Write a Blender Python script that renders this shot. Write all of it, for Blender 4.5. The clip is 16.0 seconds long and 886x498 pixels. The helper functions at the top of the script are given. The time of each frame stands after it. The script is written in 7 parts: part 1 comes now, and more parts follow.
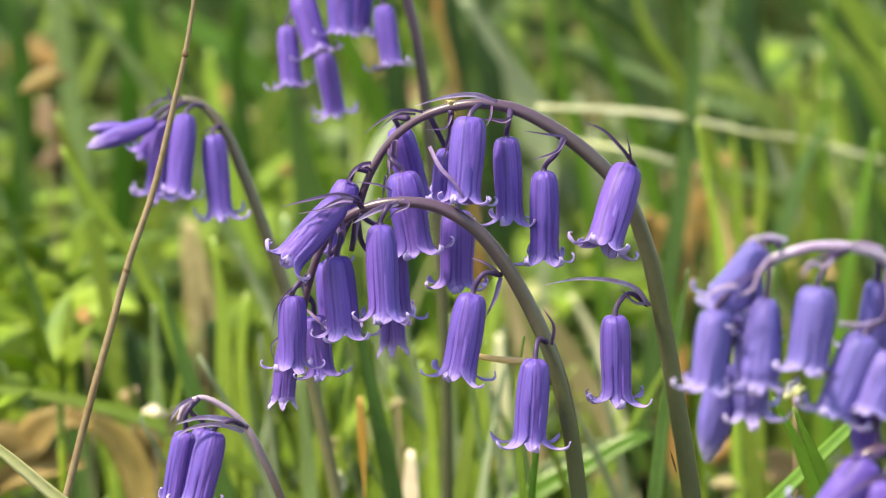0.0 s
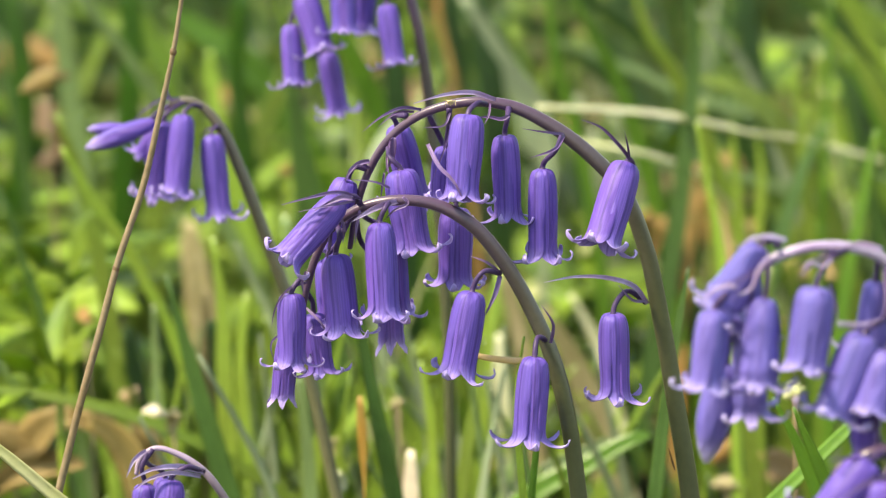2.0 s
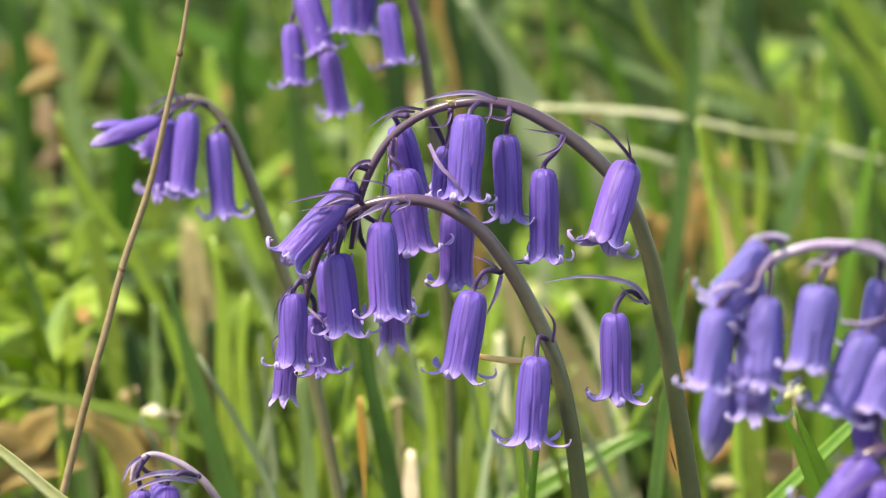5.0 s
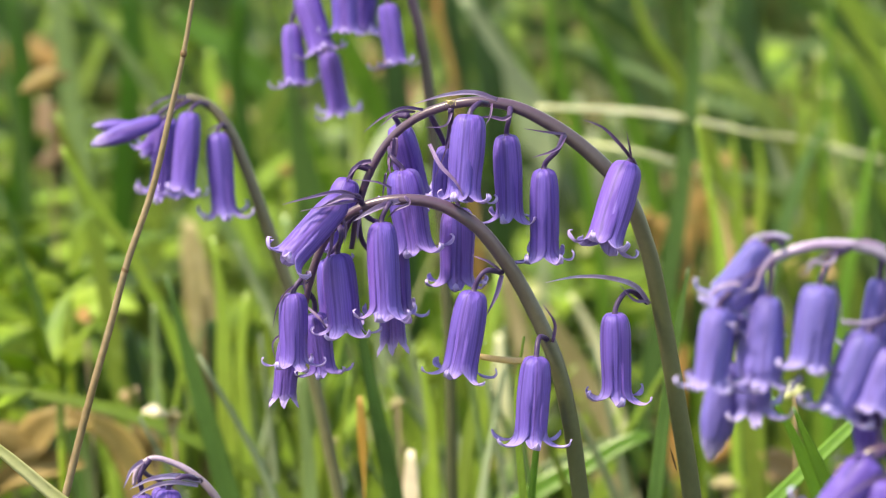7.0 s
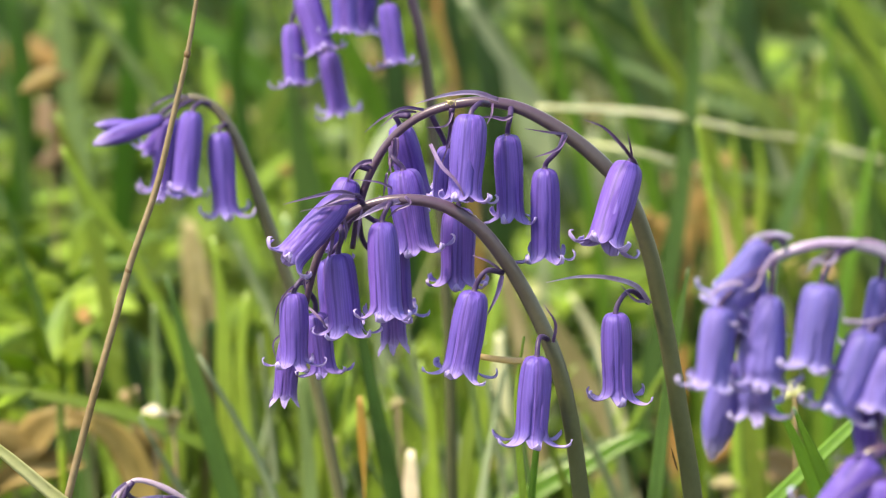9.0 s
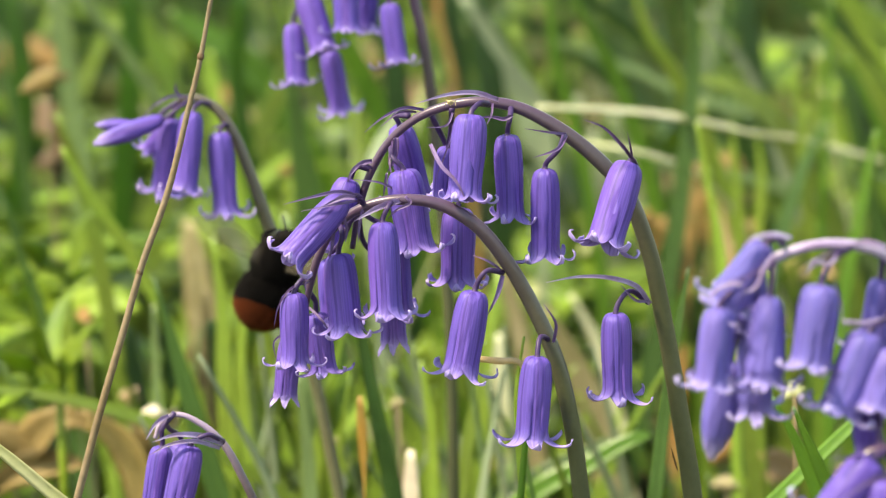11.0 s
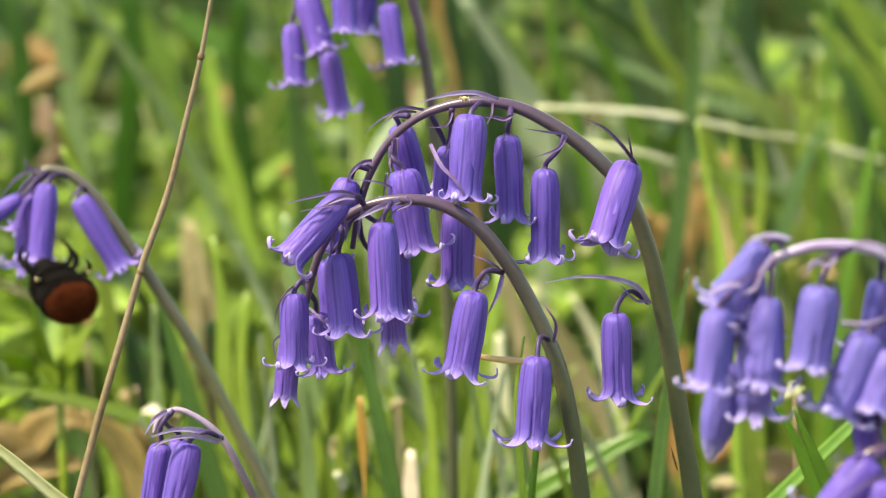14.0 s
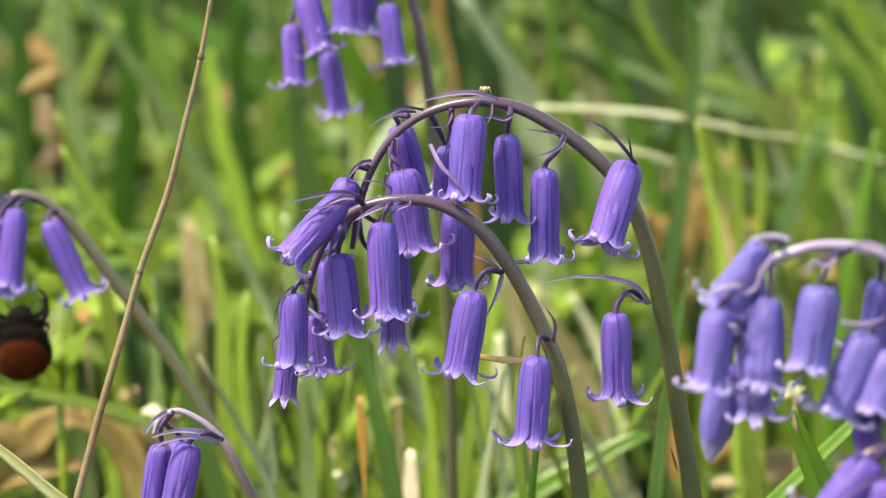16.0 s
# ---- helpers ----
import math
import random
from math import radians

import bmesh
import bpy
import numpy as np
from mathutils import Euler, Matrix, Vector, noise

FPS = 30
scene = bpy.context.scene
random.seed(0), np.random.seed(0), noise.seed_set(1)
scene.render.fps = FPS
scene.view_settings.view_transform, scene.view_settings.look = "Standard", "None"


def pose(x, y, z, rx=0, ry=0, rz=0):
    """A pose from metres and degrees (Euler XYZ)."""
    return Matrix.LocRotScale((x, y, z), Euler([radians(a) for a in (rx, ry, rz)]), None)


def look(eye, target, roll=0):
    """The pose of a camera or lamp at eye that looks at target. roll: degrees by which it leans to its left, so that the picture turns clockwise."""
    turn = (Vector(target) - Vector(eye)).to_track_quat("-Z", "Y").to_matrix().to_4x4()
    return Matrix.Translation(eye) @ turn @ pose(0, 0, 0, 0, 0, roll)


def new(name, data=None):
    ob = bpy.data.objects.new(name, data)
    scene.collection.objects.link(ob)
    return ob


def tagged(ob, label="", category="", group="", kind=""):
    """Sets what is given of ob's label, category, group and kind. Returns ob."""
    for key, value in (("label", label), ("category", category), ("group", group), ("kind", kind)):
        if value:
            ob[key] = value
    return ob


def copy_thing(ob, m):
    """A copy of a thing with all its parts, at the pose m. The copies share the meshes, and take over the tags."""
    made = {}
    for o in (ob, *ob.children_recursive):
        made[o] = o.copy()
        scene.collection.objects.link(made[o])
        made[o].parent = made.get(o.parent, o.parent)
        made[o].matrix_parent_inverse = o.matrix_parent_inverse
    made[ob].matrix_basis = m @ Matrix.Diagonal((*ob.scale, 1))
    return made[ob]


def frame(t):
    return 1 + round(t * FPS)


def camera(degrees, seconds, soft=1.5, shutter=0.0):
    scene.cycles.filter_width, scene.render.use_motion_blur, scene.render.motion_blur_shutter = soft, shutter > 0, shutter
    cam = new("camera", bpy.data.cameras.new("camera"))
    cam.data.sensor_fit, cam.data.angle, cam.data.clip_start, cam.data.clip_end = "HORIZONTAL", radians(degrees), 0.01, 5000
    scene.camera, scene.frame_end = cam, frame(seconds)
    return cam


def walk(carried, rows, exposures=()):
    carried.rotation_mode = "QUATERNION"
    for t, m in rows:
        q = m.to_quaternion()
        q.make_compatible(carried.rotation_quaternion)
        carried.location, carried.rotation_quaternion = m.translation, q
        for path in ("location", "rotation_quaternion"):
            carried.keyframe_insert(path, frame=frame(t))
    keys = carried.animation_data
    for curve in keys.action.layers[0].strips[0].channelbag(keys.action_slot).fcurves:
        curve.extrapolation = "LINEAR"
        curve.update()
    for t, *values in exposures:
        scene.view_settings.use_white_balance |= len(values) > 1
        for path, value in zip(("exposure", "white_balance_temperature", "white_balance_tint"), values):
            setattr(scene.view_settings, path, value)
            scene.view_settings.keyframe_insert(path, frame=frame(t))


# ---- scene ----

# ---- camera ----
cam = camera(12.0, 16.0, soft=1.2, shutter=0.15)
cam.data.dof.use_dof = True
cam.data.dof.focus_distance = 0.785
cam.data.dof.aperture_fstop = 24
VIEW = look((0, -0.7678, 0.4332), (0, 0, 0.27))
walk(cam, [(0, VIEW), (16, VIEW)], exposures=[(0, 1.43, 9200, 2), (16, 1.43, 9200, 2)])

# ---- daylight ----
SUN_HEIGHT, SUN_TURN = radians(56), radians(-114)  # turn: clockwise from +y
world = bpy.data.worlds.new("sky")
scene.world = world
world.use_nodes = True
sky = world.node_tree.nodes.new("ShaderNodeTexSky")
sky.sky_type, sky.sun_disc = "NISHITA", False
sky.sun_elevation, sky.sun_rotation = SUN_HEIGHT, SUN_TURN
back = world.node_tree.nodes["Background"]
back.inputs["Strength"].default_value = 0.172
world.node_tree.links.new(sky.outputs[0], back.inputs["Color"])
sun = new("sun", bpy.data.lights.new("sun", "SUN"))
sun.data.energy, sun.data.angle, sun.data.color = 3.4, radians(8.0), (1.0, 0.97, 0.9)
sun.matrix_world = look((3 * math.sin(SUN_TURN) * math.cos(SUN_HEIGHT), 3 * math.cos(SUN_TURN) * math.cos(SUN_HEIGHT), 3 * math.sin(SUN_HEIGHT)), (0, 0, 0))


# ---- materials ----
def surface(name, base, rough=0.5, through_light=0.0, grain=200.0, grain_amount=0.3, blotch=25.0, bump=0.2, per_piece=0.0, spec=0.4, second=None, upper=None):
    """A living or dry plant surface: two scales of colour change, fine relief, and light that passes through it."""
    m = bpy.data.materials.new(name)
    m.use_nodes = True
    nt = m.node_tree
    nd, ln = nt.nodes, nt.links
    bsdf, out = nd["Principled BSDF"], nd["Material Output"]
    tc = nd.new("ShaderNodeTexCoord")
    n1, n2 = nd.new("ShaderNodeTexNoise"), nd.new("ShaderNodeTexNoise")
    n1.inputs["Scale"].default_value, n2.inputs["Scale"].default_value = grain, blotch
    n1.inputs["Detail"].default_value, n2.inputs["Detail"].default_value = 4, 3
    for n in (n1, n2):
        ln.new(tc.outputs["Object"], n.inputs["Vector"])
    mix = nd.new("ShaderNodeMix")
    mix.data_type = "RGBA"
    ramp = nd.new("ShaderNodeMapRange")
    ramp.inputs["From Min"].default_value, ramp.inputs["From Max"].default_value = 0.35, 0.65
    ln.new(n2.outputs["Fac"], ramp.inputs["Value"])
    ln.new(ramp.outputs[0], mix.inputs["Factor"])
    mix.inputs["A"].default_value = (*base, 1)
    mix.inputs["B"].default_value = (*(second or [c * 0.7 for c in base]), 1)
    colour = mix.outputs["Result"]
    if upper:  # another colour towards the tip
        sep, grow, top = nd.new("ShaderNodeSeparateXYZ"), nd.new("ShaderNodeMapRange"), nd.new("ShaderNodeMix")
        ln.new(tc.outputs["UV"], sep.inputs[0])
        grow.inputs["From Min"].default_value, grow.inputs["From Max"].default_value = 0.3, 0.6
        ln.new(sep.outputs["Y"], grow.inputs["Value"])
        top.data_type = "RGBA"
        ln.new(grow.outputs[0], top.inputs["Factor"])
        ln.new(colour, top.inputs["A"])
        top.inputs["B"].default_value = (*upper, 1)
        colour = top.outputs["Result"]
    hsv = nd.new("ShaderNodeHueSaturation")
    ln.new(colour, hsv.inputs["Color"])
    val = nd.new("ShaderNodeMapRange")
    val.inputs["To Min"].default_value, val.inputs["To Max"].default_value = 1 - grain_amount, 1 + grain_amount
    ln.new(n1.outputs["Fac"], val.inputs["Value"])
    value = val.outputs[0]
    if per_piece:
        info = nd.new("ShaderNodeObjectInfo")
        rng = nd.new("ShaderNodeMapRange")
        rng.inputs["To Min"].default_value, rng.inputs["To Max"].default_value = 1 - per_piece, 1 + per_piece
        ln.new(info.outputs["Random"], rng.inputs["Value"])
        geo = nd.new("ShaderNodeNewGeometry")
        rng2 = nd.new("ShaderNodeMapRange")
        rng2.inputs["To Min"].default_value, rng2.inputs["To Max"].default_value = 1 - per_piece, 1 + per_piece
        ln.new(geo.outputs["Random Per Island"], rng2.inputs["Value"])
        for o in (rng, rng2):
            mul = nd.new("ShaderNodeMath")
            mul.operation = "MULTIPLY"
            ln.new(value, mul.inputs[0])
            ln.new(o.outputs[0], mul.inputs[1])
            value = mul.outputs[0]
        hue = nd.new("ShaderNodeMapRange")
        hue.inputs["To Min"].default_value, hue.inputs["To Max"].default_value = 0.48, 0.52
        ln.new(geo.outputs["Random Per Island"], hue.inputs["Value"])
        ln.new(hue.outputs[0], hsv.inputs["Hue"])
    ln.new(value, hsv.inputs["Value"])
    ln.new(hsv.outputs[0], bsdf.inputs["Base Color"])
    bsdf.inputs["Roughness"].default_value = rough
    bsdf.inputs["Specular IOR Level"].default_value = spec
    bp = nd.new("ShaderNodeBump")
    bp.inputs["Strength"].default_value, bp.inputs["Distance"].default_value = bump, 0.0005
    ln.new(n1.outputs["Fac"], bp.inputs["Height"])
    ln.new(bp.outputs[0], bsdf.inputs["Normal"])
    if through_light:
        tr, ms = nd.new("ShaderNodeBsdfTranslucent"), nd.new("ShaderNodeMixShader")
        ln.new(hsv.outputs[0], tr.inputs["Color"])
        ms.inputs[0].default_value = through_light
        ln.new(bsdf.outputs[0], ms.inputs[1])
        ln.new(tr.outputs[0], ms.inputs[2])
        ln.new(ms.outputs[0], out.inputs["Surface"])
    return m


def petal_surface(name, deep, mid, pale):
    """Bell petal: a deep vein along the middle, fine lengthwise streaks, paler towards the curled tip."""
    m = bpy.data.materials.new(name)
    m.use_nodes = True
    nt = m.node_tree
    nd, ln = nt.nodes, nt.links
    bsdf, out = nd["Principled BSDF"], nd["Material Output"]
    tc, sep = nd.new("ShaderNodeTexCoord"), nd.new("ShaderNodeSeparateXYZ")
    ln.new(tc.outputs["UV"], sep.inputs[0])
    along = nd.new("ShaderNodeMapRange")
    along.interpolation_type = "SMOOTHSTEP"
    along.inputs["From Min"].default_value, along.inputs["From Max"].default_value = 0.5, 0.92
    ln.new(sep.outputs["Y"], along.inputs["Value"])
    m1 = nd.new("ShaderNodeMix")
    m1.data_type = "RGBA"
    m1.inputs["A"].default_value, m1.inputs["B"].default_value = (*mid, 1), (*pale, 1)
    ln.new(along.outputs[0], m1.inputs["Factor"])
    off, dist = nd.new("ShaderNodeMath"), nd.new("ShaderNodeMath")
    off.operation, dist.operation = "SUBTRACT", "ABSOLUTE"
    off.inputs[1].default_value = 0.5
    wavy, bent_by, shift = nd.new("ShaderNodeTexNoise"), nd.new("ShaderNodeMapRange"), nd.new("ShaderNodeMath")
    wavy.noise_dimensions = "4D"
    wavy.inputs["Scale"].default_value = 3.0
    info = nd.new("ShaderNodeObjectInfo")
    ln.new(info.outputs["Random"], wavy.inputs["W"])
    ln.new(tc.outputs["UV"], wavy.inputs["Vector"])
    bent_by.inputs["To Min"].default_value, bent_by.inputs["To Max"].default_value = -0.16, 0.16
    ln.new(wavy.outputs["Fac"], bent_by.inputs["Value"])
    ln.new(sep.outputs["X"], shift.inputs[0])
    ln.new(bent_by.outputs[0], shift.inputs[1])
    ln.new(shift.outputs[0], off.inputs[0])
    ln.new(off.outputs[0], dist.inputs[0])
    vein = nd.new("ShaderNodeMapRange")
    vein.interpolation_type = "SMOOTHSTEP"
    vein.inputs["From Min"].default_value, vein.inputs["From Max"].default_value = 0.012, 0.075
    vein.inputs["To Min"].default_value, vein.inputs["To Max"].default_value = 1.15, 0.0
    ln.new(dist.outputs[0], vein.inputs["Value"])
    streak = nd.new("ShaderNodeTexNoise")
    mp = nd.new("ShaderNodeMapping")
    mp.inputs["Scale"].default_value = (13, 1.1, 1)
    ln.new(tc.outputs["UV"], mp.inputs["Vector"])
    streak.noise_dimensions = "4D"
    ln.new(info.outputs["Random"], streak.inputs["W"])
    ln.new(mp.outputs[0], streak.inputs["Vector"])
    streak.inputs["Scale"].default_value, streak.inputs["Detail"].default_value = 1.6, 4
    m2 = nd.new("ShaderNodeMix")
    m2.data_type = "RGBA"
    faint = nd.new("ShaderNodeMath")
    faint.operation = "MULTIPLY"
    ln.new(vein.outputs[0], faint.inputs[0])
    ln.new(streak.outputs["Fac"], faint.inputs[1])
    faint.use_clamp = True
    ln.new(faint.outputs[0], m2.inputs["Factor"])
    ln.new(m1.outputs["Result"], m2.inputs["A"])
    m2.inputs["B"].default_value = (*deep, 1)
    side = nd.new("ShaderNodeMapRange")
    side.interpolation_type = "SMOOTHSTEP"
    side.inputs["From Min"].default_value, side.inputs["From Max"].default_value = 0.38, 0.5
    side.inputs["To Max"].default_value = 0.4
    ln.new(dist.outputs[0], side.inputs["Value"])
    m3 = nd.new("ShaderNodeMix")
    m3.data_type = "RGBA"
    ln.new(side.outputs[0], m3.inputs["Factor"])
    ln.new(m2.outputs["Result"], m3.inputs["A"])
    m3.inputs["B"].default_value = (*[0.5 * (p + q) for p, q in zip(deep, mid)], 1)
    edge = nd.new("ShaderNodeMix")
    edge.data_type = "RGBA"
    ln.new(along.outputs[0], edge.inputs["Factor"])
    ln.new(m3.outputs["Result"], edge.inputs["A"])
    ln.new(m1.outputs["Result"], edge.inputs["B"])
    hsv = nd.new("ShaderNodeHueSaturation")
    ln.new(edge.outputs["Result"], hsv.inputs["Color"])
    val = nd.new("ShaderNodeMapRange")
    val.inputs["From Min"].default_value, val.inputs["From Max"].default_value = 0.3, 0.7
    val.inputs["To Min"].default_value, val.inputs["To Max"].default_value = 0.8, 1.2
    ln.new(streak.outputs["Fac"], val.inputs["Value"])
    ln.new(val.outputs[0], hsv.inputs["Value"])
    ln.new(hsv.outputs[0], bsdf.inputs["Base Color"])
    bsdf.inputs["Roughness"].default_value = 0.52
    bsdf.inputs["Specular IOR Level"].default_value = 0.4
    # each bell has its own depth of colour
    own = nd.new("ShaderNodeMapRange")
    own.inputs["To Min"].default_value, own.inputs["To Max"].default_value = 0.494, 0.506
    ln.new(info.outputs["Random"], own.inputs["Value"])
    ln.new(own.outputs[0], hsv.inputs["Hue"])
    lumps = nd.new("ShaderNodeTexNoise")
    lumps.noise_dimensions = "4D"
    wide_map = nd.new("ShaderNodeMapping")
    wide_map.inputs["Scale"].default_value = (1.5, 4.4, 1)
    ln.new(tc.outputs["UV"], wide_map.inputs["Vector"])
    ln.new(wide_map.outputs[0], lumps.inputs["Vector"])
    ln.new(info.outputs["Random"], lumps.inputs["W"])
    lumps.inputs["Scale"].default_value, lumps.inputs["Detail"].default_value = 1.5, 2.5
    dent = nd.new("ShaderNodeBump")
    dent.inputs["Strength"].default_value, dent.inputs["Distance"].default_value = 0.4, 0.0016
    ln.new(lumps.outputs["Fac"], dent.inputs["Height"])
    bp = nd.new("ShaderNodeBump")
    bp.inputs["Strength"].default_value, bp.inputs["Distance"].default_value = 0.16, 0.0003
    ln.new(streak.outputs["Fac"], bp.inputs["Height"])
    ln.new(dent.outputs[0], bp.inputs["Normal"])
    ln.new(bp.outputs[0], bsdf.inputs["Normal"])
    tr, ms = nd.new("ShaderNodeBsdfTranslucent"), nd.new("ShaderNodeMixShader")
    ln.new(hsv.outputs[0], tr.inputs["Color"])
    ms.inputs[0].default_value = 0.3
    ln.new(bsdf.outputs[0], ms.inputs[1])
    ln.new(tr.outputs[0], ms.inputs[2])
    ln.new(ms.outputs[0], out.inputs["Surface"])
    return m


PETAL = petal_surface("bluebell_petal", (0.045, 0.019, 0.165), (0.147, 0.082, 0.47), (0.47, 0.375, 0.78))
# lighter, bluer petal: sunlight on the near bells put into the colour
SUNLIT_PETAL = petal_surface("sunlit_bluebell_petal", (0.075, 0.055, 0.25), (0.155, 0.125, 0.49), (0.52, 0.45, 0.8))
STEM = surface("bluebell_stem", (0.058, 0.066, 0.034), 0.31, 0.0, 900, 0.2, 30, 0.08, second=(0.066, 0.07, 0.036), spec=0.5, upper=(0.07, 0.04, 0.078))
PALE_STEM = surface("pale_olive_stem", (0.11, 0.115, 0.06), 0.38, 0.0, 900, 0.25, 30, 0.25, second=(0.1, 0.09, 0.05), spec=0.5, upper=(0.1, 0.085, 0.065))
# lilac towards the tip, lifted for sunlight on the near arch
SUNLIT_LILAC_STEM = surface("sunlit_lilac_stem", (0.085, 0.085, 0.04), 0.36, 0.0, 900, 0.25, 30, 0.25, second=(0.09, 0.075, 0.05), spec=0.5, upper=(0.36, 0.29, 0.46))
MAUVE_STEM = surface("mauve_stem", (0.1, 0.072, 0.075), 0.42, 0.0, 900, 0.25, 60, 0.15, second=(0.085, 0.06, 0.06), spec=0.4, upper=(0.3, 0.23, 0.34))
PEDICEL = surface("pedicel_skin", (0.034, 0.018, 0.075), 0.45, 0.1, 900, 0.25, 90, 0.2, second=(0.085, 0.05, 0.15), spec=0.3)
BRACT = surface("bract_skin", (0.21, 0.14, 0.33), 0.42, 0.25, 900, 0.25, 120, 0.2, second=(0.13, 0.07, 0.2))
MID_BRACT = surface("lilac_bract_skin", (0.24, 0.17, 0.4), 0.42, 0.3, 900, 0.25, 120, 0.2, second=(0.2, 0.12, 0.28))
PALE_BRACT = surface("pale_bract_skin", (0.44, 0.385, 0.62), 0.4, 0.4, 900, 0.25, 120, 0.2, second=(0.3, 0.2, 0.38))
LEAF = surface("strap_leaf", (0.25, 0.385, 0.07), 0.33, 0.5, 300, 0.2, 20, 0.2, per_piece=0.35, second=(0.24, 0.33, 0.06), spec=0.65)
FRESH_LEAF = surface("fresh_strap_leaf", (0.13, 0.27, 0.035), 0.3, 0.5, 300, 0.2, 20, 0.2, per_piece=0.2, second=(0.09, 0.2, 0.03), spec=0.6)
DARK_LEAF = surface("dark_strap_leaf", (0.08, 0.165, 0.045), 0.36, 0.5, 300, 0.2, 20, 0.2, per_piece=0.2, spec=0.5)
PALE_LEAF = surface("greyed_strap_leaf", (0.2, 0.3, 0.12), 0.36, 0.35, 300, 0.2, 30, 0.2, per_piece=0.2, spec=0.6)
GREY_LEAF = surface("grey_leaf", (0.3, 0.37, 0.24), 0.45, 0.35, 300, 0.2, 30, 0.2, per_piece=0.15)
HERB = surface("herb_leaf", (0.27, 0.38, 0.04), 0.42, 0.45, 250, 0.25, 40, 0.4, per_piece=0.3, second=(0.13, 0.23, 0.04))
DRY = surface("dry_grass", (0.22, 0.165, 0.11), 0.6, 0.1, 700, 0.3, 60, 0.4, second=(0.18, 0.125, 0.07))
OLD = surface("withered_olive", (0.15, 0.13, 0.06), 0.6, 0.3, 400, 0.3, 30, 0.3, second=(0.07, 0.06, 0.03))
JOINT = surface("joint_brown", (0.12, 0.07, 0.035), 0.6, 0.0, 700, 0.3, 60, 0.4)
STRAW = surface("bleached_straw", (0.52, 0.5, 0.33), 0.5, 0.3, 500, 0.2, 40, 0.3, second=(0.45, 0.48, 0.22))
COVER = surface("low_leaf", (0.045, 0.082, 0.018), 0.45, 0.35, 250, 0.25, 12, 0.3, per_piece=0.35, second=(0.075, 0.09, 0.025))
ORANGE = surface("withered_orange", (0.4, 0.22, 0.08), 0.6, 0.35, 300, 0.3, 60, 0.4, second=(0.19, 0.16, 0.06))
GOLD = surface("golden_dead_leaf", (0.25, 0.17, 0.065), 0.6, 0.35, 300, 0.3, 60, 0.4, second=(0.2, 0.15, 0.05))
AMBER = surface("amber_dead_leaf", (0.44, 0.25, 0.05), 0.55, 0.4, 300, 0.3, 60, 0.4, second=(0.36, 0.24, 0.08))
TWIG = surface("tan_twig", (0.74, 0.58, 0.38), 0.55, 0.2, 300, 0.3, 60, 0.4, second=(0.6, 0.38, 0.15))
WHITE = surface("white_leaf", (0.75, 0.68, 0.55), 0.5, 0.3, 300, 0.2, 60, 0.4, second=(0.6, 0.5, 0.4))
BEIGE = surface("beige_dead_leaf", (0.42, 0.36, 0.22), 0.55, 0.35, 300, 0.3, 60, 0.4, second=(0.3, 0.26, 0.13))
OCHRE = surface("ochre_dead_leaf", (0.5, 0.37, 0.15), 0.55, 0.4, 300, 0.3, 60, 0.4, second=(0.4, 0.28, 0.09))
BLEACHED = surface("bleached_straw_blade", (0.7, 0.69, 0.52), 0.5, 0.3, 500, 0.2, 40, 0.3, second=(0.5, 0.52, 0.3))
LITTER = surface("leaf_litter", (0.36, 0.22, 0.11), 0.65, 0.15, 300, 0.3, 50, 0.4, per_piece=0.45, second=(0.45, 0.33, 0.2))
SOIL = surface("woodland_soil", (0.08, 0.065, 0.03), 0.9, 0.0, 90, 0.5, 9, 0.8, second=(0.09, 0.13, 0.025))
BLACK_FUR = surface("black_fur", (0.009, 0.0075, 0.0075), 0.9, 0.0, 1500, 0.3, 300, 0.3, spec=0.08)
RED_FUR = surface("red_fur", (0.14, 0.032, 0.011), 0.85, 0.1, 1500, 0.3, 300, 0.3, spec=0.1)
CHITIN = surface("black_chitin", (0.009, 0.008, 0.008), 0.35, 0.0, 900, 0.3, 200, 0.2, spec=0.25)
POLLEN = surface("pollen_dust", (0.5, 0.4, 0.22), 0.8, 0.0, 1500, 0.3, 400, 0.6)
WING = surface("wing_membrane", (0.32, 0.27, 0.2), 0.25, 0.6, 600, 0.3, 300, 0.2)
nt = WING.node_tree
clear, blend = nt.nodes.new("ShaderNodeBsdfTransparent"), nt.nodes.new("ShaderNodeMixShader")
blend.inputs[0].default_value = 0.84
nt.links.new(nt.nodes["Mix Shader"].outputs[0], blend.inputs[1])
nt.links.new(clear.outputs[0], blend.inputs[2])
nt.links.new(blend.outputs[0], nt.nodes["Material Output"].inputs["Surface"])


# ---- shaping ----
def spline(points, steps=6):
    """A smooth curve through the points, evenly tense however far apart they lie."""
    p = [Vector(q) for q in points]
    n = len(p)
    gap = [(p[i + 1] - p[i]).length or 1e-9 for i in range(n - 1)]
    lean = []
    for i in range(n):
        if i in (0, n - 1):
            k = min(i, n - 2)
            lean.append((p[k + 1] - p[k]) / gap[k])
        else:
            before, after = (p[i] - p[i - 1]) / gap[i - 1], (p[i + 1] - p[i]) / gap[i]
            lean.append((before * gap[i] + after * gap[i - 1]) / (gap[i] + gap[i - 1]))
    out = []
    for i in range(n - 1):
        for k in range(steps):
            t = k / steps
            out.append((2 * t ** 3 - 3 * t * t + 1) * p[i] + (t ** 3 - 2 * t * t + t) * gap[i] * lean[i]
                       + (3 * t * t - 2 * t ** 3) * p[i + 1] + (t ** 3 - t * t) * gap[i] * lean[i + 1])
    return out + [p[-1]]


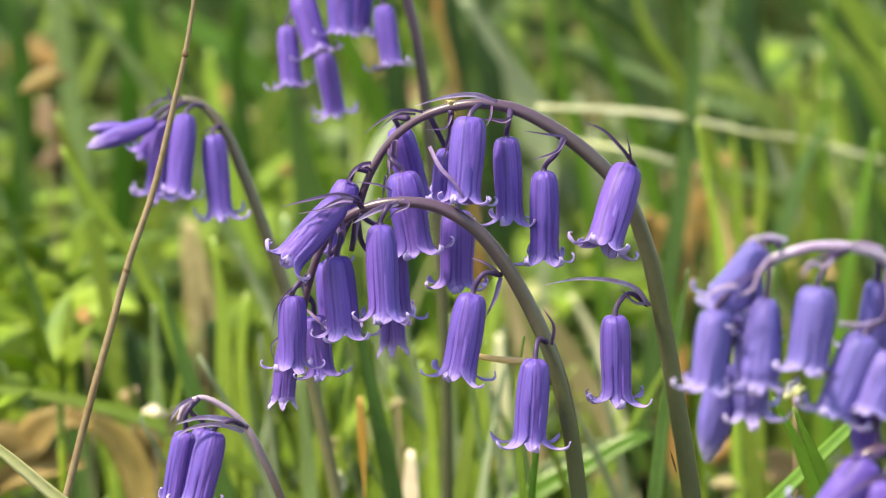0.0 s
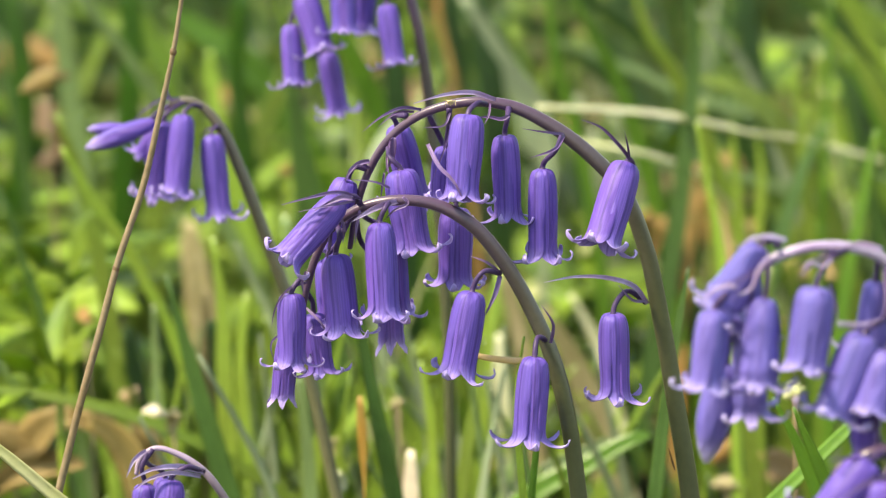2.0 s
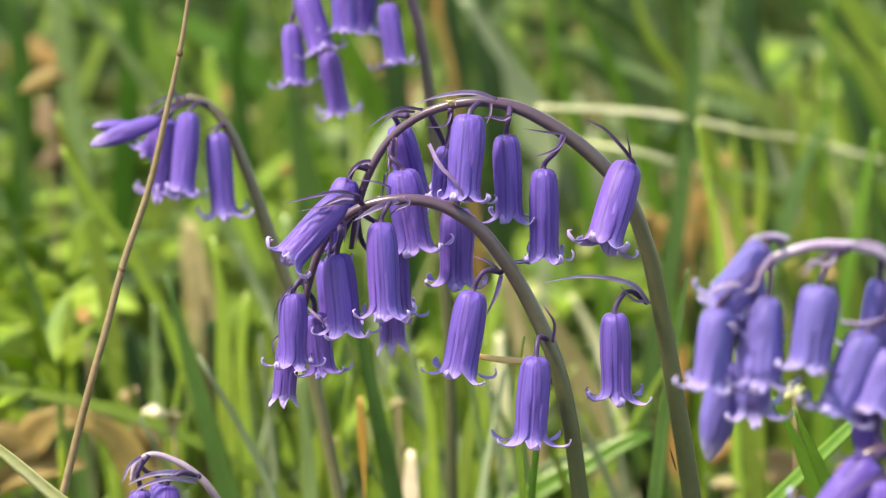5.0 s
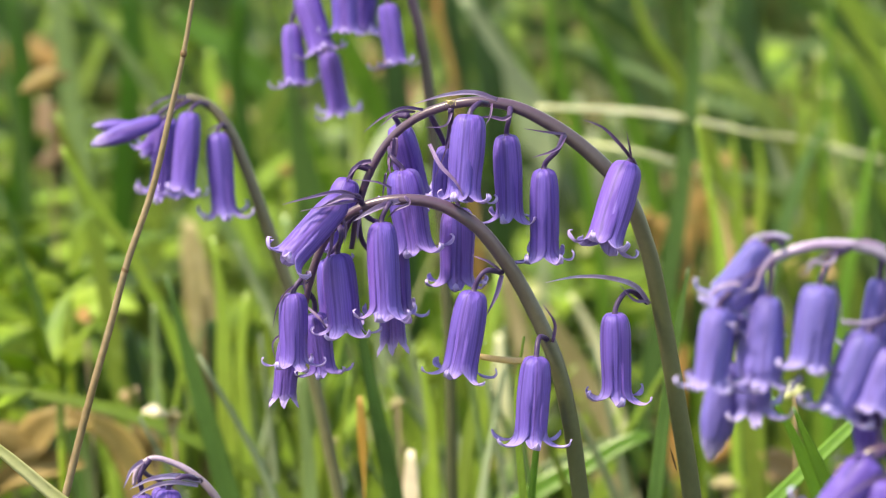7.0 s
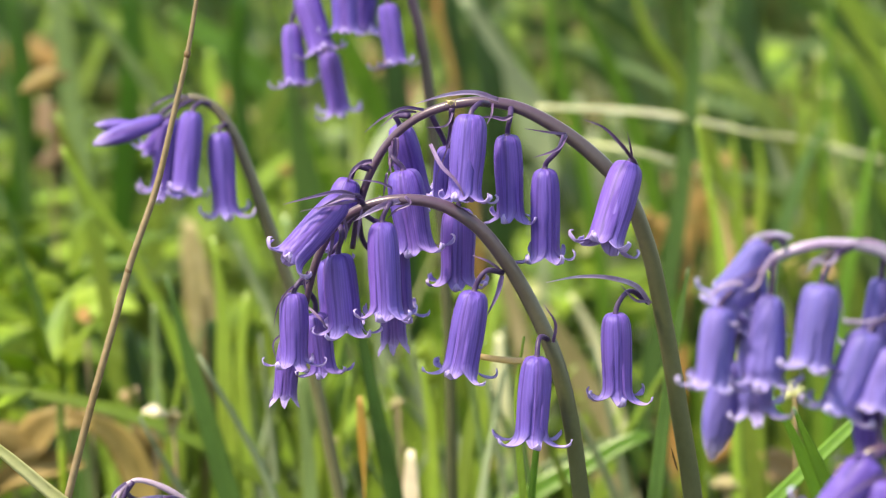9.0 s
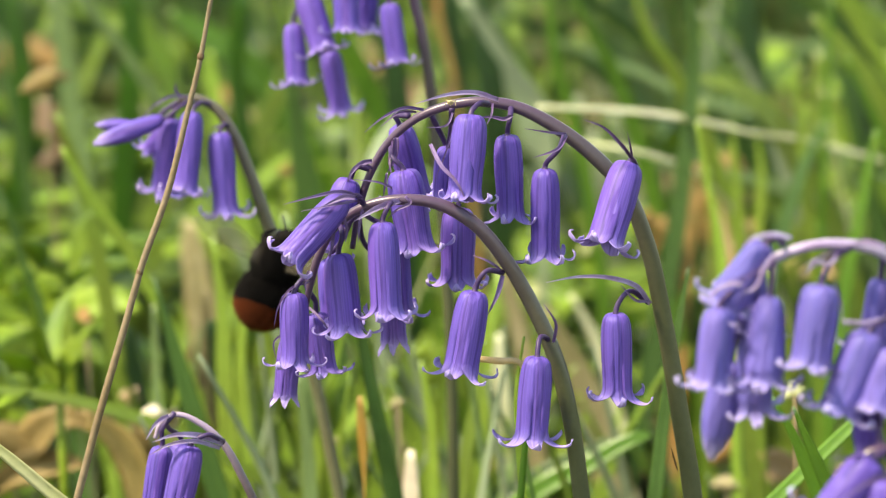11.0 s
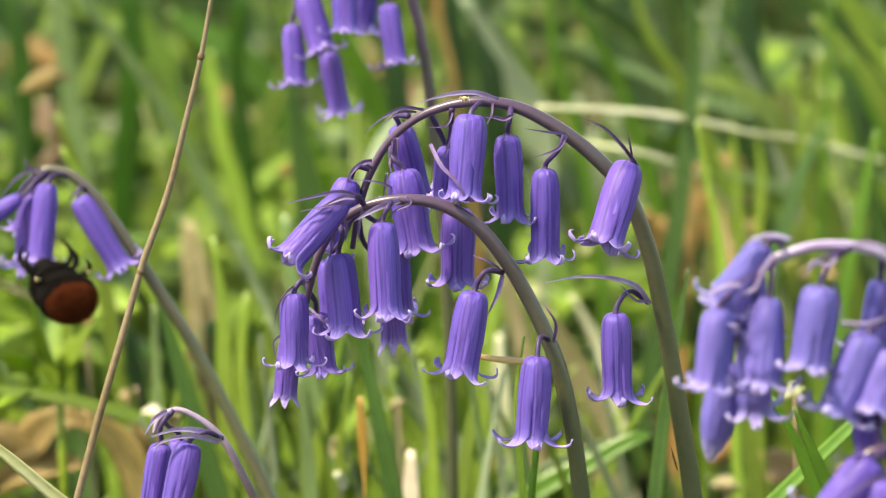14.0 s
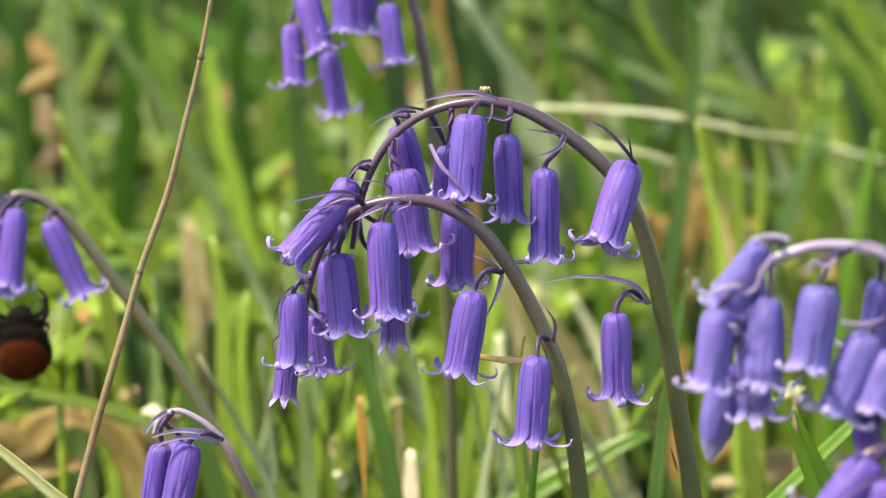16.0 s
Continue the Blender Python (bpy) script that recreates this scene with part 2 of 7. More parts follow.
def spread(values, n):
    """n values spread evenly over a short list."""
    return [float(v) for v in np.interp(np.linspace(0, 1, n), np.linspace(0, 1, len(values)), values)]


def tube(bm, points, radii, sides=10, steps=6):
    pts = spline(points, steps)
    rad = spread(radii, len(pts))
    uv = bm.loops.layers.uv.verify()
    rings, up = [], Vector((0.1, 1, 0.2))
    for i, c in enumerate(pts):
        d = (pts[min(i + 1, len(pts) - 1)] - pts[max(i - 1, 0)]).normalized()
        a = d.cross(up).normalized()
        b = d.cross(a)
        rings.append([bm.verts.new(c + rad[i] * (math.cos(2 * math.pi * k / sides) * a + math.sin(2 * math.pi * k / sides) * b)) for k in range(sides)])
    for i, (r, s) in enumerate(zip(rings, rings[1:])):
        for k in range(sides):
            f = bm.faces.new((r[k], r[(k + 1) % sides], s[(k + 1) % sides], s[k]))
            for lp, d in zip(f.loops, (0, 0, 1, 1)):
                lp[uv].uv = (k / sides, (i + d) / (len(pts) - 1))
    bm.faces.new(rings[0][::-1])
    bm.faces.new(rings[-1])
    return bm


def blade(bm, points, widths, facing=(0, -1, 0), fold=0.25, thick=0.0004, steps=5, twist=0.0):
    """A strap leaf with a keel: widths along its length, its face turned to facing."""
    pts = spline(points, steps)
    w = spread(widths, len(pts))
    rings, face = [], Vector(facing).normalized()
    for i, c in enumerate(pts):
        d = (pts[min(i + 1, len(pts) - 1)] - pts[max(i - 1, 0)]).normalized()
        side = d.cross(face).normalized()
        nrm = side.cross(d).normalized()
        a = twist * i / len(pts)
        side, nrm = side * math.cos(a) + nrm * math.sin(a), nrm * math.cos(a) - side * math.sin(a)
        h, k = w[i] / 2, fold * w[i]
        rings.append([bm.verts.new(c + q) for q in (
            -side * h + nrm * k, -side * h * 0.5 + nrm * k * 0.35, Vector(), side * h * 0.5 + nrm * k * 0.35, side * h + nrm * k,
            side * h * 0.5 + nrm * (k * 0.35 - thick), nrm * -thick * 1.6, -side * h * 0.5 + nrm * (k * 0.35 - thick))])
    for r, s in zip(rings, rings[1:]):
        for k in range(8):
            bm.faces.new((r[k], r[(k + 1) % 8], s[(k + 1) % 8], s[k]))
    bm.faces.new(rings[0][::-1])
    bm.faces.new(rings[-1])
    return bm


def ball(bm, centre, size, turn=None, u=14, v=10):
    got = bmesh.ops.create_uvsphere(bm, u_segments=u, v_segments=v, radius=1)
    m = Matrix.Translation(centre) @ (turn or Matrix()) @ Matrix.Diagonal((*size, 1))
    bmesh.ops.transform(bm, matrix=m, verts=got["verts"])
    return bm


def finish(name, bm, material):
    mesh = bpy.data.meshes.new(name)
    bmesh.ops.recalc_face_normals(bm, faces=bm.faces)
    bm.to_mesh(mesh)
    bm.free()
    mesh.polygons.foreach_set("use_smooth", [True] * len(mesh.polygons))
    mesh.materials.append(material)
    return mesh


def part(name, bm, material, parent, label=""):
    """Links a bmesh, or a mesh, as one object under a thing or a part."""
    mesh = finish(name, bm, material) if isinstance(bm, bmesh.types.BMesh) else bm
    ob = new(name, mesh)
    ob.parent = parent
    return tagged(ob, label)


def thing(name, base, label, category, group="", kind=""):
    ob = new(name)
    ob.empty_display_size = 0.01
    ob.location = base
    return tagged(ob, label, category, group, kind)


def local(points, base):
    return [Vector(p) - Vector(base) for p in points]


def to_ground(points):
    """Lengthens a line of points, whose first is the lowest, straight down to the soil."""
    p = [Vector(q) for q in points]
    d = p[0] - p[1]
    d = Vector((d.x * 0.5, d.y * 0.5, d.z)).normalized()
    k = (p[0].z + 0.004) / -d.z
    return [p[0] + d * k, p[0] + d * k * 0.5, *p]


# ---- bluebell ----
OPEN = ((0.1, 0.02), (0.36, 0.0), (0.6, -0.12), (0.76, -0.38), (0.87, -0.9), (0.93, -1.8), (0.94, -2.7), (0.92, -3.5), (0.92, -4.2))
ROUND = ((0.1, 0.02), (0.42, 0.02), (0.68, -0.1), (0.84, -0.38), (0.94, -0.95), (0.97, -1.8), (0.95, -2.8), (0.92, -3.55), (0.92, -4.2))
WIDENING = ((0.1, 0.02), (0.28, 0.0), (0.46, -0.12), (0.6, -0.38), (0.72, -0.9), (0.82, -1.8), (0.9, -2.7), (0.97, -3.5), (1.04, -4.2))
FLARES = (
    ((0.94, -4.55), (1.05, -4.88), (1.42, -5.06), (1.8, -5.08), (2.08, -4.92), (2.14, -4.64), (2.0, -4.48)),
    ((0.94, -4.58), (1.04, -4.93), (1.4, -5.18), (1.8, -5.22), (2.14, -5.12), (2.34, -4.9), (2.38, -4.68)),
    ((0.94, -4.55), (1.04, -4.88), (1.34, -5.08), (1.64, -5.1), (1.86, -4.94), (1.88, -4.7), (1.74, -4.58)),
    ((0.94, -4.58), (1.01, -4.91), (1.22, -5.18), (1.48, -5.3), (1.78, -5.28), (2.0, -5.12), (2.08, -4.92)),
    ((0.95, -4.52), (1.1, -4.82), (1.56, -4.95), (1.92, -4.88), (2.12, -4.66), (2.1, -4.42), (1.92, -4.34)),
)
BUD = ((0.12, 0), (0.42, -0.06), (0.62, -0.25), (0.76, -0.6), (0.88, -1.2), (0.98, -2.0), (1.0, -2.8), (0.94, -3.4), (0.84, -3.9))
SHUT = ((0.74, -4.2), (0.62, -4.5), (0.5, -4.75), (0.38, -4.98), (0.26, -5.16), (0.1, -5.3))
STRAIGHT = ((0.94, -4.42), (0.97, -4.65), (1.03, -4.88), (1.17, -5.06), (1.26, -5.2), (1.34, -5.28))


def tepal_mesh(flare, body=OPEN, seed=0, shut=False):
    """One of the six petals, in units of the bell's radius, hanging from the origin along -z, bulging towards +x."""
    line = [Vector((r, 0, z)) for r, z in (*body, *flare)]
    line = spline(line, 2)
    n = len(line)
    low = int(n * (len(body) - 1) / (len(body) + len(flare) - 1))
    lobe = (0.56, 0.42, 0.24, 0.04) if shut else (0.74, 0.68, 0.5, 0.37, 0.29, 0.22, 0.15, 0.03)
    half = [0.74] * low + spread(lobe, n - low)
    cols = (-1, -0.72, -0.4, -0.14, 0, 0.14, 0.4, 0.72, 1)
    last = len(cols) - 1
    bm = bmesh.new()
    uv = bm.loops.layers.uv.new("UVMap")
    layers = []
    for inner in (0, 1):
        grid = []
        for i, c in enumerate(line):
            d = (line[min(i + 1, n - 1)] - line[max(i - 1, 0)]).normalized()
            nrm = Vector((-d.z, 0, d.x))
            free = min(1, max(0, (i - low - 1) / 5))  # 0 in the closed tube, 1 in the loose tip
            free = free * free * (3 - 2 * free)
            row = []
            for a in cols:
                ang = a * min(half[i] / max(c.x, 0.1), 0.76)
                shoulder = 0.012 + 0.042 * max(0, 1 - abs(i - 5) / 6)
                bulge = shoulder * (math.cos(a * 2.6) * 0.5 + 0.24 * math.cos(a * 7.8)) * min(1, i / 4) * (1 - free) - inner * (0.035 - 0.015 * free)
                p = c + nrm * bulge
                y = (1 - free) * p.x * math.sin(ang) + free * a * half[i]
                x = (1 - free) * p.x * math.cos(ang) + free * (p.x - 0.12 * a * a * half[i] / 0.5)
                z = p.z + free * 0.1 * a * a * half[i] / 0.5
                wob = (0.018 * (1 - a * a) + free * 0.11) * min(1, i / 6) * Vector((noise.noise((seed * 7, a * 1.3, i * 0.3)), noise.noise((seed * 7 + 3, a, i * 0.2)), noise.noise((seed * 7 + 5, a * 1.1, i * 0.25))))
                row.append(bm.verts.new(Vector((x, y, z)) + wob))
            grid.append(row)
        layers.append(grid)

    def quad(vs, i, j):
        f = bm.faces.new(vs)
        for lp, (di, dj) in zip(f.loops, ((0, 0), (0, 1), (1, 1), (1, 0))):
            lp[uv].uv = ((cols[min(j + dj, last)] + 1) / 2, (i + di) / (n - 1))
    for k, grid in enumerate(layers):
        for i in range(n - 1):
            for j in range(last):
                quad((grid[i][j], grid[i][j + 1], grid[i + 1][j + 1], grid[i + 1][j]), i, j)
    o, q = layers
    for i in range(low - 4, n - 1):
        for j in (0, last):
            quad((o[i][j], q[i][j], q[i + 1][j], o[i + 1][j]), i, j)
    for j in range(last):
        quad((o[-1][j], o[-1][j + 1], q[-1][j + 1], q[-1][j]), n - 2, j)
    return finish("tepal", bm, PETAL)


TEPALS = [tepal_mesh(f, OPEN, k) for k, f in enumerate((*FLARES, *FLARES[:3]))]
ROUND_TEPALS = [tepal_mesh(f, ROUND, k + 20) for k, f in enumerate((*FLARES, *FLARES[:3]))]
SHUT_TEPAL = tepal_mesh(SHUT, BUD, 0, True)
STRAIGHT_TEPAL = tepal_mesh(STRAIGHT, OPEN, 9)


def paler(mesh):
    """The same petal in a lighter colour that stands in for sunlight on the bells."""
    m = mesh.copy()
    m.materials[0] = SUNLIT_PETAL
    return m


SUNLIT_TEPALS = [paler(tepal_mesh(f, WIDENING, k + 40)) for k, f in enumerate((*FLARES, *FLARES[:3]))]
SUNLIT_ROUND = [paler(m) for m in TEPALS]
SUNLIT_SHUT = paler(SHUT_TEPAL)


def flower(plant, node, top, tip, wide, via=None, shut=0, seed=0, pale=False):
    """A bell on its pedicel, from its node on the stem; wide: its width in millimetres; shut: 0 curled open, 1 a bud, 2 tips still straight, 3 tips tightly curled."""
    rnd = random.Random(seed)
    node, top, tip, base = Vector(node), Vector(top), Vector(tip), plant.location
    axis = (tip - top)
    turn = Vector((0, 0, -1)).rotation_difference(axis.normalized()).to_matrix().to_4x4()
    put = Matrix.Translation(top - base) @ turn @ pose(0, 0, 0, 0, 0, rnd.uniform(0, 60))
    inv = put.inverted()
    mid = Vector(via) if via else (node + top) / 2 - axis * 0.12 + Vector((0, -0.0015, 0))
    bm = bmesh.new()
    line = [inv @ (p - base) for p in (node, mid, top - axis * 0.02, top + axis * 0.03)]
    tube(bm, line, (0.0006, 0.00048, 0.00052, 0.0009), 8)
    ob = part("flower", bm, PEDICEL, plant)
    ob.matrix_basis = put
    r, size = wide / 2000 * 1.05, axis.length
    full = rnd.random() < (0.25 if pale else 0.55)
    open_set = (SUNLIT_ROUND if full else SUNLIT_TEPALS) if pale else (ROUND_TEPALS if full else TEPALS)
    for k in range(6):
        mesh = (SUNLIT_SHUT if pale else SHUT_TEPAL) if shut == 1 else STRAIGHT_TEPAL if shut == 2 else open_set[(2, 7)[k % 2]] if shut == 3 else open_set[rnd.randrange(8)]
        t = part("tepal", mesh, PETAL, ob)
        own = r * (1.0 if k % 2 else 0.972)  # three outer petals over three inner ones
        t.matrix_basis = pose(0, 0, 0, rnd.uniform(-0.35, 0.35), rnd.uniform(-0.3, 0.4), 60 * k + rnd.uniform(-3, 3)) @ Matrix.Diagonal((own, own, size / 5.25 * rnd.uniform(0.985, 1.01), 1))
    return ob


def bract(plant, points, wide=1.2, facing=(0, -1, 0.4), skin=None):
    bm = bmesh.new()
    blade(bm, local(points, plant.location), [wide * k / 1000 for k in (0.42, 0.52, 0.45, 0.27, 0.04)], facing, 0.5, 0.0002)
    return part("bract", bm, skin or BRACT, plant, "pale lilac pointed bract" if skin is PALE_BRACT else "violet pointed bract")


def stem(plant, points, radii, name="stem", skin=None):
    bm = bmesh.new()
    tube(bm, local(points, plant.location), radii, 14)
    return part(name, bm, skin or STEM, plant, "olive-brown smooth stalk")


def bluebell(points, radii, label, skin=None):
    """The thing and its stalk, from the soil up to the drooping tip."""
    line = to_ground(points)
    plant = thing("bluebell", (line[0].x, line[0].y, 0), label, "flower", "bluebells in bloom")
    stem(plant, line, radii, "stem", skin)
    return plant


# the two sharp, arching flower stalks
tall = bluebell([(0.0486, 0.012, 0.2099), (0.0474, 0.012, 0.2211), (0.0448, 0.012, 0.2367), (0.0416, 0.012, 0.2544), (0.0383, 0.011, 0.2689), (0.0336, 0.01, 0.2799), (0.0277, 0.01, 0.2862), (0.0202, 0.01, 0.2918), (0.0128, 0.01, 0.2953), (0.007, 0.01, 0.2961), (0.0006, 0.011, 0.2951), (-0.0052, 0.012, 0.2925), (-0.01, 0.013, 0.2883), (-0.0138, 0.014, 0.2819), (-0.0161, 0.015, 0.2746), (-0.0174, 0.016, 0.2667)],
                (0.002, 0.002, 0.0019, 0.0018, 0.0017, 0.0016, 0.0015, 0.0014, 0.0012, 0.001, 0.00085, 0.0008, 0.0008, 0.0007, 0.0005), "tall bluebell with violet bells hanging from an arched stalk")
flower(tall, (0.0359, 0.009, 0.2796), (0.0345, 0.002, 0.286), (0.0293, -0.004, 0.2704), 7.0, (0.0364, 0.006, 0.2827), 3, 1)
flower(tall, (0.0226, 0.008, 0.29), (0.0189, 0.006, 0.284), (0.019, 0.006, 0.266), 5.7, (0.0212, 0.004, 0.2878), 0, 2)
flower(tall, (0.0126, 0.009, 0.295), (0.0119, 0.008, 0.29), (0.0126, 0.008, 0.2736), 5.4, (0.0123, 0.006, 0.2934), 0, 3)
flower(tall, (0.0082, 0.008, 0.296), (0.005, 0.002, 0.295), (0.0036, -0.001, 0.2787), 6.6, (0.0064, 0.004, 0.2967), 3, 4)
flower(tall, (0.0015, 0.01, 0.2948), (0.0009, 0.016, 0.2862), (0.0002, 0.018, 0.2759), 5.2, (0.0013, 0.014, 0.29), 0, 5)
flower(tall, (-0.0066, 0.012, 0.2931), (-0.0084, 0.02, 0.2896), (-0.005, 0.024, 0.2743), 6.0, (-0.0092, 0.016, 0.2923), 0, 6)
flower(tall, (-0.01, 0.013, 0.2867), (-0.0076, 0.006, 0.2837), (-0.0049, 0.005, 0.2677), 7.0, (-0.0091, 0.006, 0.2857), 0, 7)
flower(tall, (-0.0139, 0.014, 0.2824), (-0.0177, 0.014, 0.2805), (-0.0229, 0.012, 0.2665), 6.0, (-0.0164, 0.013, 0.283), 0, 8)
flower(tall, (-0.0025, 0.012, 0.2936), (0.0028, 0.016, 0.2744), (0.0026, 0.016, 0.2592), 6.6, (0.0012, 0.02, 0.2834), 3, 9)
flower(tall, (0.0387, 0.01, 0.2576), (0.0323, 0.004, 0.2567), (0.0328, 0.004, 0.2396), 5.8, (0.0349, 0.007, 0.2604), 0, 10)
flower(tall, (-0.0163, 0.015, 0.2735), (-0.0101, 0.018, 0.263), (-0.0095, 0.018, 0.2461), 5.0, (-0.0145, 0.02, 0.2659), 2, 11)
bract(tall, [(0.0389, 0.009, 0.2575), (0.0363, 0.007, 0.2612), (0.0314, 0.005, 0.2633), (0.025, 0.003, 0.264), (0.0192, 0.001, 0.2634)], 2.0, (0, -1, 0.4), PALE_BRACT)
bract(tall, [(0.0386, 0.008, 0.2581), (0.0356, 0.004, 0.2595), (0.0332, 0.003, 0.2624)], 1.2)
bract(tall, [(0.0355, 0.001, 0.286), (0.0328, -0.002, 0.29), (0.0293, -0.003, 0.2936), (0.0258, -0.004, 0.2952)], 1.4)
bract(tall, [(0.0349, 0.001, 0.2866), (0.0345, -0.002, 0.2895), (0.0338, -0.003, 0.2929)], 0.9)
bract(tall, [(0.0228, 0.006, 0.2906), (0.0201, 0.003, 0.2914), (0.0151, 0.001, 0.2926)], 1.1)
bract(tall, [(0.0228, 0.006, 0.2902), (0.0211, 0.002, 0.2885), (0.0166, 0.001, 0.2871)], 1.5)
bract(tall, [(0.0101, 0.007, 0.2969), (0.0059, 0.006, 0.2984), (0.0006, 0.005, 0.2982), (-0.0051, 0.004, 0.2968)], 2.0, (0, -1, 0.4), PALE_BRACT)
bract(tall, [(0.0091, 0.006, 0.2964), (0.0088, 0.004, 0.2945), (0.0078, 0.003, 0.2927)], 0.9)
bract(tall, [(-0.0038, 0.01, 0.2945), (-0.0073, 0.008, 0.2952), (-0.011, 0.006, 0.294), (-0.0148, 0.005, 0.2912)], 1.3)
bract(tall, [(-0.0052, 0.01, 0.2941), (-0.0083, 0.008, 0.2943), (-0.0118, 0.007, 0.2919)], 1.0)
bract(tall, [(0.0017, 0.01, 0.294), (0.0006, 0.008, 0.292), (-0.0034, 0.007, 0.2917)], 0.9)
bract(tall, [(-0.0025, 0, 0.2898), (-0.0004, -0.003, 0.2862), (0.0023, -0.004, 0.2835), (0.0044, -0.004, 0.2793)], 1.6, (0, -1, 0.4), MID_BRACT)
bract(tall, [(-0.0136, 0.013, 0.2828), (-0.0153, 0.012, 0.2839), (-0.0183, 0.01, 0.2812)], 1.2)
bract(tall, [(-0.0083, 0.004, 0.28), (-0.012, 0.003, 0.282), (-0.0167, 0.003, 0.2826)], 0.9)
bract(tall, [(-0.0089, 0.008, 0.2896), (-0.0090, 0.008, 0.2877), (-0.0093, 0.008, 0.2854), (-0.0106, 0.008, 0.2830)], 2.4)
bract(tall, [(0.0017, 0.004, 0.2927), (0.0014, 0.004, 0.2910), (0.0000, 0.004, 0.2865), (-0.0017, 0.004, 0.2823)], 0.8)
bract(tall, [(-0.0107, 0.01, 0.2825), (-0.0111, 0.01, 0.2799), (-0.0114, 0.01, 0.2775)], 1)
bract(tall, [(0.0127, 0.004, 0.2945), (0.0114, 0.004, 0.2938), (0.0090, 0.004, 0.2942), (0.0046, 0.004, 0.2938)], 1.6)
bract(tall, [(-0.0135, 0.012, 0.2843), (-0.0153, 0.012, 0.2839), (-0.0172, 0.012, 0.2823), (-0.0183, 0.012, 0.2801)], 2)
scale_leaf = part("dry_scale", blade(bmesh.new(), local([(0.0445, 0.009, 0.225), (0.0438, 0.008, 0.2275), (0.0431, 0.006, 0.2301)], tall.location), [0.0002, 0.0004, 0.0003, 0.0001], (0, -1, 0.3), 0.3, 0.0002), JOINT, tall, "brown dried scale on the stalk")
bract(tall, [(-0.0096, 0.012, 0.2882), (-0.0102, 0.008, 0.2846), (-0.0091, 0.006, 0.2807)], 1.0)

low = bluebell([(0.0271, -0.002, 0.2139), (0.0259, -0.002, 0.2227), (0.0237, -0.002, 0.2381), (0.0207, -0.002, 0.25), (0.0164, -0.002, 0.2598), (0.0114, -0.003, 0.2686), (0.0053, -0.004, 0.2759), (-0.0009, -0.004, 0.2793), (-0.0077, -0.004, 0.2802), (-0.0145, -0.003, 0.2787), (-0.0201, -0.002, 0.2748), (-0.0232, -0.001, 0.2692), (-0.0251, 0, 0.2626), (-0.0258, 0.001, 0.2586)],
               (0.0017, 0.0017, 0.0017, 0.0016, 0.0016, 0.0015, 0.0014, 0.0013, 0.0011, 0.001, 0.0009, 0.0008, 0.0007, 0.0005), "bluebell with crowded bells under a low arched stalk")
flower(low, (-0.015, -0.004, 0.2795), (-0.0185, -0.008, 0.2812), (-0.0293, -0.012, 0.2698), 5.9, (-0.0162, -0.007, 0.2816), 3, 12)
flower(low, (-0.0094, -0.004, 0.2799), (-0.0113, -0.009, 0.2769), (-0.0105, -0.01, 0.2588), 6.1, (-0.0103, -0.009, 0.2797), 3, 13)
flower(low, (-0.0193, -0.002, 0.2752), (-0.0195, -0.005, 0.2701), (-0.018, -0.006, 0.2549), 6.4, (-0.0188, -0.006, 0.2735), 0, 14)
flower(low, (-0.0247, 0, 0.2647), (-0.0278, -0.005, 0.2626), (-0.0278, -0.006, 0.2486), 5.4, (-0.0264, -0.004, 0.265), 0, 15)
flower(low, (-0.0253, 0.002, 0.2613), (-0.024, 0.004, 0.2567), (-0.0224, 0.004, 0.2447), 5.0, (-0.0242, 0.003, 0.2595), 0, 16)
flower(low, (-0.0259, 0.003, 0.2586), (-0.0289, 0.004, 0.2523), (-0.0301, 0.004, 0.2392), 4.6, (-0.0281, 0.006, 0.2558), 2, 17)
flower(low, (0.0109, -0.003, 0.2662), (0.0057, -0.007, 0.2635), (0.0029, -0.008, 0.2474), 6.6, (0.0075, -0.007, 0.2671), 0, 18)
flower(low, (0.02, -0.002, 0.2529), (0.0173, -0.008, 0.2513), (0.0162, -0.009, 0.2349), 6.4, (0.0178, -0.006, 0.2544), 0, 19)
flower(low, (-0.0151, 0, 0.2771), (-0.0093, 0.006, 0.2721), (-0.0083, 0.008, 0.2553), 5.4, (-0.0131, 0.006, 0.2742), 0, 20)
flower(low, (-0.0171, 0.002, 0.2757), (-0.0215, 0.008, 0.2662), (-0.0208, 0.01, 0.2527), 5.2, (-0.0195, 0.006, 0.2699), 0, 21)
bract(low, [(-0.015, -0.006, 0.2808), (-0.0191, -0.01, 0.2828), (-0.0242, -0.012, 0.2822), (-0.0293, -0.013, 0.2811)], 1.5)
bract(low, [(-0.0156, -0.006, 0.2803), (-0.0195, -0.012, 0.2809), (-0.0262, -0.013, 0.2798)], 1.1)
bract(low, [(-0.0082, -0.006, 0.2803), (-0.0124, -0.009, 0.2794), (-0.0165, -0.01, 0.2773)], 2.4, (0, -1, 0.4), PALE_BRACT)
bract(low, [(0.0109, -0.004, 0.2658), (0.01, -0.006, 0.2628), (0.008, -0.007, 0.2588)], 1.9)
bract(low, [(0.0204, -0.004, 0.2531), (0.0208, -0.005, 0.2567), (0.0186, -0.006, 0.2607)], 1.3)
bract(low, [(0.0107, -0.004, 0.2667), (0.0081, -0.006, 0.269), (0.0053, -0.006, 0.2701)], 1.0)
bract(low, [(-0.0251, -0.002, 0.2641), (-0.0287, -0.006, 0.2634), (-0.0307, -0.007, 0.2604), (-0.0315, -0.007, 0.2566)], 0.9)
bract(low, [(-0.0258, 0.001, 0.2591), (-0.0225, -0.002, 0.2565), (-0.0206, -0.003, 0.2535)], 1.0)
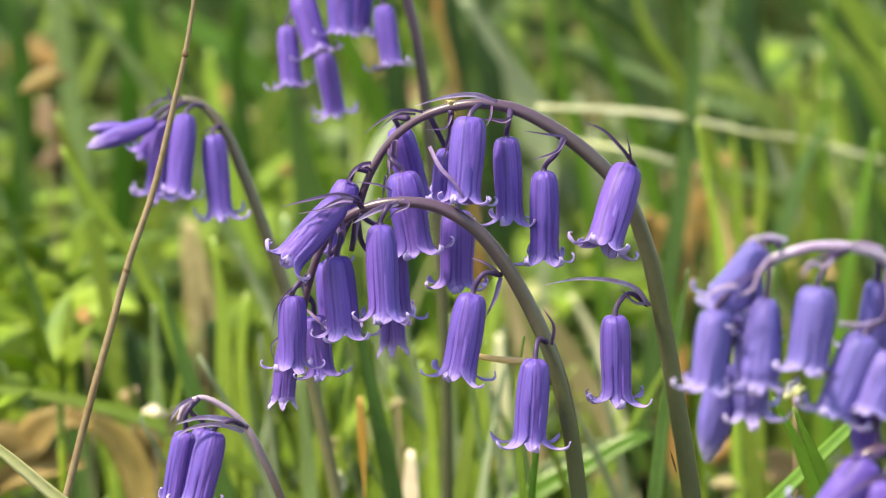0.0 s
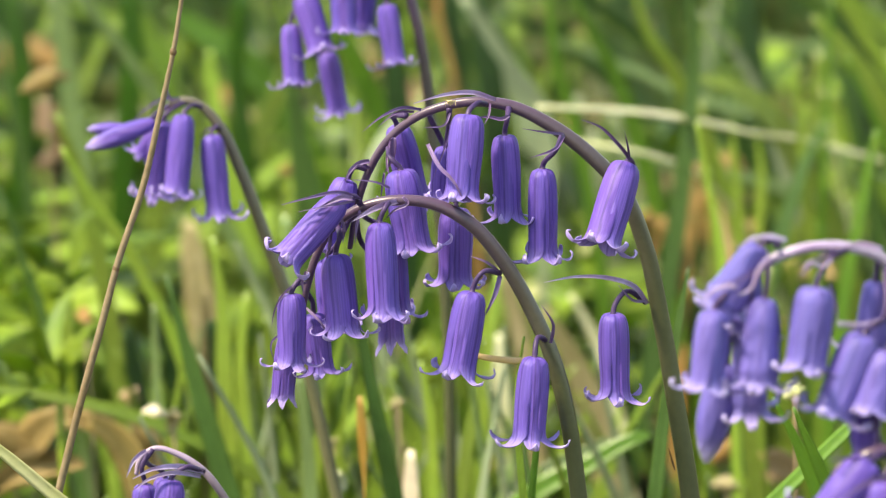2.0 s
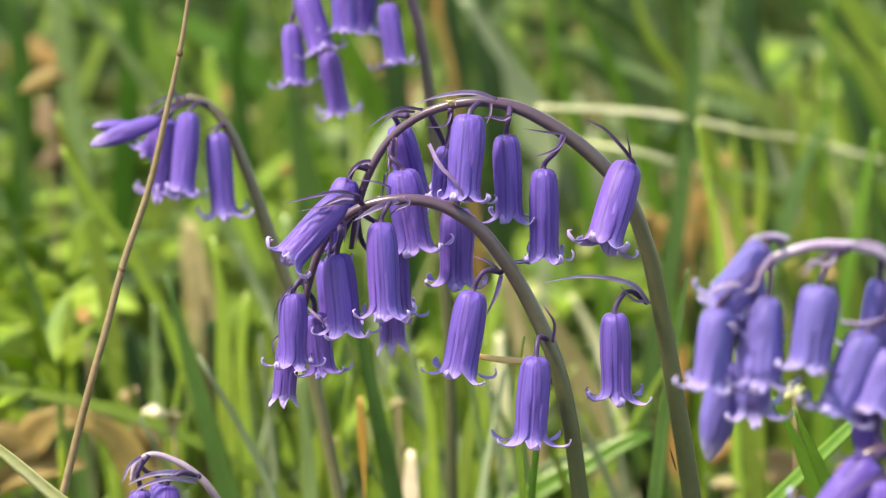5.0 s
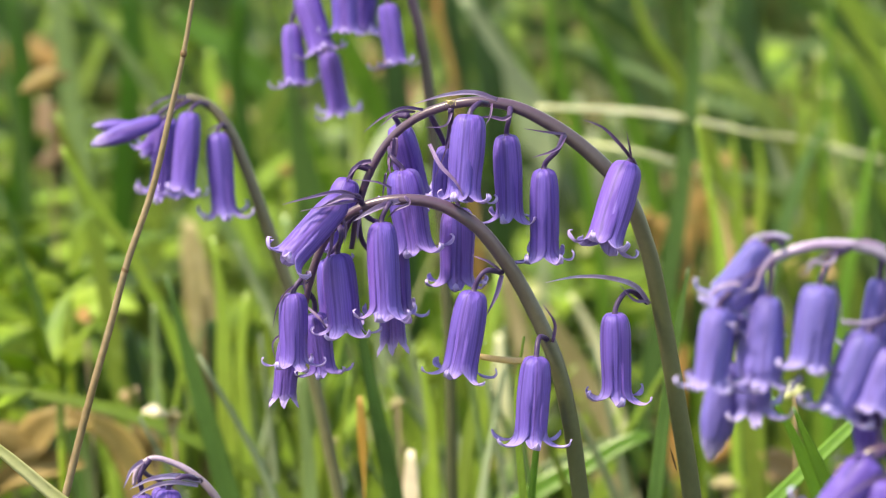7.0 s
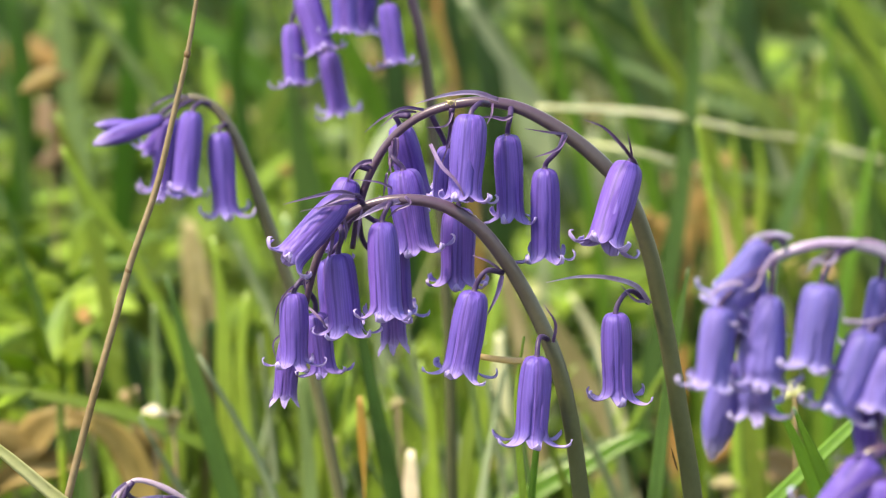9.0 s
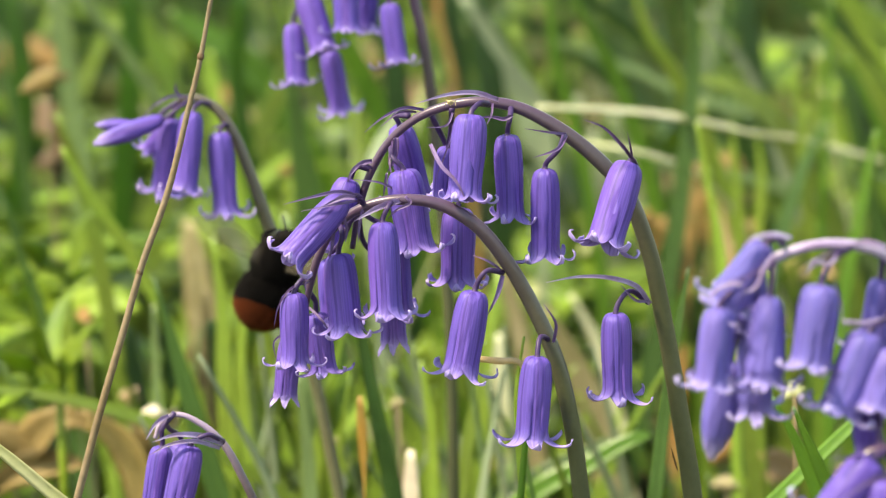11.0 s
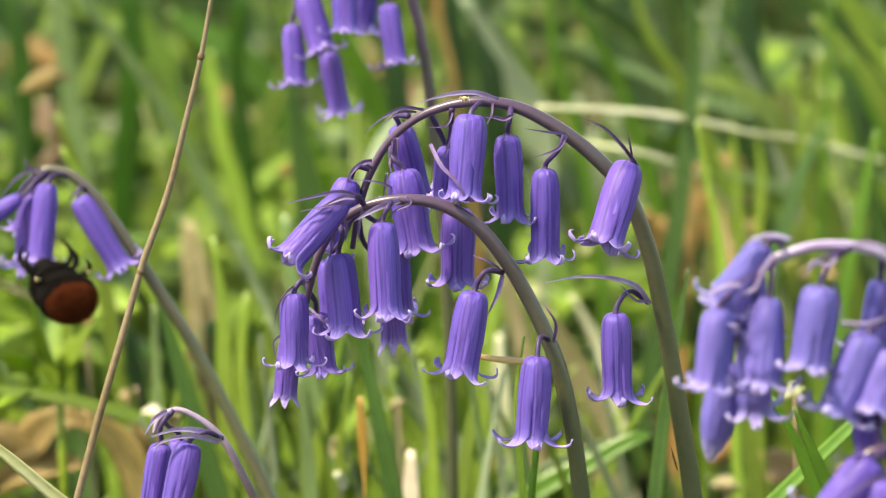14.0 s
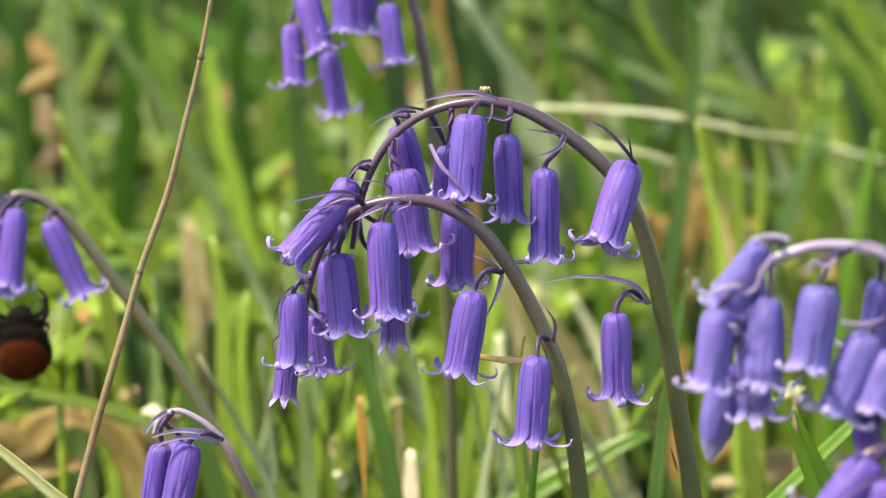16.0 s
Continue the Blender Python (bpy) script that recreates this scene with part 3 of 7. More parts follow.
bract(low, [(-0.03, 0, 0.2539), (-0.0317, -0.001, 0.2525), (-0.0313, -0.001, 0.2487)], 0.8)

bract(low, [(-0.0162, -0.012, 0.2820), (-0.0180, -0.012, 0.2822), (-0.0200, -0.012, 0.2815), (-0.0232, -0.012, 0.2798)], 2.2)
bract(low, [(-0.0200, -0.006, 0.2765), (-0.0204, -0.006, 0.2744), (-0.0207, -0.006, 0.2714), (-0.0213, -0.006, 0.2690)], 1.6)
bract(low, [(-0.0188, -0.006, 0.2778), (-0.0179, -0.006, 0.2752), (-0.0182, -0.006, 0.2724)], 1.3)
bract(low, [(-0.0150, -0.006, 0.2786), (-0.0156, -0.006, 0.2756), (-0.0159, -0.006, 0.2724)], 1.2)
bract(low, [(-0.0071, -0.008, 0.2816), (-0.0062, -0.008, 0.2805), (-0.0087, -0.008, 0.2790), (-0.0104, -0.008, 0.2773)], 1.4)
bract(low, [(-0.0250, -0.006, 0.2671), (-0.0257, -0.006, 0.2650), (-0.0255, -0.006, 0.2628)], 1.2)

# the crowded spike nearest to the eye
near = bluebell([(0.0821, -0.1166, 0.2467), (0.0795, -0.1166, 0.2598), (0.0768, -0.1166, 0.2765), (0.0739, -0.1166, 0.2876), (0.0701, -0.1175, 0.2937), (0.0636, -0.1194, 0.2961), (0.0572, -0.1213, 0.2962), (0.0524, -0.1213, 0.2945), (0.0480, -0.1213, 0.2914), (0.0450, -0.1203, 0.2883)],
                (0.0018, 0.0018, 0.0016, 0.0014, 0.0011, 0.0009, 0.0008, 0.0008, 0.0008, 0.0007), "bluebell spike heavy with open violet bells, coloured paler for sunlight", SUNLIT_LILAC_STEM)
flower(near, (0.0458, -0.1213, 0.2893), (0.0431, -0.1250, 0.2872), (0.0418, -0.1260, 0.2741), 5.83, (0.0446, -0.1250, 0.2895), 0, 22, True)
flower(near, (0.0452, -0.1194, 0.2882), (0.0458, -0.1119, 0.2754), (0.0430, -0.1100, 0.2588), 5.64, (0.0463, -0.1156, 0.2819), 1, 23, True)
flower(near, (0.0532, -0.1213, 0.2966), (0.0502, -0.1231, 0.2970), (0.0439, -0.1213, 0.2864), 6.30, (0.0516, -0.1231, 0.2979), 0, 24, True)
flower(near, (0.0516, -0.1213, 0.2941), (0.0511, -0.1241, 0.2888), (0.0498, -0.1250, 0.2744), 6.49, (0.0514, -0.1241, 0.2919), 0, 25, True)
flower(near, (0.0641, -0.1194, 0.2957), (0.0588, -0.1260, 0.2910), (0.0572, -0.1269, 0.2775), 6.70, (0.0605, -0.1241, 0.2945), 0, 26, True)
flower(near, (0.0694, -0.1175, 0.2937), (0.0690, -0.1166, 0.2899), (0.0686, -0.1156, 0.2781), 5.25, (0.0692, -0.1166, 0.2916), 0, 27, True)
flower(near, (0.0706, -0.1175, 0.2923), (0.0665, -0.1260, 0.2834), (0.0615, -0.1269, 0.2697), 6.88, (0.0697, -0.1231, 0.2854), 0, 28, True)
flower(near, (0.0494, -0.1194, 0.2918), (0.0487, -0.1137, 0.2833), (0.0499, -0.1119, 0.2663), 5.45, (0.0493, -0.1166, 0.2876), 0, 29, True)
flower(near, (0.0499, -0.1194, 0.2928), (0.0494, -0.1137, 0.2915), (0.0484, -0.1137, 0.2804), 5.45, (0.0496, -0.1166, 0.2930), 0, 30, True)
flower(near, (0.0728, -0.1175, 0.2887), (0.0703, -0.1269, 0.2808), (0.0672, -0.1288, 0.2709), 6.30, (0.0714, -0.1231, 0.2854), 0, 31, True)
bract(near, [(0.0635, -0.1213, 0.2959), (0.0604, -0.1250, 0.2961), (0.0560, -0.1260, 0.2942)], 1.1)
bract(near, [(0.0535, -0.1231, 0.2972), (0.0498, -0.1250, 0.2987), (0.0462, -0.1260, 0.2969)], 1.1)
bract(near, [(0.0520, -0.1231, 0.2949), (0.0472, -0.1269, 0.2926), (0.0437, -0.1278, 0.2919)], 1.0)
bract(near, [(0.0605, -0.1241, 0.2951), (0.0577, -0.1260, 0.2942), (0.0558, -0.1260, 0.2924)], 0.8)
bract(near, [(0.0708, -0.1213, 0.2850), (0.0666, -0.1269, 0.2846), (0.0620, -0.1288, 0.2853)], 0.8)

# pale lilac bracts; part of their paleness stands in for direct sun
bract(near, [(0.0631, -0.1250, 0.2970), (0.0578, -0.1250, 0.2970), (0.0542, -0.1250, 0.2960), (0.0501, -0.1250, 0.2946)], 1.6, (-0.3, -0.6, 1), PALE_BRACT)
bract(near, [(0.0541, -0.1260, 0.2983), (0.0517, -0.1260, 0.2989), (0.0489, -0.1260, 0.2987), (0.0464, -0.1260, 0.2972)], 1.5, (-0.3, -0.6, 1), PALE_BRACT)
bract(near, [(0.0691, -0.1250, 0.2967), (0.0657, -0.1250, 0.2976), (0.0613, -0.1250, 0.2968)], 1.5, (-0.3, -0.6, 1), PALE_BRACT)
bract(near, [(0.0513, -0.1288, 0.2965), (0.0496, -0.1288, 0.2939), (0.0484, -0.1288, 0.2912), (0.0462, -0.1288, 0.2903)], 1.4, (-0.3, -0.6, 1), PALE_BRACT)
bract(near, [(0.0463, -0.1288, 0.2916), (0.0444, -0.1288, 0.2916), (0.0419, -0.1288, 0.2903), (0.0409, -0.1288, 0.2884)], 1.5, (-0.3, -0.6, 1), PALE_BRACT)
bract(near, [(0.0612, -0.1269, 0.2956), (0.0599, -0.1269, 0.2944), (0.0576, -0.1269, 0.2951), (0.0564, -0.1269, 0.2930)], 1.0, (-0.3, -0.6, 1), PALE_BRACT)
bract(near, [(0.0512, -0.1269, 0.2957), (0.0511, -0.1269, 0.2926), (0.0509, -0.1269, 0.2899)], 1.5)
bract(near, [(0.0617, -0.1325, 0.2867), (0.0652, -0.1325, 0.2865), (0.0685, -0.1325, 0.2875)], 0.9, (-0.3, -0.6, 1), PALE_BRACT)
bract(near, [(0.0616, -0.1194, 0.2900), (0.0626, -0.1194, 0.2864), (0.0630, -0.1194, 0.2827)], 1.0, (-0.3, -0.6, 1), PALE_BRACT)

# a lower spike beside it, cut by the view
lower = bluebell([(0.0815, -0.1307, 0.2378), (0.0803, -0.1307, 0.2507), (0.0775, -0.1307, 0.2600), (0.0728, -0.1307, 0.2649), (0.0674, -0.1325, 0.2659), (0.0631, -0.1325, 0.2632)],
                 (0.0018, 0.0018, 0.0017, 0.0015, 0.0012, 0.0008), "short bluebell spike with deep violet bells")
flower(lower, (0.0692, -0.1325, 0.2659), (0.0666, -0.1363, 0.2655), (0.0583, -0.1382, 0.2556), 6.43, (0.0680, -0.1354, 0.2664), 0, 32)
flower(lower, (0.0718, -0.1325, 0.2654), (0.0686, -0.1382, 0.2629), (0.0667, -0.1382, 0.2492), 6.43, (0.0701, -0.1363, 0.2655), 0, 33)
flower(lower, (0.0686, -0.1288, 0.2650), (0.0677, -0.1231, 0.2735), (0.0666, -0.1213, 0.2618), 4.64, (0.0684, -0.1260, 0.2696), 1, 34)
flower(lower, (0.0641, -0.1307, 0.2632), (0.0637, -0.1307, 0.2581), (0.0627, -0.1307, 0.2471), 5.09, (0.0638, -0.1307, 0.2608), 0, 35)
bract(lower, [(0.0688, -0.1344, 0.2657), (0.0642, -0.1382, 0.2666), (0.0597, -0.1401, 0.2668)], 1.4)
bract(lower, [(0.0714, -0.1363, 0.2628), (0.0659, -0.1438, 0.2644), (0.0610, -0.1457, 0.2620)], 1.8)

# the spike that hangs in from above, farther off
high = bluebell([(0.0021, 0.16, 0.1755), (0.0017, 0.16, 0.2021), (0.0005, 0.16, 0.2309), (-0.0018, 0.16, 0.2581), (-0.004, 0.16, 0.2786), (-0.0062, 0.16, 0.2901), (-0.009, 0.16, 0.2989), (-0.0143, 0.16, 0.3046), (-0.0212, 0.16, 0.3027), (-0.0268, 0.16, 0.2977), (-0.0306, 0.16, 0.2926)],
                (0.0014, 0.0014, 0.0013, 0.0013, 0.0013, 0.0012, 0.001, 0.0009, 0.0008, 0.0006), "bluebell standing behind, dark violet bells in shade")
flower(high, (-0.03, 0.16, 0.2926), (-0.0336, 0.156, 0.2877), (-0.0326, 0.154, 0.2738), 5.0, None, 0, 36)
flower(high, (-0.0281, 0.16, 0.2964), (-0.0307, 0.155, 0.2949), (-0.0265, 0.152, 0.2817), 5.9, None, 0, 37)
flower(high, (-0.0301, 0.162, 0.2923), (-0.0258, 0.165, 0.2801), (-0.0231, 0.166, 0.2655), 5.0, None, 0, 38)
flower(high, (-0.0087, 0.16, 0.2983), (-0.0123, 0.156, 0.2922), (-0.0103, 0.154, 0.2786), 5.0, None, 0, 39)
flower(high, (-0.0206, 0.16, 0.3027), (-0.022, 0.155, 0.2997), (-0.0215, 0.153, 0.2859), 5.9, None, 0, 40)
flower(high, (-0.0155, 0.16, 0.3042), (-0.0168, 0.162, 0.2999), (-0.0182, 0.164, 0.2846), 5.5, None, 0, 41)


# ---- bluebells that the bumblebee bends: a still foot, a swaying upper stalk ----
def bending(low_points, up_points, radii, label, skin):
    line = to_ground(low_points)
    plant = thing("bluebell", (line[0].x, line[0].y, 0), label, "flower", "bluebells in bloom")
    foot_stem = stem(plant, line, (radii[0], radii[0]), "lower_stem", PALE_STEM)
    upper = stem(plant, up_points, radii, "upper_stem", skin)
    return plant, foot_stem, upper


bent, bent_foot, bent_top = bending(
    [(-0.0141, 0.13, 0.1448), (-0.018, 0.13, 0.1644)],
    [(-0.018, 0.13, 0.1644), (-0.0229, 0.13, 0.1864), (-0.0278, 0.13, 0.2108), (-0.0328, 0.13, 0.2311), (-0.0376, 0.13, 0.2456), (-0.0429, 0.13, 0.2607), (-0.0467, 0.13, 0.2694), (-0.0506, 0.13, 0.2742), (-0.0545, 0.13, 0.2757), (-0.0577, 0.13, 0.275)],
    (0.0014, 0.0014, 0.0014, 0.0014, 0.0014, 0.0013, 0.0012, 0.001, 0.0009, 0.0007), "bluebell with a few bells and buds on a bowed stalk", PALE_STEM)
BENT = []
BENT.append(flower(bent, (-0.0467, 0.13, 0.2693), (-0.0486, 0.126, 0.2687), (-0.0472, 0.125, 0.2501), 5.6, (-0.0478, 0.127, 0.2703), 0, 42))
BENT.append(flower(bent, (-0.0506, 0.13, 0.2742), (-0.0543, 0.124, 0.2736), (-0.0562, 0.122, 0.2554), 5.6, (-0.0528, 0.126, 0.2752), 0, 43))
BENT.append(flower(bent, (-0.0554, 0.13, 0.2757), (-0.0594, 0.134, 0.2703), (-0.0618, 0.136, 0.2528), 5.4, (-0.0579, 0.133, 0.2732), 0, 44))
BENT.append(flower(bent, (-0.0542, 0.13, 0.2755), (-0.0607, 0.126, 0.2717), (-0.0754, 0.124, 0.2666), 4.1, (-0.0575, 0.127, 0.274), 1, 45))
BENT.append(flower(bent, (-0.0561, 0.13, 0.2755), (-0.066, 0.131, 0.2692), (-0.0757, 0.132, 0.2693), 2.9, (-0.0592, 0.131, 0.2738), 1, 46))
BENT.append(flower(bent, (-0.0564, 0.13, 0.2752), (-0.0607, 0.138, 0.2679), (-0.0651, 0.14, 0.2619), 3.8, (-0.0588, 0.134, 0.2724), 0, 47))
BENT_BRACTS = [
    bract(bent, [(-0.0554, 0.129, 0.2761), (-0.0589, 0.127, 0.2765), (-0.0625, 0.126, 0.2747), (-0.0652, 0.126, 0.2722)], 1.3),
    bract(bent, [(-0.0569, 0.129, 0.2754), (-0.058, 0.128, 0.2775), (-0.0582, 0.128, 0.2795)], 1.5),
    bract(bent, [(-0.0475, 0.128, 0.2701), (-0.0494, 0.126, 0.27), (-0.0514, 0.126, 0.2682)], 1.0),
]

small, small_foot, small_top = bending(
    [(-0.0204, 0.02, 0.1651), (-0.023, 0.02, 0.1859)],
    [(-0.023, 0.02, 0.1859), (-0.0262, 0.02, 0.2019), (-0.0305, 0.02, 0.2144), (-0.0343, 0.02, 0.2235), (-0.0379, 0.02, 0.2305), (-0.042, 0.02, 0.2345), (-0.047, 0.02, 0.2365), (-0.05, 0.02, 0.2345), (-0.051, 0.02, 0.2319)],
    (0.0009, 0.0009, 0.00085, 0.0008, 0.00075, 0.0006, 0.0005, 0.0005, 0.0004), "small bluebell with few bells drooping low", MAUVE_STEM)
SMALL = []
SMALL.append(flower(small, (-0.0378, 0.018, 0.2311), (-0.0439, 0.014, 0.2313), (-0.0476, 0.012, 0.2161), 5.9, (-0.041, 0.014, 0.2334), 0, 48))
SMALL.append(flower(small, (-0.047, 0.02, 0.2365), (-0.0497, 0.02, 0.2296), (-0.0525, 0.02, 0.214), 4.9, (-0.0495, 0.019, 0.2335), 0, 49))
SMALL.append(flower(small, (-0.0494, 0.02, 0.2353), (-0.0467, 0.03, 0.2278), (-0.0484, 0.03, 0.2128), 5.2, (-0.0487, 0.026, 0.2318), 0, 50))
SMALL_BRACTS = [
    bract(small, [(-0.0378, 0.017, 0.2313), (-0.0426, 0.014, 0.2338), (-0.0468, 0.013, 0.2342), (-0.0509, 0.012, 0.2332)], 2.4, (0, -1, 0.4), PALE_BRACT),
    bract(small, [(-0.0384, 0.016, 0.2307), (-0.0436, 0.012, 0.2332), (-0.0478, 0.011, 0.2328), (-0.0516, 0.011, 0.2309)], 1.8, (0, -1, 0.4), PALE_BRACT),
    bract(small, [(-0.0482, 0.019, 0.2365), (-0.0505, 0.017, 0.2355), (-0.0525, 0.016, 0.2326)], 1.8, (0, -1, 0.4), PALE_BRACT),
]

# ---- a dry grass stalk across the view ----
line = to_ground([(-0.0726, -0.01, 0.2162), (-0.0704, -0.01, 0.2247), (-0.0659, -0.01, 0.242), (-0.0609, -0.01, 0.2594), (-0.0584, -0.01, 0.2685), (-0.0531, -0.01, 0.2839), (-0.0499, -0.01, 0.297), (-0.0472, -0.01, 0.3085), (-0.0451, -0.01, 0.3204), (-0.042, -0.01, 0.3369), (-0.0385, -0.01, 0.3614)])
dry_stalk = thing("grass_stalk", (line[0].x, line[0].y, 0), "dry tan grass stalk with knotted joints", "grass")
bm = bmesh.new()
tube(bm, local(line, dry_stalk.location), (0.0009, 0.0008, 0.00075, 0.00072, 0.00068, 0.00064, 0.0006, 0.0005, 0.00042, 0.00034, 0.00025), 10)
part("stalk", bm, DRY, dry_stalk)
for p, q in (((-0.0659, -0.01, 0.242), 0), ((-0.0585, -0.01, 0.2682), 1), ((-0.0472, -0.01, 0.3085), 2)):
    bm = bmesh.new()
    ball(bm, Vector(p) - dry_stalk.location, (0.0007, 0.0007, 0.00085), None, 10, 8)
    part("joint", bm, JOINT, dry_stalk, "swollen dark joint")

# ---- leaves behind and around ----
def leaf_thing(points, widths, material, label, name="strap_leaf", rooted=True, facing=(-0.6, -1, 0.35), fold=0.18, group="long leaves"):
    line = to_ground(points) if rooted else [Vector(p) for p in points]
    bm = bmesh.new()
    base = line[0].copy()
    blade(bm, local(line, base), [w / 1000 for w in widths], facing, fold, 0.0005, 5)
    ob = new(name, finish(name, bm, material))
    ob.location = base
    return tagged(ob, label, "leaf", group)
leaf_thing([(0.0489, 0.4, 0.0988), (0.0528, 0.4, 0.1156), (0.059, 0.4, 0.1456), (0.065, 0.4, 0.1802), (0.0688, 0.4, 0.2112), (0.0707, 0.4, 0.2402), (0.0692, 0.4, 0.2626)], (6, 7, 7, 7, 6, 5, 3), DARK_LEAF, "long dark green strap leaf standing upright")
leaf_thing([(0.0464, 0.12, 0.1866), (0.0486, 0.12, 0.2095), (0.0512, 0.12, 0.2284), (0.0529, 0.12, 0.2404)], (4, 4, 3.6, 2.6, 0.4), DARK_LEAF, "short pointed green leaf beside the stalk")
leaf_thing([(-0.0081, 0.14, 0.1706), (-0.0106, 0.14, 0.185), (-0.0141, 0.14, 0.2019), (-0.018, 0.14, 0.2225), (-0.0202, 0.14, 0.2353)], (4.5, 5, 5, 4.5, 3, 0.5), DARK_LEAF, "dark green strap leaf leaning behind the bells")
leaf_thing([(-0.0496, 0.5, 0.1371), (-0.0581, 0.5, 0.155), (-0.0675, 0.5, 0.1737), (-0.0802, 0.5, 0.1992), (-0.0945, 0.5, 0.222), (-0.1122, 0.5, 0.2446)], (5, 5.5, 5.5, 5.5, 5, 4.5, 3), PALE_LEAF, "long grey-green leaf leaning across")
leaf_thing([(-0.1275, 0.7, 0.1255), (-0.1289, 0.7, 0.1582), (-0.1314, 0.7, 0.1866), (-0.1357, 0.7, 0.2228)], (9, 10, 10, 9, 7), PALE_LEAF, "wide pale upright leaf")
leaf_thing([(-0.0391, 0.5, 0.1318), (-0.0415, 0.5, 0.1675), (-0.0443, 0.5, 0.1957), (-0.0468, 0.5, 0.2185)], (7, 7, 6.5, 6, 3), DARK_LEAF, "dark upright strap leaf")
leaf_thing([(-0.0657, 0.42, 0.1305), (-0.0677, 0.42, 0.1508), (-0.0698, 0.42, 0.1709), (-0.0722, 0.42, 0.1884)], (5, 7, 10, 11, 3), BEIGE, "withered beige strap leaf standing", name="dead_leaf")
leaf_thing([(0.1493, 0.55, 0.0672), (0.1292, 0.55, 0.1607), (0.1019, 0.55, 0.175), (0.0748, 0.55, 0.1798), (0.0496, 0.55, 0.1849)], (4, 4, 4, 4, 3, 1), PALE_LEAF, "pale bent grass blade")
leaf_thing([(0.1576, 0.7, 0.1255), (0.1312, 0.7, 0.1623), (0.0911, 0.7, 0.1749), (0.059, 0.7, 0.1891), (0.039, 0.7, 0.1967)], (4, 4, 4, 4, 3, 1), PALE_LEAF, "pale bent grass blade")
leaf_thing([(0.1598, 0.6, 0.1694), (0.148, 0.6, 0.1997), (0.1326, 0.6, 0.2241), (0.1231, 0.6, 0.2371)], (6, 6, 6, 5, 3), LEAF, "bright green strap leaf leaning")
leaf_thing([(0.1454, 0.6, 0.1465), (0.1373, 0.6, 0.177), (0.1312, 0.6, 0.2034), (0.127, 0.6, 0.2259)], (5, 5, 5, 4, 3), DARK_LEAF, "green strap leaf standing")
leaf_thing([(0.1159, 0.6, 0.1196), (0.1172, 0.6, 0.1503), (0.1222, 0.6, 0.1827), (0.1236, 0.6, 0.2091)], (6, 6, 6, 5, 3), LEAF, "green strap leaf standing")
leaf_thing([(0.087, 0.55, 0.1049), (0.0879, 0.55, 0.1422), (0.0861, 0.55, 0.1735), (0.0818, 0.55, 0.2009)], (4, 4, 4, 4, 2), LEAF, "green strap leaf standing")
leaf_thing([(0.0832, 0.3, 0.1366), (0.0821, 0.3, 0.1611), (0.0825, 0.3, 0.1823), (0.0844, 0.3, 0.2019)], (6, 6, 6, 5, 3), LEAF, "broad green strap leaf standing")
leaf_thing([(-0.0273, 0.3, 0.1274), (-0.0309, 0.3, 0.152), (-0.0352, 0.3, 0.1763), (-0.0387, 0.3, 0.1974), (-0.0408, 0.3, 0.2153)], (7, 8, 8, 7, 5, 2), PALE_LEAF, "broad grey-green leaf leaning")
leaf_thing([(-0.0022, 0.35, 0.1131), (-0.0045, 0.35, 0.1388), (-0.0086, 0.35, 0.1627), (-0.0129, 0.35, 0.1832)], (6, 6, 6, 5, 2), LEAF, "bright green strap leaf")
leaf_thing([(0.0098, 0.3, 0.1274), (0.0101, 0.3, 0.152), (0.0115, 0.3, 0.1763), (0.0148, 0.3, 0.2004)], (6, 6, 6, 5, 2), LEAF, "bright green strap leaf")
leaf_thing([(0.0169, 0.03, 0.2024), (0.0159, 0.03, 0.2139), (0.0148, 0.03, 0.2254), (0.0143, 0.03, 0.2356), (0.0156, 0.03, 0.2462)], (2.6, 2.6, 2.2, 1.6, 0.9, 0.2), LEAF, "thin fresh grass blade")
leaf_thing([(0.0219, 0.1, 0.1822), (0.0188, 0.1, 0.1972), (0.0168, 0.1, 0.2096)], (3, 3, 2.6, 1.2, 0.3), DARK_LEAF, "thin dark grass blade")
leaf_thing([(-0.0474, -0.02, 0.2082), (-0.0587, -0.02, 0.2182), (-0.07, -0.02, 0.227), (-0.0812, -0.02, 0.2367), (-0.0903, -0.02, 0.2437)], (3.2, 3.2, 3.2, 3, 2.4, 0.6), STRAW, "glossy pale green grass blade leaning low")
leaf_thing([(-0.0498, 0.22, 0.1702), (-0.0702, 0.22, 0.1804), (-0.0852, 0.22, 0.1849), (-0.1069, 0.22, 0.1885), (-0.1232, 0.22, 0.1899)], (2.5, 2.5, 3, 3, 2.5, 1.5), LEAF, "green leaf bent flat")
leaf_thing([(0.0736, -0.03, 0.2176), (0.0695, -0.03, 0.2283), (0.065, -0.03, 0.2389), (0.0595, -0.03, 0.249)], (3.4, 3.6, 3.6, 3, 0.5), FRESH_LEAF, "fresh green leaf tip under the bells")
leaf_thing([(0.0762, -0.035, 0.218), (0.0712, -0.035, 0.2297), (0.0666, -0.035, 0.2402), (0.0628, -0.035, 0.2484)], (3.4, 3.4, 3.4, 2.6, 0.5), FRESH_LEAF, "fresh green leaf tip under the bells")
leaf_thing([(0.0583, 0.06, 0.1949), (0.0673, 0.06, 0.2047), (0.0752, 0.06, 0.2128), (0.0854, 0.06, 0.2229), (0.0977, 0.06, 0.234)], (3, 3.2, 3.2, 3, 2.5), FRESH_LEAF, "green grass stalk leaning across")
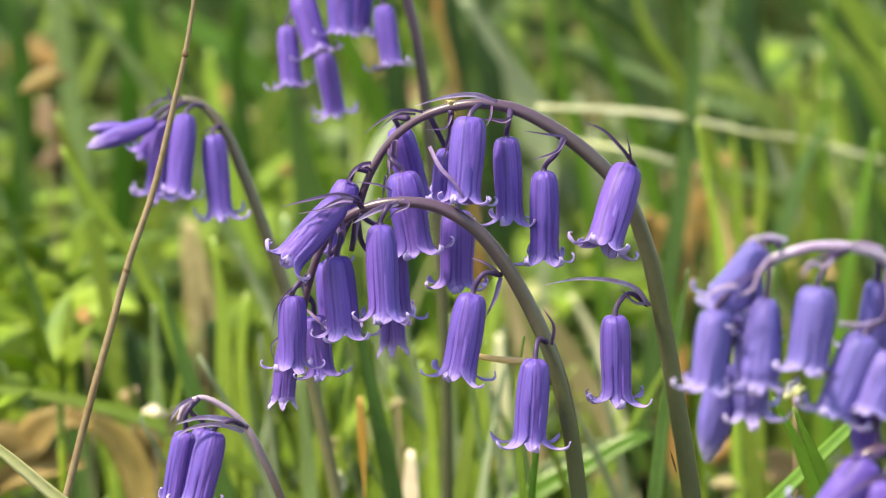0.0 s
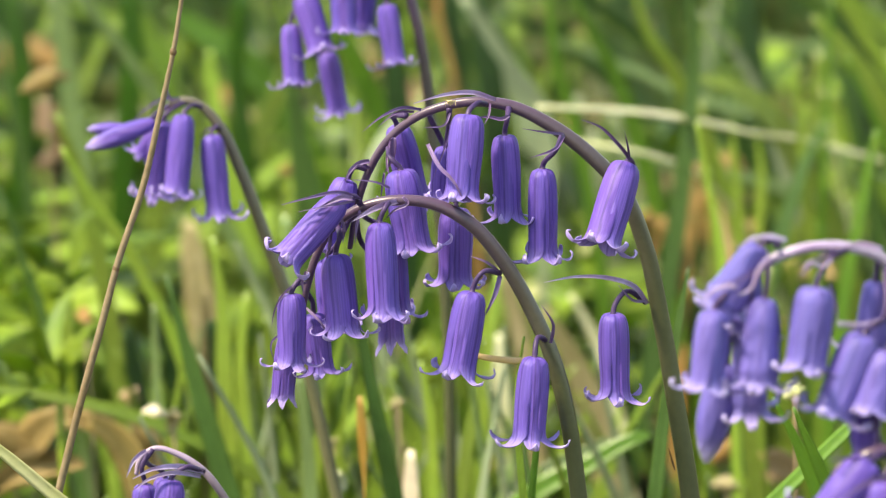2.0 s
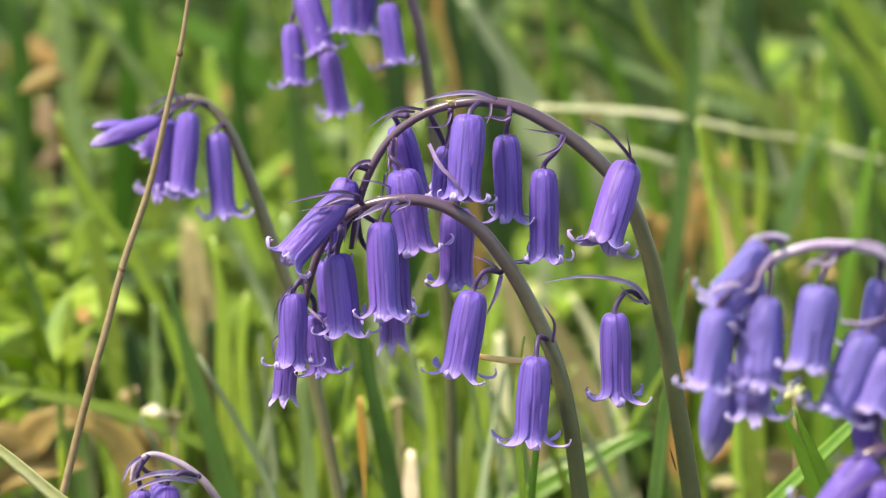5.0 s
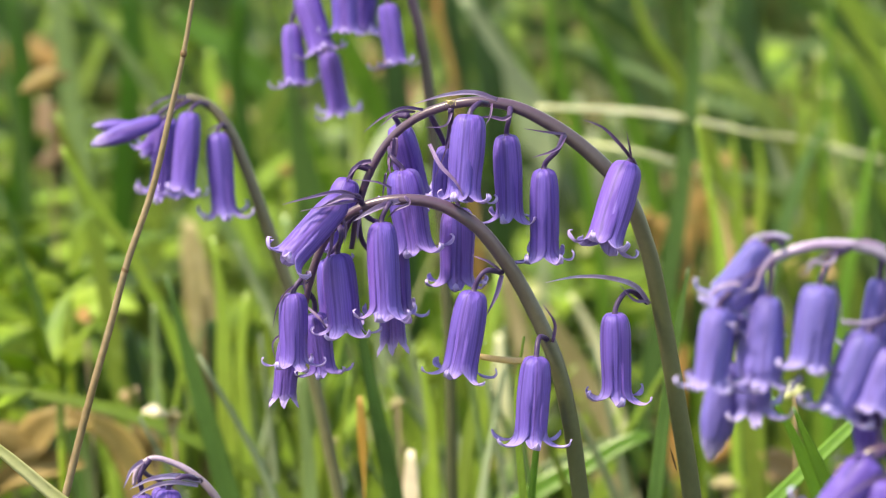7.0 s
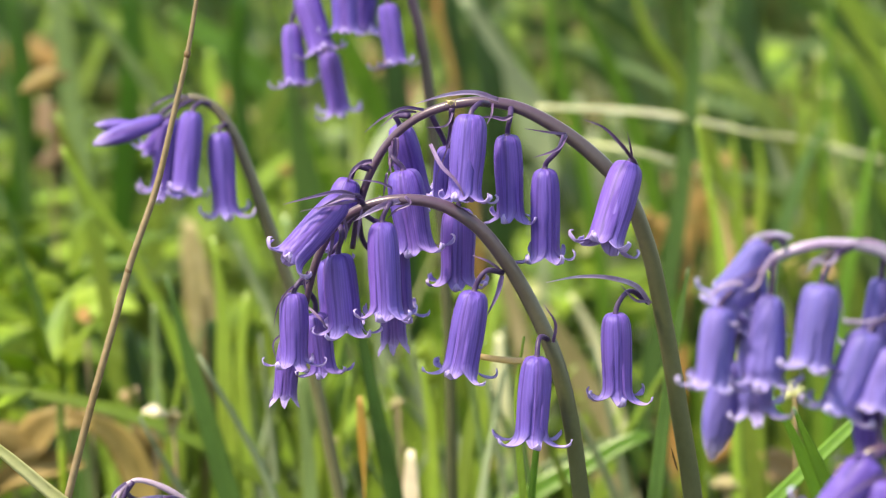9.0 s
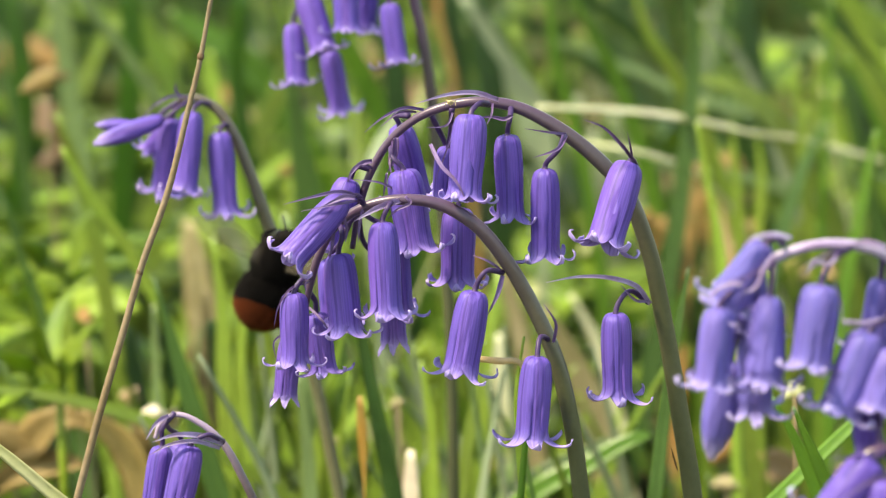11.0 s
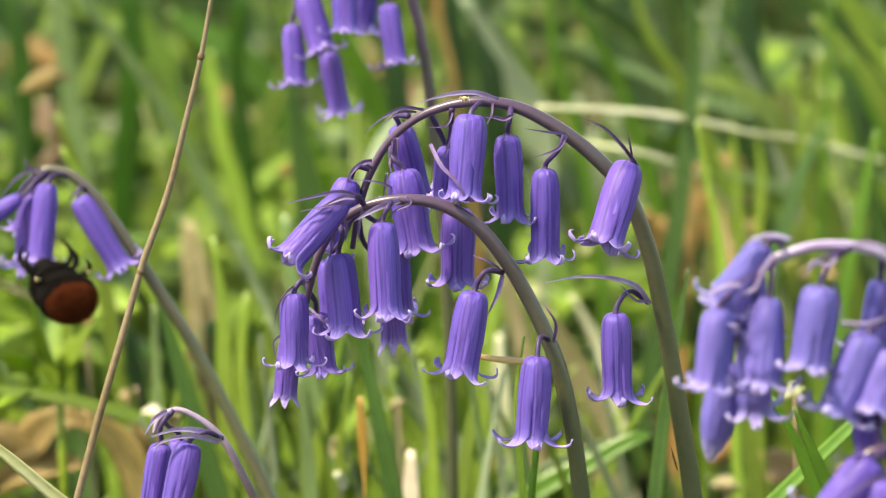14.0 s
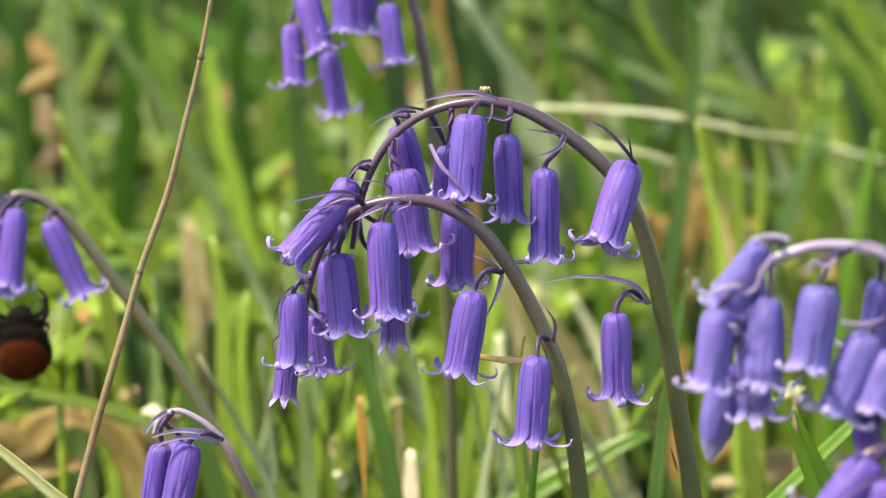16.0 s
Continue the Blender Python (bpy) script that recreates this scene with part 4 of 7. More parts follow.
leaf_thing([(0.0113, 0.3, 0.1366), (0.0246, 0.3, 0.1446), (0.0364, 0.3, 0.1507), (0.0511, 0.3, 0.1578)], (5, 6, 6, 5, 2), DARK_LEAF, "dull green leaf lying over")
# the dark colour of these two stands in for a patch of shade
leaf_thing([(0.0078, 0.8, 0.0649), (0.0099, 0.8, 0.1177), (0.0141, 0.8, 0.1569), (0.0183, 0.8, 0.1871)], (9, 10, 10, 8, 5), DARK_LEAF, "strap leaf coloured dark in place of shade")
leaf_thing([(0.038, 0.8, 0.0604), (0.0356, 0.8, 0.1177), (0.0311, 0.8, 0.1569), (0.0204, 0.8, 0.1913)], (8, 8, 8, 7, 4), DARK_LEAF, "strap leaf coloured dark in place of shade")
leaf_thing([(0.0316, 0.7, 0.0675), (0.0353, 0.7, 0.144), (0.0231, 0.7, 0.1866), (0.0091, 0.7, 0.2108)], (9, 9, 9, 8, 5), GREY_LEAF, "pale leaf leaning over")
leaf_thing([(-0.0871, 0.35, 0.1547), (-0.0912, 0.35, 0.1832), (-0.0968, 0.35, 0.2129), (-0.1041, 0.35, 0.2331)], (5, 6, 6, 5, 2), LEAF, "green strap leaf leaning")
leaf_thing([(-0.1059, 0.5, 0.1065), (-0.1176, 0.5, 0.1371), (-0.1275, 0.5, 0.1639), (-0.1375, 0.5, 0.1834)], (5, 6, 6, 5, 2), DARK_LEAF, "dark leaf leaning among herbs")

# the leaves that can be told apart behind the bells
leaf_thing([(0.1447, 0.5, 0.1869), (0.1316, 0.48, 0.1953), (0.1073, 0.46, 0.2051), (0.0864, 0.42, 0.2150), (0.0681, 0.4, 0.2225), (0.0494, 0.38, 0.2282), (0.0255, 0.36, 0.2329)], (1.6, 1.7, 1.9, 2.2, 2.6, 2.6, 1.8), BLEACHED, "bleached straw blade bent over nearly flat", facing=(-0.1, -0.7, 1))
leaf_thing([(0.0792, 0.45, 0.1932), (0.0668, 0.42, 0.2059), (0.0503, 0.4, 0.2138), (0.0360, 0.4, 0.2161)], (2.2, 2.6, 2.4, 1.6), BLEACHED, "bleached straw blade bent over nearly flat", facing=(-0.1, -0.7, 1))
leaf_thing([(-0.1087, 0.5, 0.1675), (-0.1098, 0.5, 0.1851), (-0.1128, 0.5, 0.2080), (-0.1156, 0.5, 0.2237), (-0.1191, 0.5, 0.2428)], (5.6, 7, 7, 6.3, 4.9, 1.7), PALE_LEAF, "long pale grey-green leaf standing upright", facing=(-0.3, -1, 0.5))
leaf_thing([(-0.0814, 0.3, 0.2064), (-0.0906, 0.3, 0.2201), (-0.0983, 0.3, 0.2330)], (3, 3.8, 3.8, 3.4, 2.7, 0.95), LEAF, "bright green strap leaf leaning")
leaf_thing([(-0.1048, 0.3, 0.1924), (-0.1099, 0.3, 0.2071), (-0.1137, 0.3, 0.2194)], (2.3, 2.9, 2.9, 2.6, 2, 0.73), DARK_LEAF, "dark green strap leaf leaning")
leaf_thing([(-0.0648, 0.75, 0.1720), (-0.0750, 0.75, 0.1824), (-0.0897, 0.75, 0.1920), (-0.0995, 0.75, 0.1991)], (10, 12, 12, 11, 8.7, 3.1), FRESH_LEAF, "broad yellow-green strap leaf leaning", facing=(-0.5, -1, 0.8))
leaf_thing([(-0.0535, 0.26, 0.1625), (-0.0544, 0.26, 0.1859), (-0.0547, 0.26, 0.1967), (-0.0572, 0.26, 0.2178)], (4.5, 5.6, 5.6, 5.1, 3.9, 1.4), LEAF, "fresh green strap leaf standing upright")
leaf_thing([(-0.0510, 0.3, 0.1394), (-0.0514, 0.3, 0.1581), (-0.0524, 0.3, 0.1763), (-0.0510, 0.3, 0.1944)], (4, 5, 5, 4.5, 3.5, 1.2), LEAF, "fresh green strap leaf standing upright")
leaf_thing([(-0.0740, 0.3, 0.1581), (-0.0745, 0.3, 0.1733), (-0.0751, 0.3, 0.1914)], (3, 3.8, 3.8, 3.4, 2.7, 0.95), PALE_LEAF, "grey-green strap leaf standing upright")
leaf_thing([(-0.0449, 0.3, 0.1884), (-0.0490, 0.3, 0.1974), (-0.0535, 0.3, 0.2079)], (1.5, 1.9, 1.9, 1.7, 1.3, 0.48), GREY_LEAF, "narrow grey leaf leaning")
leaf_thing([(-0.0705, 0.5, 0.1353), (-0.0735, 0.5, 0.1497), (-0.0763, 0.5, 0.1639), (-0.0779, 0.5, 0.1728)], (6, 8, 10, 11, 9, 4), BEIGE, "broad beige dead leaf standing upright", name="dead_leaf")
leaf_thing([(-0.0638, 0.36, 0.1555), (-0.0640, 0.36, 0.1682), (-0.0651, 0.36, 0.1810)], (4.9, 6.2, 6.2, 5.6, 4.3, 1.5), OLD, "dark brown withered leaf standing")
leaf_thing([(0.0735, 0.3, 0.1944), (0.0715, 0.3, 0.2100), (0.0682, 0.3, 0.2250), (0.0654, 0.3, 0.2398)], (2.3, 2.9, 2.9, 2.6, 2, 0.73), LEAF, "bright green strap leaf standing upright")
leaf_thing([(0.1096, 0.6, 0.1808), (0.1042, 0.6, 0.1944), (0.0992, 0.6, 0.2040), (0.0839, 0.6, 0.2222)], (3.9, 4.9, 4.9, 4.4, 3.4, 1.2), GREY_LEAF, "grey-green strap leaf leaning over")
leaf_thing([(0.1031, 0.46, 0.2032), (0.0961, 0.46, 0.2129), (0.0866, 0.46, 0.2202), (0.0747, 0.46, 0.2236)], (6.5, 8.1, 8.1, 7.3, 5.7, 2), LEAF, "broad yellow-green leaf leaning low", facing=(-0.3, -0.8, 0.8))
leaf_thing([(0.1349, 0.46, 0.2049), (0.1263, 0.46, 0.2219), (0.1169, 0.46, 0.2337), (0.1091, 0.46, 0.2421)], (6.2, 7.7, 7.7, 7, 5.4, 1.9), LEAF, "broad yellow-green leaf leaning over", facing=(-0.5, -1, 0.6))
leaf_thing([(0.1079, 0.44, 0.1800), (0.1057, 0.44, 0.1969), (0.1042, 0.44, 0.2170), (0.1023, 0.44, 0.2320)], (2.9, 3.6, 3.6, 3.3, 2.5, 0.91), LEAF, "green strap leaf standing upright")
leaf_thing([(0.0859, 0.42, 0.1842), (0.0844, 0.42, 0.2008), (0.0828, 0.42, 0.2173)], (3.1, 3.9, 3.9, 3.5, 2.7, 0.98), LEAF, "green strap leaf standing upright")
leaf_thing([(0.1308, 0.42, 0.1991), (0.1269, 0.42, 0.2123), (0.1205, 0.42, 0.2255), (0.1154, 0.42, 0.2369)], (2.9, 3.6, 3.6, 3.2, 2.5, 0.9), FRESH_LEAF, "fresh green strap leaf leaning")
leaf_thing([(0.0562, 0.5, 0.2097), (0.0510, 0.5, 0.2220), (0.0440, 0.5, 0.2342), (0.0388, 0.5, 0.2446)], (4.2, 5.2, 5.2, 4.7, 3.6, 1.3), FRESH_LEAF, "fresh green strap leaf leaning")
leaf_thing([(0.0699, 0.5, 0.2202), (0.0629, 0.5, 0.2307), (0.0576, 0.5, 0.2446)], (4.2, 5.2, 5.2, 4.7, 3.6, 1.3), LEAF, "green strap leaf leaning")
leaf_thing([(0.0390, 0.5, 0.2080), (0.0346, 0.5, 0.2220), (0.0328, 0.5, 0.2359), (0.0319, 0.5, 0.2446)], (3.6, 4.5, 4.5, 4.1, 3.2, 1.1), FRESH_LEAF, "fresh green strap leaf standing")
leaf_thing([(0.1465, 0.55, 0.1918), (0.1405, 0.55, 0.2031), (0.1290, 0.55, 0.2216), (0.1196, 0.55, 0.2371)], (4.6, 5.8, 5.8, 5.2, 4, 1.4), DARK_LEAF, "olive green strap leaf leaning over")
leaf_thing([(0.1590, 0.6, 0.2034), (0.1454, 0.6, 0.2155), (0.1306, 0.6, 0.2297)], (5.1, 6.4, 6.4, 5.7, 4.5, 1.6), LEAF, "bright green strap leaf leaning over")
leaf_thing([(0.1639, 0.7, 0.1337), (0.1525, 0.7, 0.1481), (0.1432, 0.7, 0.1623), (0.1369, 0.7, 0.1765)], (6.4, 8, 8, 7.2, 5.6, 2), LEAF, "bright green strap leaf leaning over")
leaf_thing([(0.1117, 0.45, 0.1608), (0.1119, 0.45, 0.1786), (0.1127, 0.45, 0.2233), (0.1134, 0.45, 0.2503)], (2.7, 3.3, 3.3, 3, 2.3, 0.83), FRESH_LEAF, "tall green strap leaf standing upright")
leaf_thing([(0.0939, 0.4, 0.1802), (0.0967, 0.4, 0.1907), (0.1022, 0.4, 0.2089), (0.1072, 0.4, 0.2217)], (4.6, 5.8, 5.8, 5.2, 4, 1.4), DARK_LEAF, "blue-green strap leaf leaning")
leaf_thing([(0.1148, 0.4, 0.1753), (0.1171, 0.4, 0.1891), (0.1201, 0.4, 0.2071), (0.1219, 0.4, 0.2193)], (3.3, 4.2, 4.2, 3.7, 2.9, 1), FRESH_LEAF, "green strap leaf leaning")
leaf_thing([(0.0976, 0.5, 0.1532), (0.0972, 0.5, 0.1699), (0.0978, 0.5, 0.1878), (0.0960, 0.5, 0.2010)], (3.1, 3.8, 3.8, 3.4, 2.7, 0.96), LEAF, "green strap leaf standing upright")
leaf_thing([(0.0746, 0.5, 0.1586), (0.0752, 0.5, 0.1682), (0.0764, 0.5, 0.1798), (0.0775, 0.5, 0.1904)], (3.3, 5.3, 6.6, 5.9, 3.3), ORANGE, "orange-brown dead leaf standing", name="dead_leaf")
leaf_thing([(0.0947, 0.6, 0.1541), (0.0934, 0.6, 0.1637), (0.0916, 0.6, 0.1732)], (3.2, 5.7, 6.4, 3.8), LITTER, "red-brown dead leaf standing")
leaf_thing([(0.1395, 0.8, 0.1772), (0.1267, 0.8, 0.1802), (0.1135, 0.8, 0.1819)], (2.4, 3, 3, 2.7, 2.1, 0.75), PALE_LEAF, "pale bent grass blade lying over", facing=(-0.2, -0.5, 1))
leaf_thing([(0.0960, 0.6, 0.1902), (0.0774, 0.6, 0.1959), (0.0587, 0.6, 0.2049), (0.0401, 0.6, 0.2113)], (1.8, 2.2, 2.2, 2, 1.6, 0.56), PALE_LEAF, "thin pale grass blade bent over", facing=(-0.2, -0.6, 1))
leaf_thing([(0.0332, 0.55, 0.1607), (0.0343, 0.55, 0.1809), (0.0312, 0.55, 0.1991), (0.0208, 0.55, 0.2136), (0.0064, 0.55, 0.2353)], (1.6, 2.7, 4.3, 5.4, 5.4, 4.3), GREY_LEAF, "long grey-green leaf leaning over")
leaf_thing([(-0.0020, 0.24, 0.1533), (-0.0026, 0.24, 0.1735), (-0.0054, 0.24, 0.1907)], (3.1, 3.9, 3.9, 3.5, 2.7, 0.97), LEAF, "fresh green strap leaf standing upright")
leaf_thing([(0.0022, 0.3, 0.1366), (0.0022, 0.3, 0.1581), (0.0019, 0.3, 0.1884)], (2.6, 3.2, 3.2, 2.9, 2.3, 0.8), PALE_LEAF, "grey-green strap leaf standing upright")
leaf_thing([(0.0043, 0.22, 0.1589), (0.0063, 0.22, 0.1744), (0.0093, 0.22, 0.1927), (0.0101, 0.22, 0.2011)], (3.2, 4.1, 4.1, 3.7, 2.8, 1), LEAF, "fresh green strap leaf standing upright")
leaf_thing([(0.0187, 0.22, 0.1589), (0.0234, 0.22, 0.1634), (0.0350, 0.22, 0.1695), (0.0459, 0.22, 0.1759), (0.0500, 0.22, 0.1773)], (4.8, 6, 6, 5.4, 4.2, 1.5), FRESH_LEAF, "green strap leaf bent over low", facing=(-0.5, -1, 0.2))
leaf_thing([(-0.0187, 0.35, 0.1973), (-0.0205, 0.35, 0.2114), (-0.0171, 0.35, 0.2235), (-0.0120, 0.35, 0.2323)], (1.6, 3.6, 5.2, 5.2, 3.1), GREY_LEAF, "pale bleached leaf leaning behind the bells", facing=(-0.8, -0.8, 0.8))
leaf_thing([(-0.0308, 0.2, 0.1644), (-0.0320, 0.2, 0.1811), (-0.0339, 0.2, 0.1976)], (3.6, 4.5, 4.5, 4.1, 3.2, 1.1), PALE_LEAF, "grey-green strap leaf standing upright")
leaf_thing([(-0.0413, 0.28, 0.1422), (-0.0432, 0.28, 0.1602), (-0.0439, 0.28, 0.1811), (-0.0452, 0.28, 0.1930)], (3.9, 4.9, 4.9, 4.4, 3.4, 1.2), LEAF, "fresh green strap leaf standing upright")
leaf_thing([(0.0754, 0.2, 0.1644), (0.0732, 0.2, 0.1797), (0.0714, 0.2, 0.1921)], (3.8, 4.8, 4.8, 4.3, 3.3, 1.2), LEAF, "fresh green strap leaf standing upright")
leaf_thing([(0.0421, 0.3, 0.1366), (0.0445, 0.3, 0.1520), (0.0466, 0.3, 0.1672)], (2.6, 3.2, 3.2, 2.9, 2.3, 0.8), LEAF, "fresh green strap leaf standing upright")
leaf_thing([(-0.0851, 0.3, 0.1366), (-0.0878, 0.3, 0.1520), (-0.0936, 0.3, 0.1626)], (3.5, 4.4, 4.4, 4, 3.1, 1.1), LEAF, "green leaf leaning among dead leaves")
leaf_thing([(0.0211, 0.5, 0.1497), (0.0184, 0.5, 0.1586), (0.0141, 0.5, 0.1657)], (5, 6.3, 6.3, 5.6, 4.4, 1.6), BEIGE, "pale bleached leaf behind the stalk", name="dead_leaf")
leaf_thing([(0.0448, 0.5, 0.1138), (0.0395, 0.5, 0.1282), (0.0307, 0.5, 0.1425)], (5.6, 7, 7, 6.3, 4.9, 1.7), BEIGE, "pale bleached leaf leaning behind the stalk", name="dead_leaf")
leaf_thing([(-0.0357, 0.4, 0.2015), (-0.0389, 0.4, 0.2144), (-0.0419, 0.4, 0.2306), (-0.0431, 0.4, 0.2467)], (4.1, 5.1, 5.1, 4.6, 3.6, 1.3), DARK_LEAF, "dark green strap leaf standing upright")
leaf_thing([(-0.1388, 0.6, 0.1770), (-0.1421, 0.6, 0.1959), (-0.1472, 0.6, 0.2185)], (4.5, 5.6, 5.6, 5.1, 3.9, 1.4), DARK_LEAF, "dark green strap leaf leaning")
leaf_thing([(-0.0267, 0.7, 0.1826), (-0.0346, 0.7, 0.1987), (-0.0385, 0.7, 0.2148)], (8, 10, 10, 9.1, 7, 2.5), FRESH_LEAF, "broad green strap leaf leaning")
leaf_thing([(-0.0680, 0.6, 0.1637), (-0.0725, 0.6, 0.1789), (-0.0751, 0.6, 0.1959), (-0.0765, 0.6, 0.2091)], (6, 7.5, 7.5, 6.7, 5.2, 1.9), LEAF, "green strap leaf standing upright")

# broad dark leaves fill what is only shade between the plants
leaf_thing([(0.0182, 0.62, 0.1597), (0.0166, 0.62, 0.1848), (0.0139, 0.62, 0.2039), (0.0086, 0.62, 0.2267)], (10, 10, 10, 10, 9.2, 8.2), DARK_LEAF, "broad strap leaf coloured dark in place of shade", facing=(0.6, -1, 0))
leaf_thing([(0.0070, 0.66, 0.1519), (0.0060, 0.66, 0.1776), (0.0031, 0.66, 0.2051), (0.0012, 0.66, 0.2207)], (7.8, 7.8, 7.8, 7.8, 7, 6.3), DARK_LEAF, "broad strap leaf coloured dark in place of shade", facing=(0.6, -1, 0))
leaf_thing([(0.1151, 0.75, 0.1489), (0.1126, 0.75, 0.1741), (0.1098, 0.75, 0.1949), (0.1080, 0.75, 0.2074)], (11, 11, 11, 11, 10, 9), DARK_LEAF, "broad strap leaf coloured dark in place of shade", facing=(0.7, -1, 0))
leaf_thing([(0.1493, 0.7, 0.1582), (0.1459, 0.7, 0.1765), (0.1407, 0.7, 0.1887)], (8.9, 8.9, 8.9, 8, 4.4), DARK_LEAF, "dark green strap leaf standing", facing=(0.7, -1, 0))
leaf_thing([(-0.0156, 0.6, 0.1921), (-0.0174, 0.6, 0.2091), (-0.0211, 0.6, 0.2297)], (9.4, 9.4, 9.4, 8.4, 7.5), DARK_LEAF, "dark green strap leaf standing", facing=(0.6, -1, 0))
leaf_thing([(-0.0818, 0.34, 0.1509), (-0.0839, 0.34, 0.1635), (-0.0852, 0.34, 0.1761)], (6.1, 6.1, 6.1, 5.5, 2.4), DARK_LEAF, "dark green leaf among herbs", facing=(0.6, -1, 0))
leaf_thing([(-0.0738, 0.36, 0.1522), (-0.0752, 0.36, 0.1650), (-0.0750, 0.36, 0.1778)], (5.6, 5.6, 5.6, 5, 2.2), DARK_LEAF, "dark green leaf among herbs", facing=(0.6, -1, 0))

leaf_thing([(-0.1430, 0.62, 0.1597), (-0.1405, 0.62, 0.1848), (-0.1420, 0.62, 0.2077), (-0.1453, 0.62, 0.2267)], (8.7, 8.7, 8.7, 7.9, 7), FRESH_LEAF, "fresh green strap leaf standing upright", facing=(0.6, -1, 0))
leaf_thing([(-0.1079, 0.62, 0.1597), (-0.1056, 0.62, 0.1848), (-0.1043, 0.62, 0.2077), (-0.1049, 0.62, 0.2267)], (9.5, 9.5, 9.5, 8.6, 7.6), FRESH_LEAF, "fresh green strap leaf standing upright", facing=(0.6, -1, 0))

leaf_thing([(-0.0689, 0.66, 0.1657), (-0.0716, 0.66, 0.1914), (-0.0693, 0.66, 0.2207)], (7.8, 7.8, 7.8, 7, 6.3), FRESH_LEAF, "fresh green strap leaf standing upright", facing=(0.6, -1, 0))
leaf_thing([(0.0030, 0.6, 0.2034), (-0.0007, 0.6, 0.2185), (-0.0026, 0.6, 0.2297)], (2.6, 2.6, 2.6, 2.4, 2.1), ORANGE, "narrow orange-brown dead blade", name="dead_leaf")

leaf_thing([(0.0189, 0.36, 0.1362), (0.0170, 0.36, 0.1522), (0.0157, 0.36, 0.1698)], (8, 8.5, 8, 7, 3), BLEACHED, "pale bleached leaf behind the stalk", name="dead_leaf")
leaf_thing([(0.0470, 0.4, 0.1323), (0.0396, 0.4, 0.1506), (0.0291, 0.4, 0.1679)], (6, 6.5, 6, 5, 2), BEIGE, "pale bleached leaf leaning behind the stalk", name="dead_leaf")
leaf_thing([(0.0502, 0.44, 0.1323), (0.0459, 0.44, 0.1477), (0.0375, 0.44, 0.1631)], (5, 6, 6, 4, 1.5), BLEACHED, "pale bleached leaf leaning behind the stalk", name="dead_leaf")

leaf_thing([(-0.0731, 0.24, 0.1533), (-0.0753, 0.24, 0.1634), (-0.0794, 0.24, 0.1706), (-0.0869, 0.24, 0.1761)], (5, 8, 10, 9, 4), OCHRE, "broad golden-beige dead leaf arching over", name="dead_leaf")
leaf_thing([(-0.0697, 0.27, 0.1509), (-0.0717, 0.27, 0.1599), (-0.0759, 0.27, 0.1665)], (5, 7, 8, 6, 3), OCHRE, "broad golden-beige dead leaf arching over", name="dead_leaf")

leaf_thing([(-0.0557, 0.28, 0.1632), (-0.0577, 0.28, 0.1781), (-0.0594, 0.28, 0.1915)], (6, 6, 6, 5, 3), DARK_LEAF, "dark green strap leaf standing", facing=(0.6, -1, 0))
leaf_thing([(-0.1117, 0.45, 0.1246), (-0.1140, 0.45, 0.1367), (-0.1196, 0.45, 0.1523)], (6, 8, 9, 8, 3), LEAF, "lime green strap leaf standing in sun")
leaf_thing([(-0.1067, 0.5, 0.1138), (-0.1073, 0.5, 0.1264), (-0.1053, 0.5, 0.1407)], (6, 8, 9, 8, 3), LEAF, "lime green strap leaf standing in sun")

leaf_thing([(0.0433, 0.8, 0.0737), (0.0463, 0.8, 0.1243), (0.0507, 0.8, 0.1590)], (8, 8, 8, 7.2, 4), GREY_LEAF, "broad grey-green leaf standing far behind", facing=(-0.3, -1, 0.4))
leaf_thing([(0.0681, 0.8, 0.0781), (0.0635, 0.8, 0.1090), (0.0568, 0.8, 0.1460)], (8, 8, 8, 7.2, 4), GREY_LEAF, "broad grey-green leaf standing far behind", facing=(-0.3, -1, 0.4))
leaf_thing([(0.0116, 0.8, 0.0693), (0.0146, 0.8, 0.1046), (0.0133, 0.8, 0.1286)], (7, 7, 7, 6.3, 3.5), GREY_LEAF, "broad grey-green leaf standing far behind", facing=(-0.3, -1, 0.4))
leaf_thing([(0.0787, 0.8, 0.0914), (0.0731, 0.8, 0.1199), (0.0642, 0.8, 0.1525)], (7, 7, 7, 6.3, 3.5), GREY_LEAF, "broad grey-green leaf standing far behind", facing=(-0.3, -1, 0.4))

# the leaf beside the small bluebell, which is brushed aside with it
brushed = leaf_thing([(-0.0463, 0.2, 0.1533), (-0.0513, 0.2, 0.1714), (-0.0577, 0.2, 0.1949), (-0.0651, 0.2, 0.2214)], (5, 6, 6.5, 6.5, 5, 0.8), DARK_LEAF, "dark green leaf brushed by the small bluebell")
# a thin grass stem whose dead tip is bent over behind the stalk
bent_grass = thing("wild_grass", (0.0155, 0.02, 0), "thin green grass stem with a bent-over tan dead tip", "grass")
part("stalk", tube(bmesh.new(), local([(0.0155, 0.02, -0.008), (0.016, 0.02, 0.1), (0.0171, 0.02, 0.2164), (0.0183, 0.02, 0.2302), (0.0187, 0.02, 0.2412)], bent_grass.location), (0.0009, 0.0008, 0.0007, 0.0006, 0.0005), 8), FRESH_LEAF, bent_grass)
part("dry_tip", tube(bmesh.new(), local([(0.0037, 0.02, 0.2457), (0.0066, 0.02, 0.2448), (0.0131, 0.02, 0.2438), (0.0169, 0.02, 0.2435), (0.0187, 0.02, 0.2414)], bent_grass.location), (0.0003, 0.0006, 0.0007, 0.0006, 0.0005), 8), TWIG, bent_grass, "tan dried bent tip")

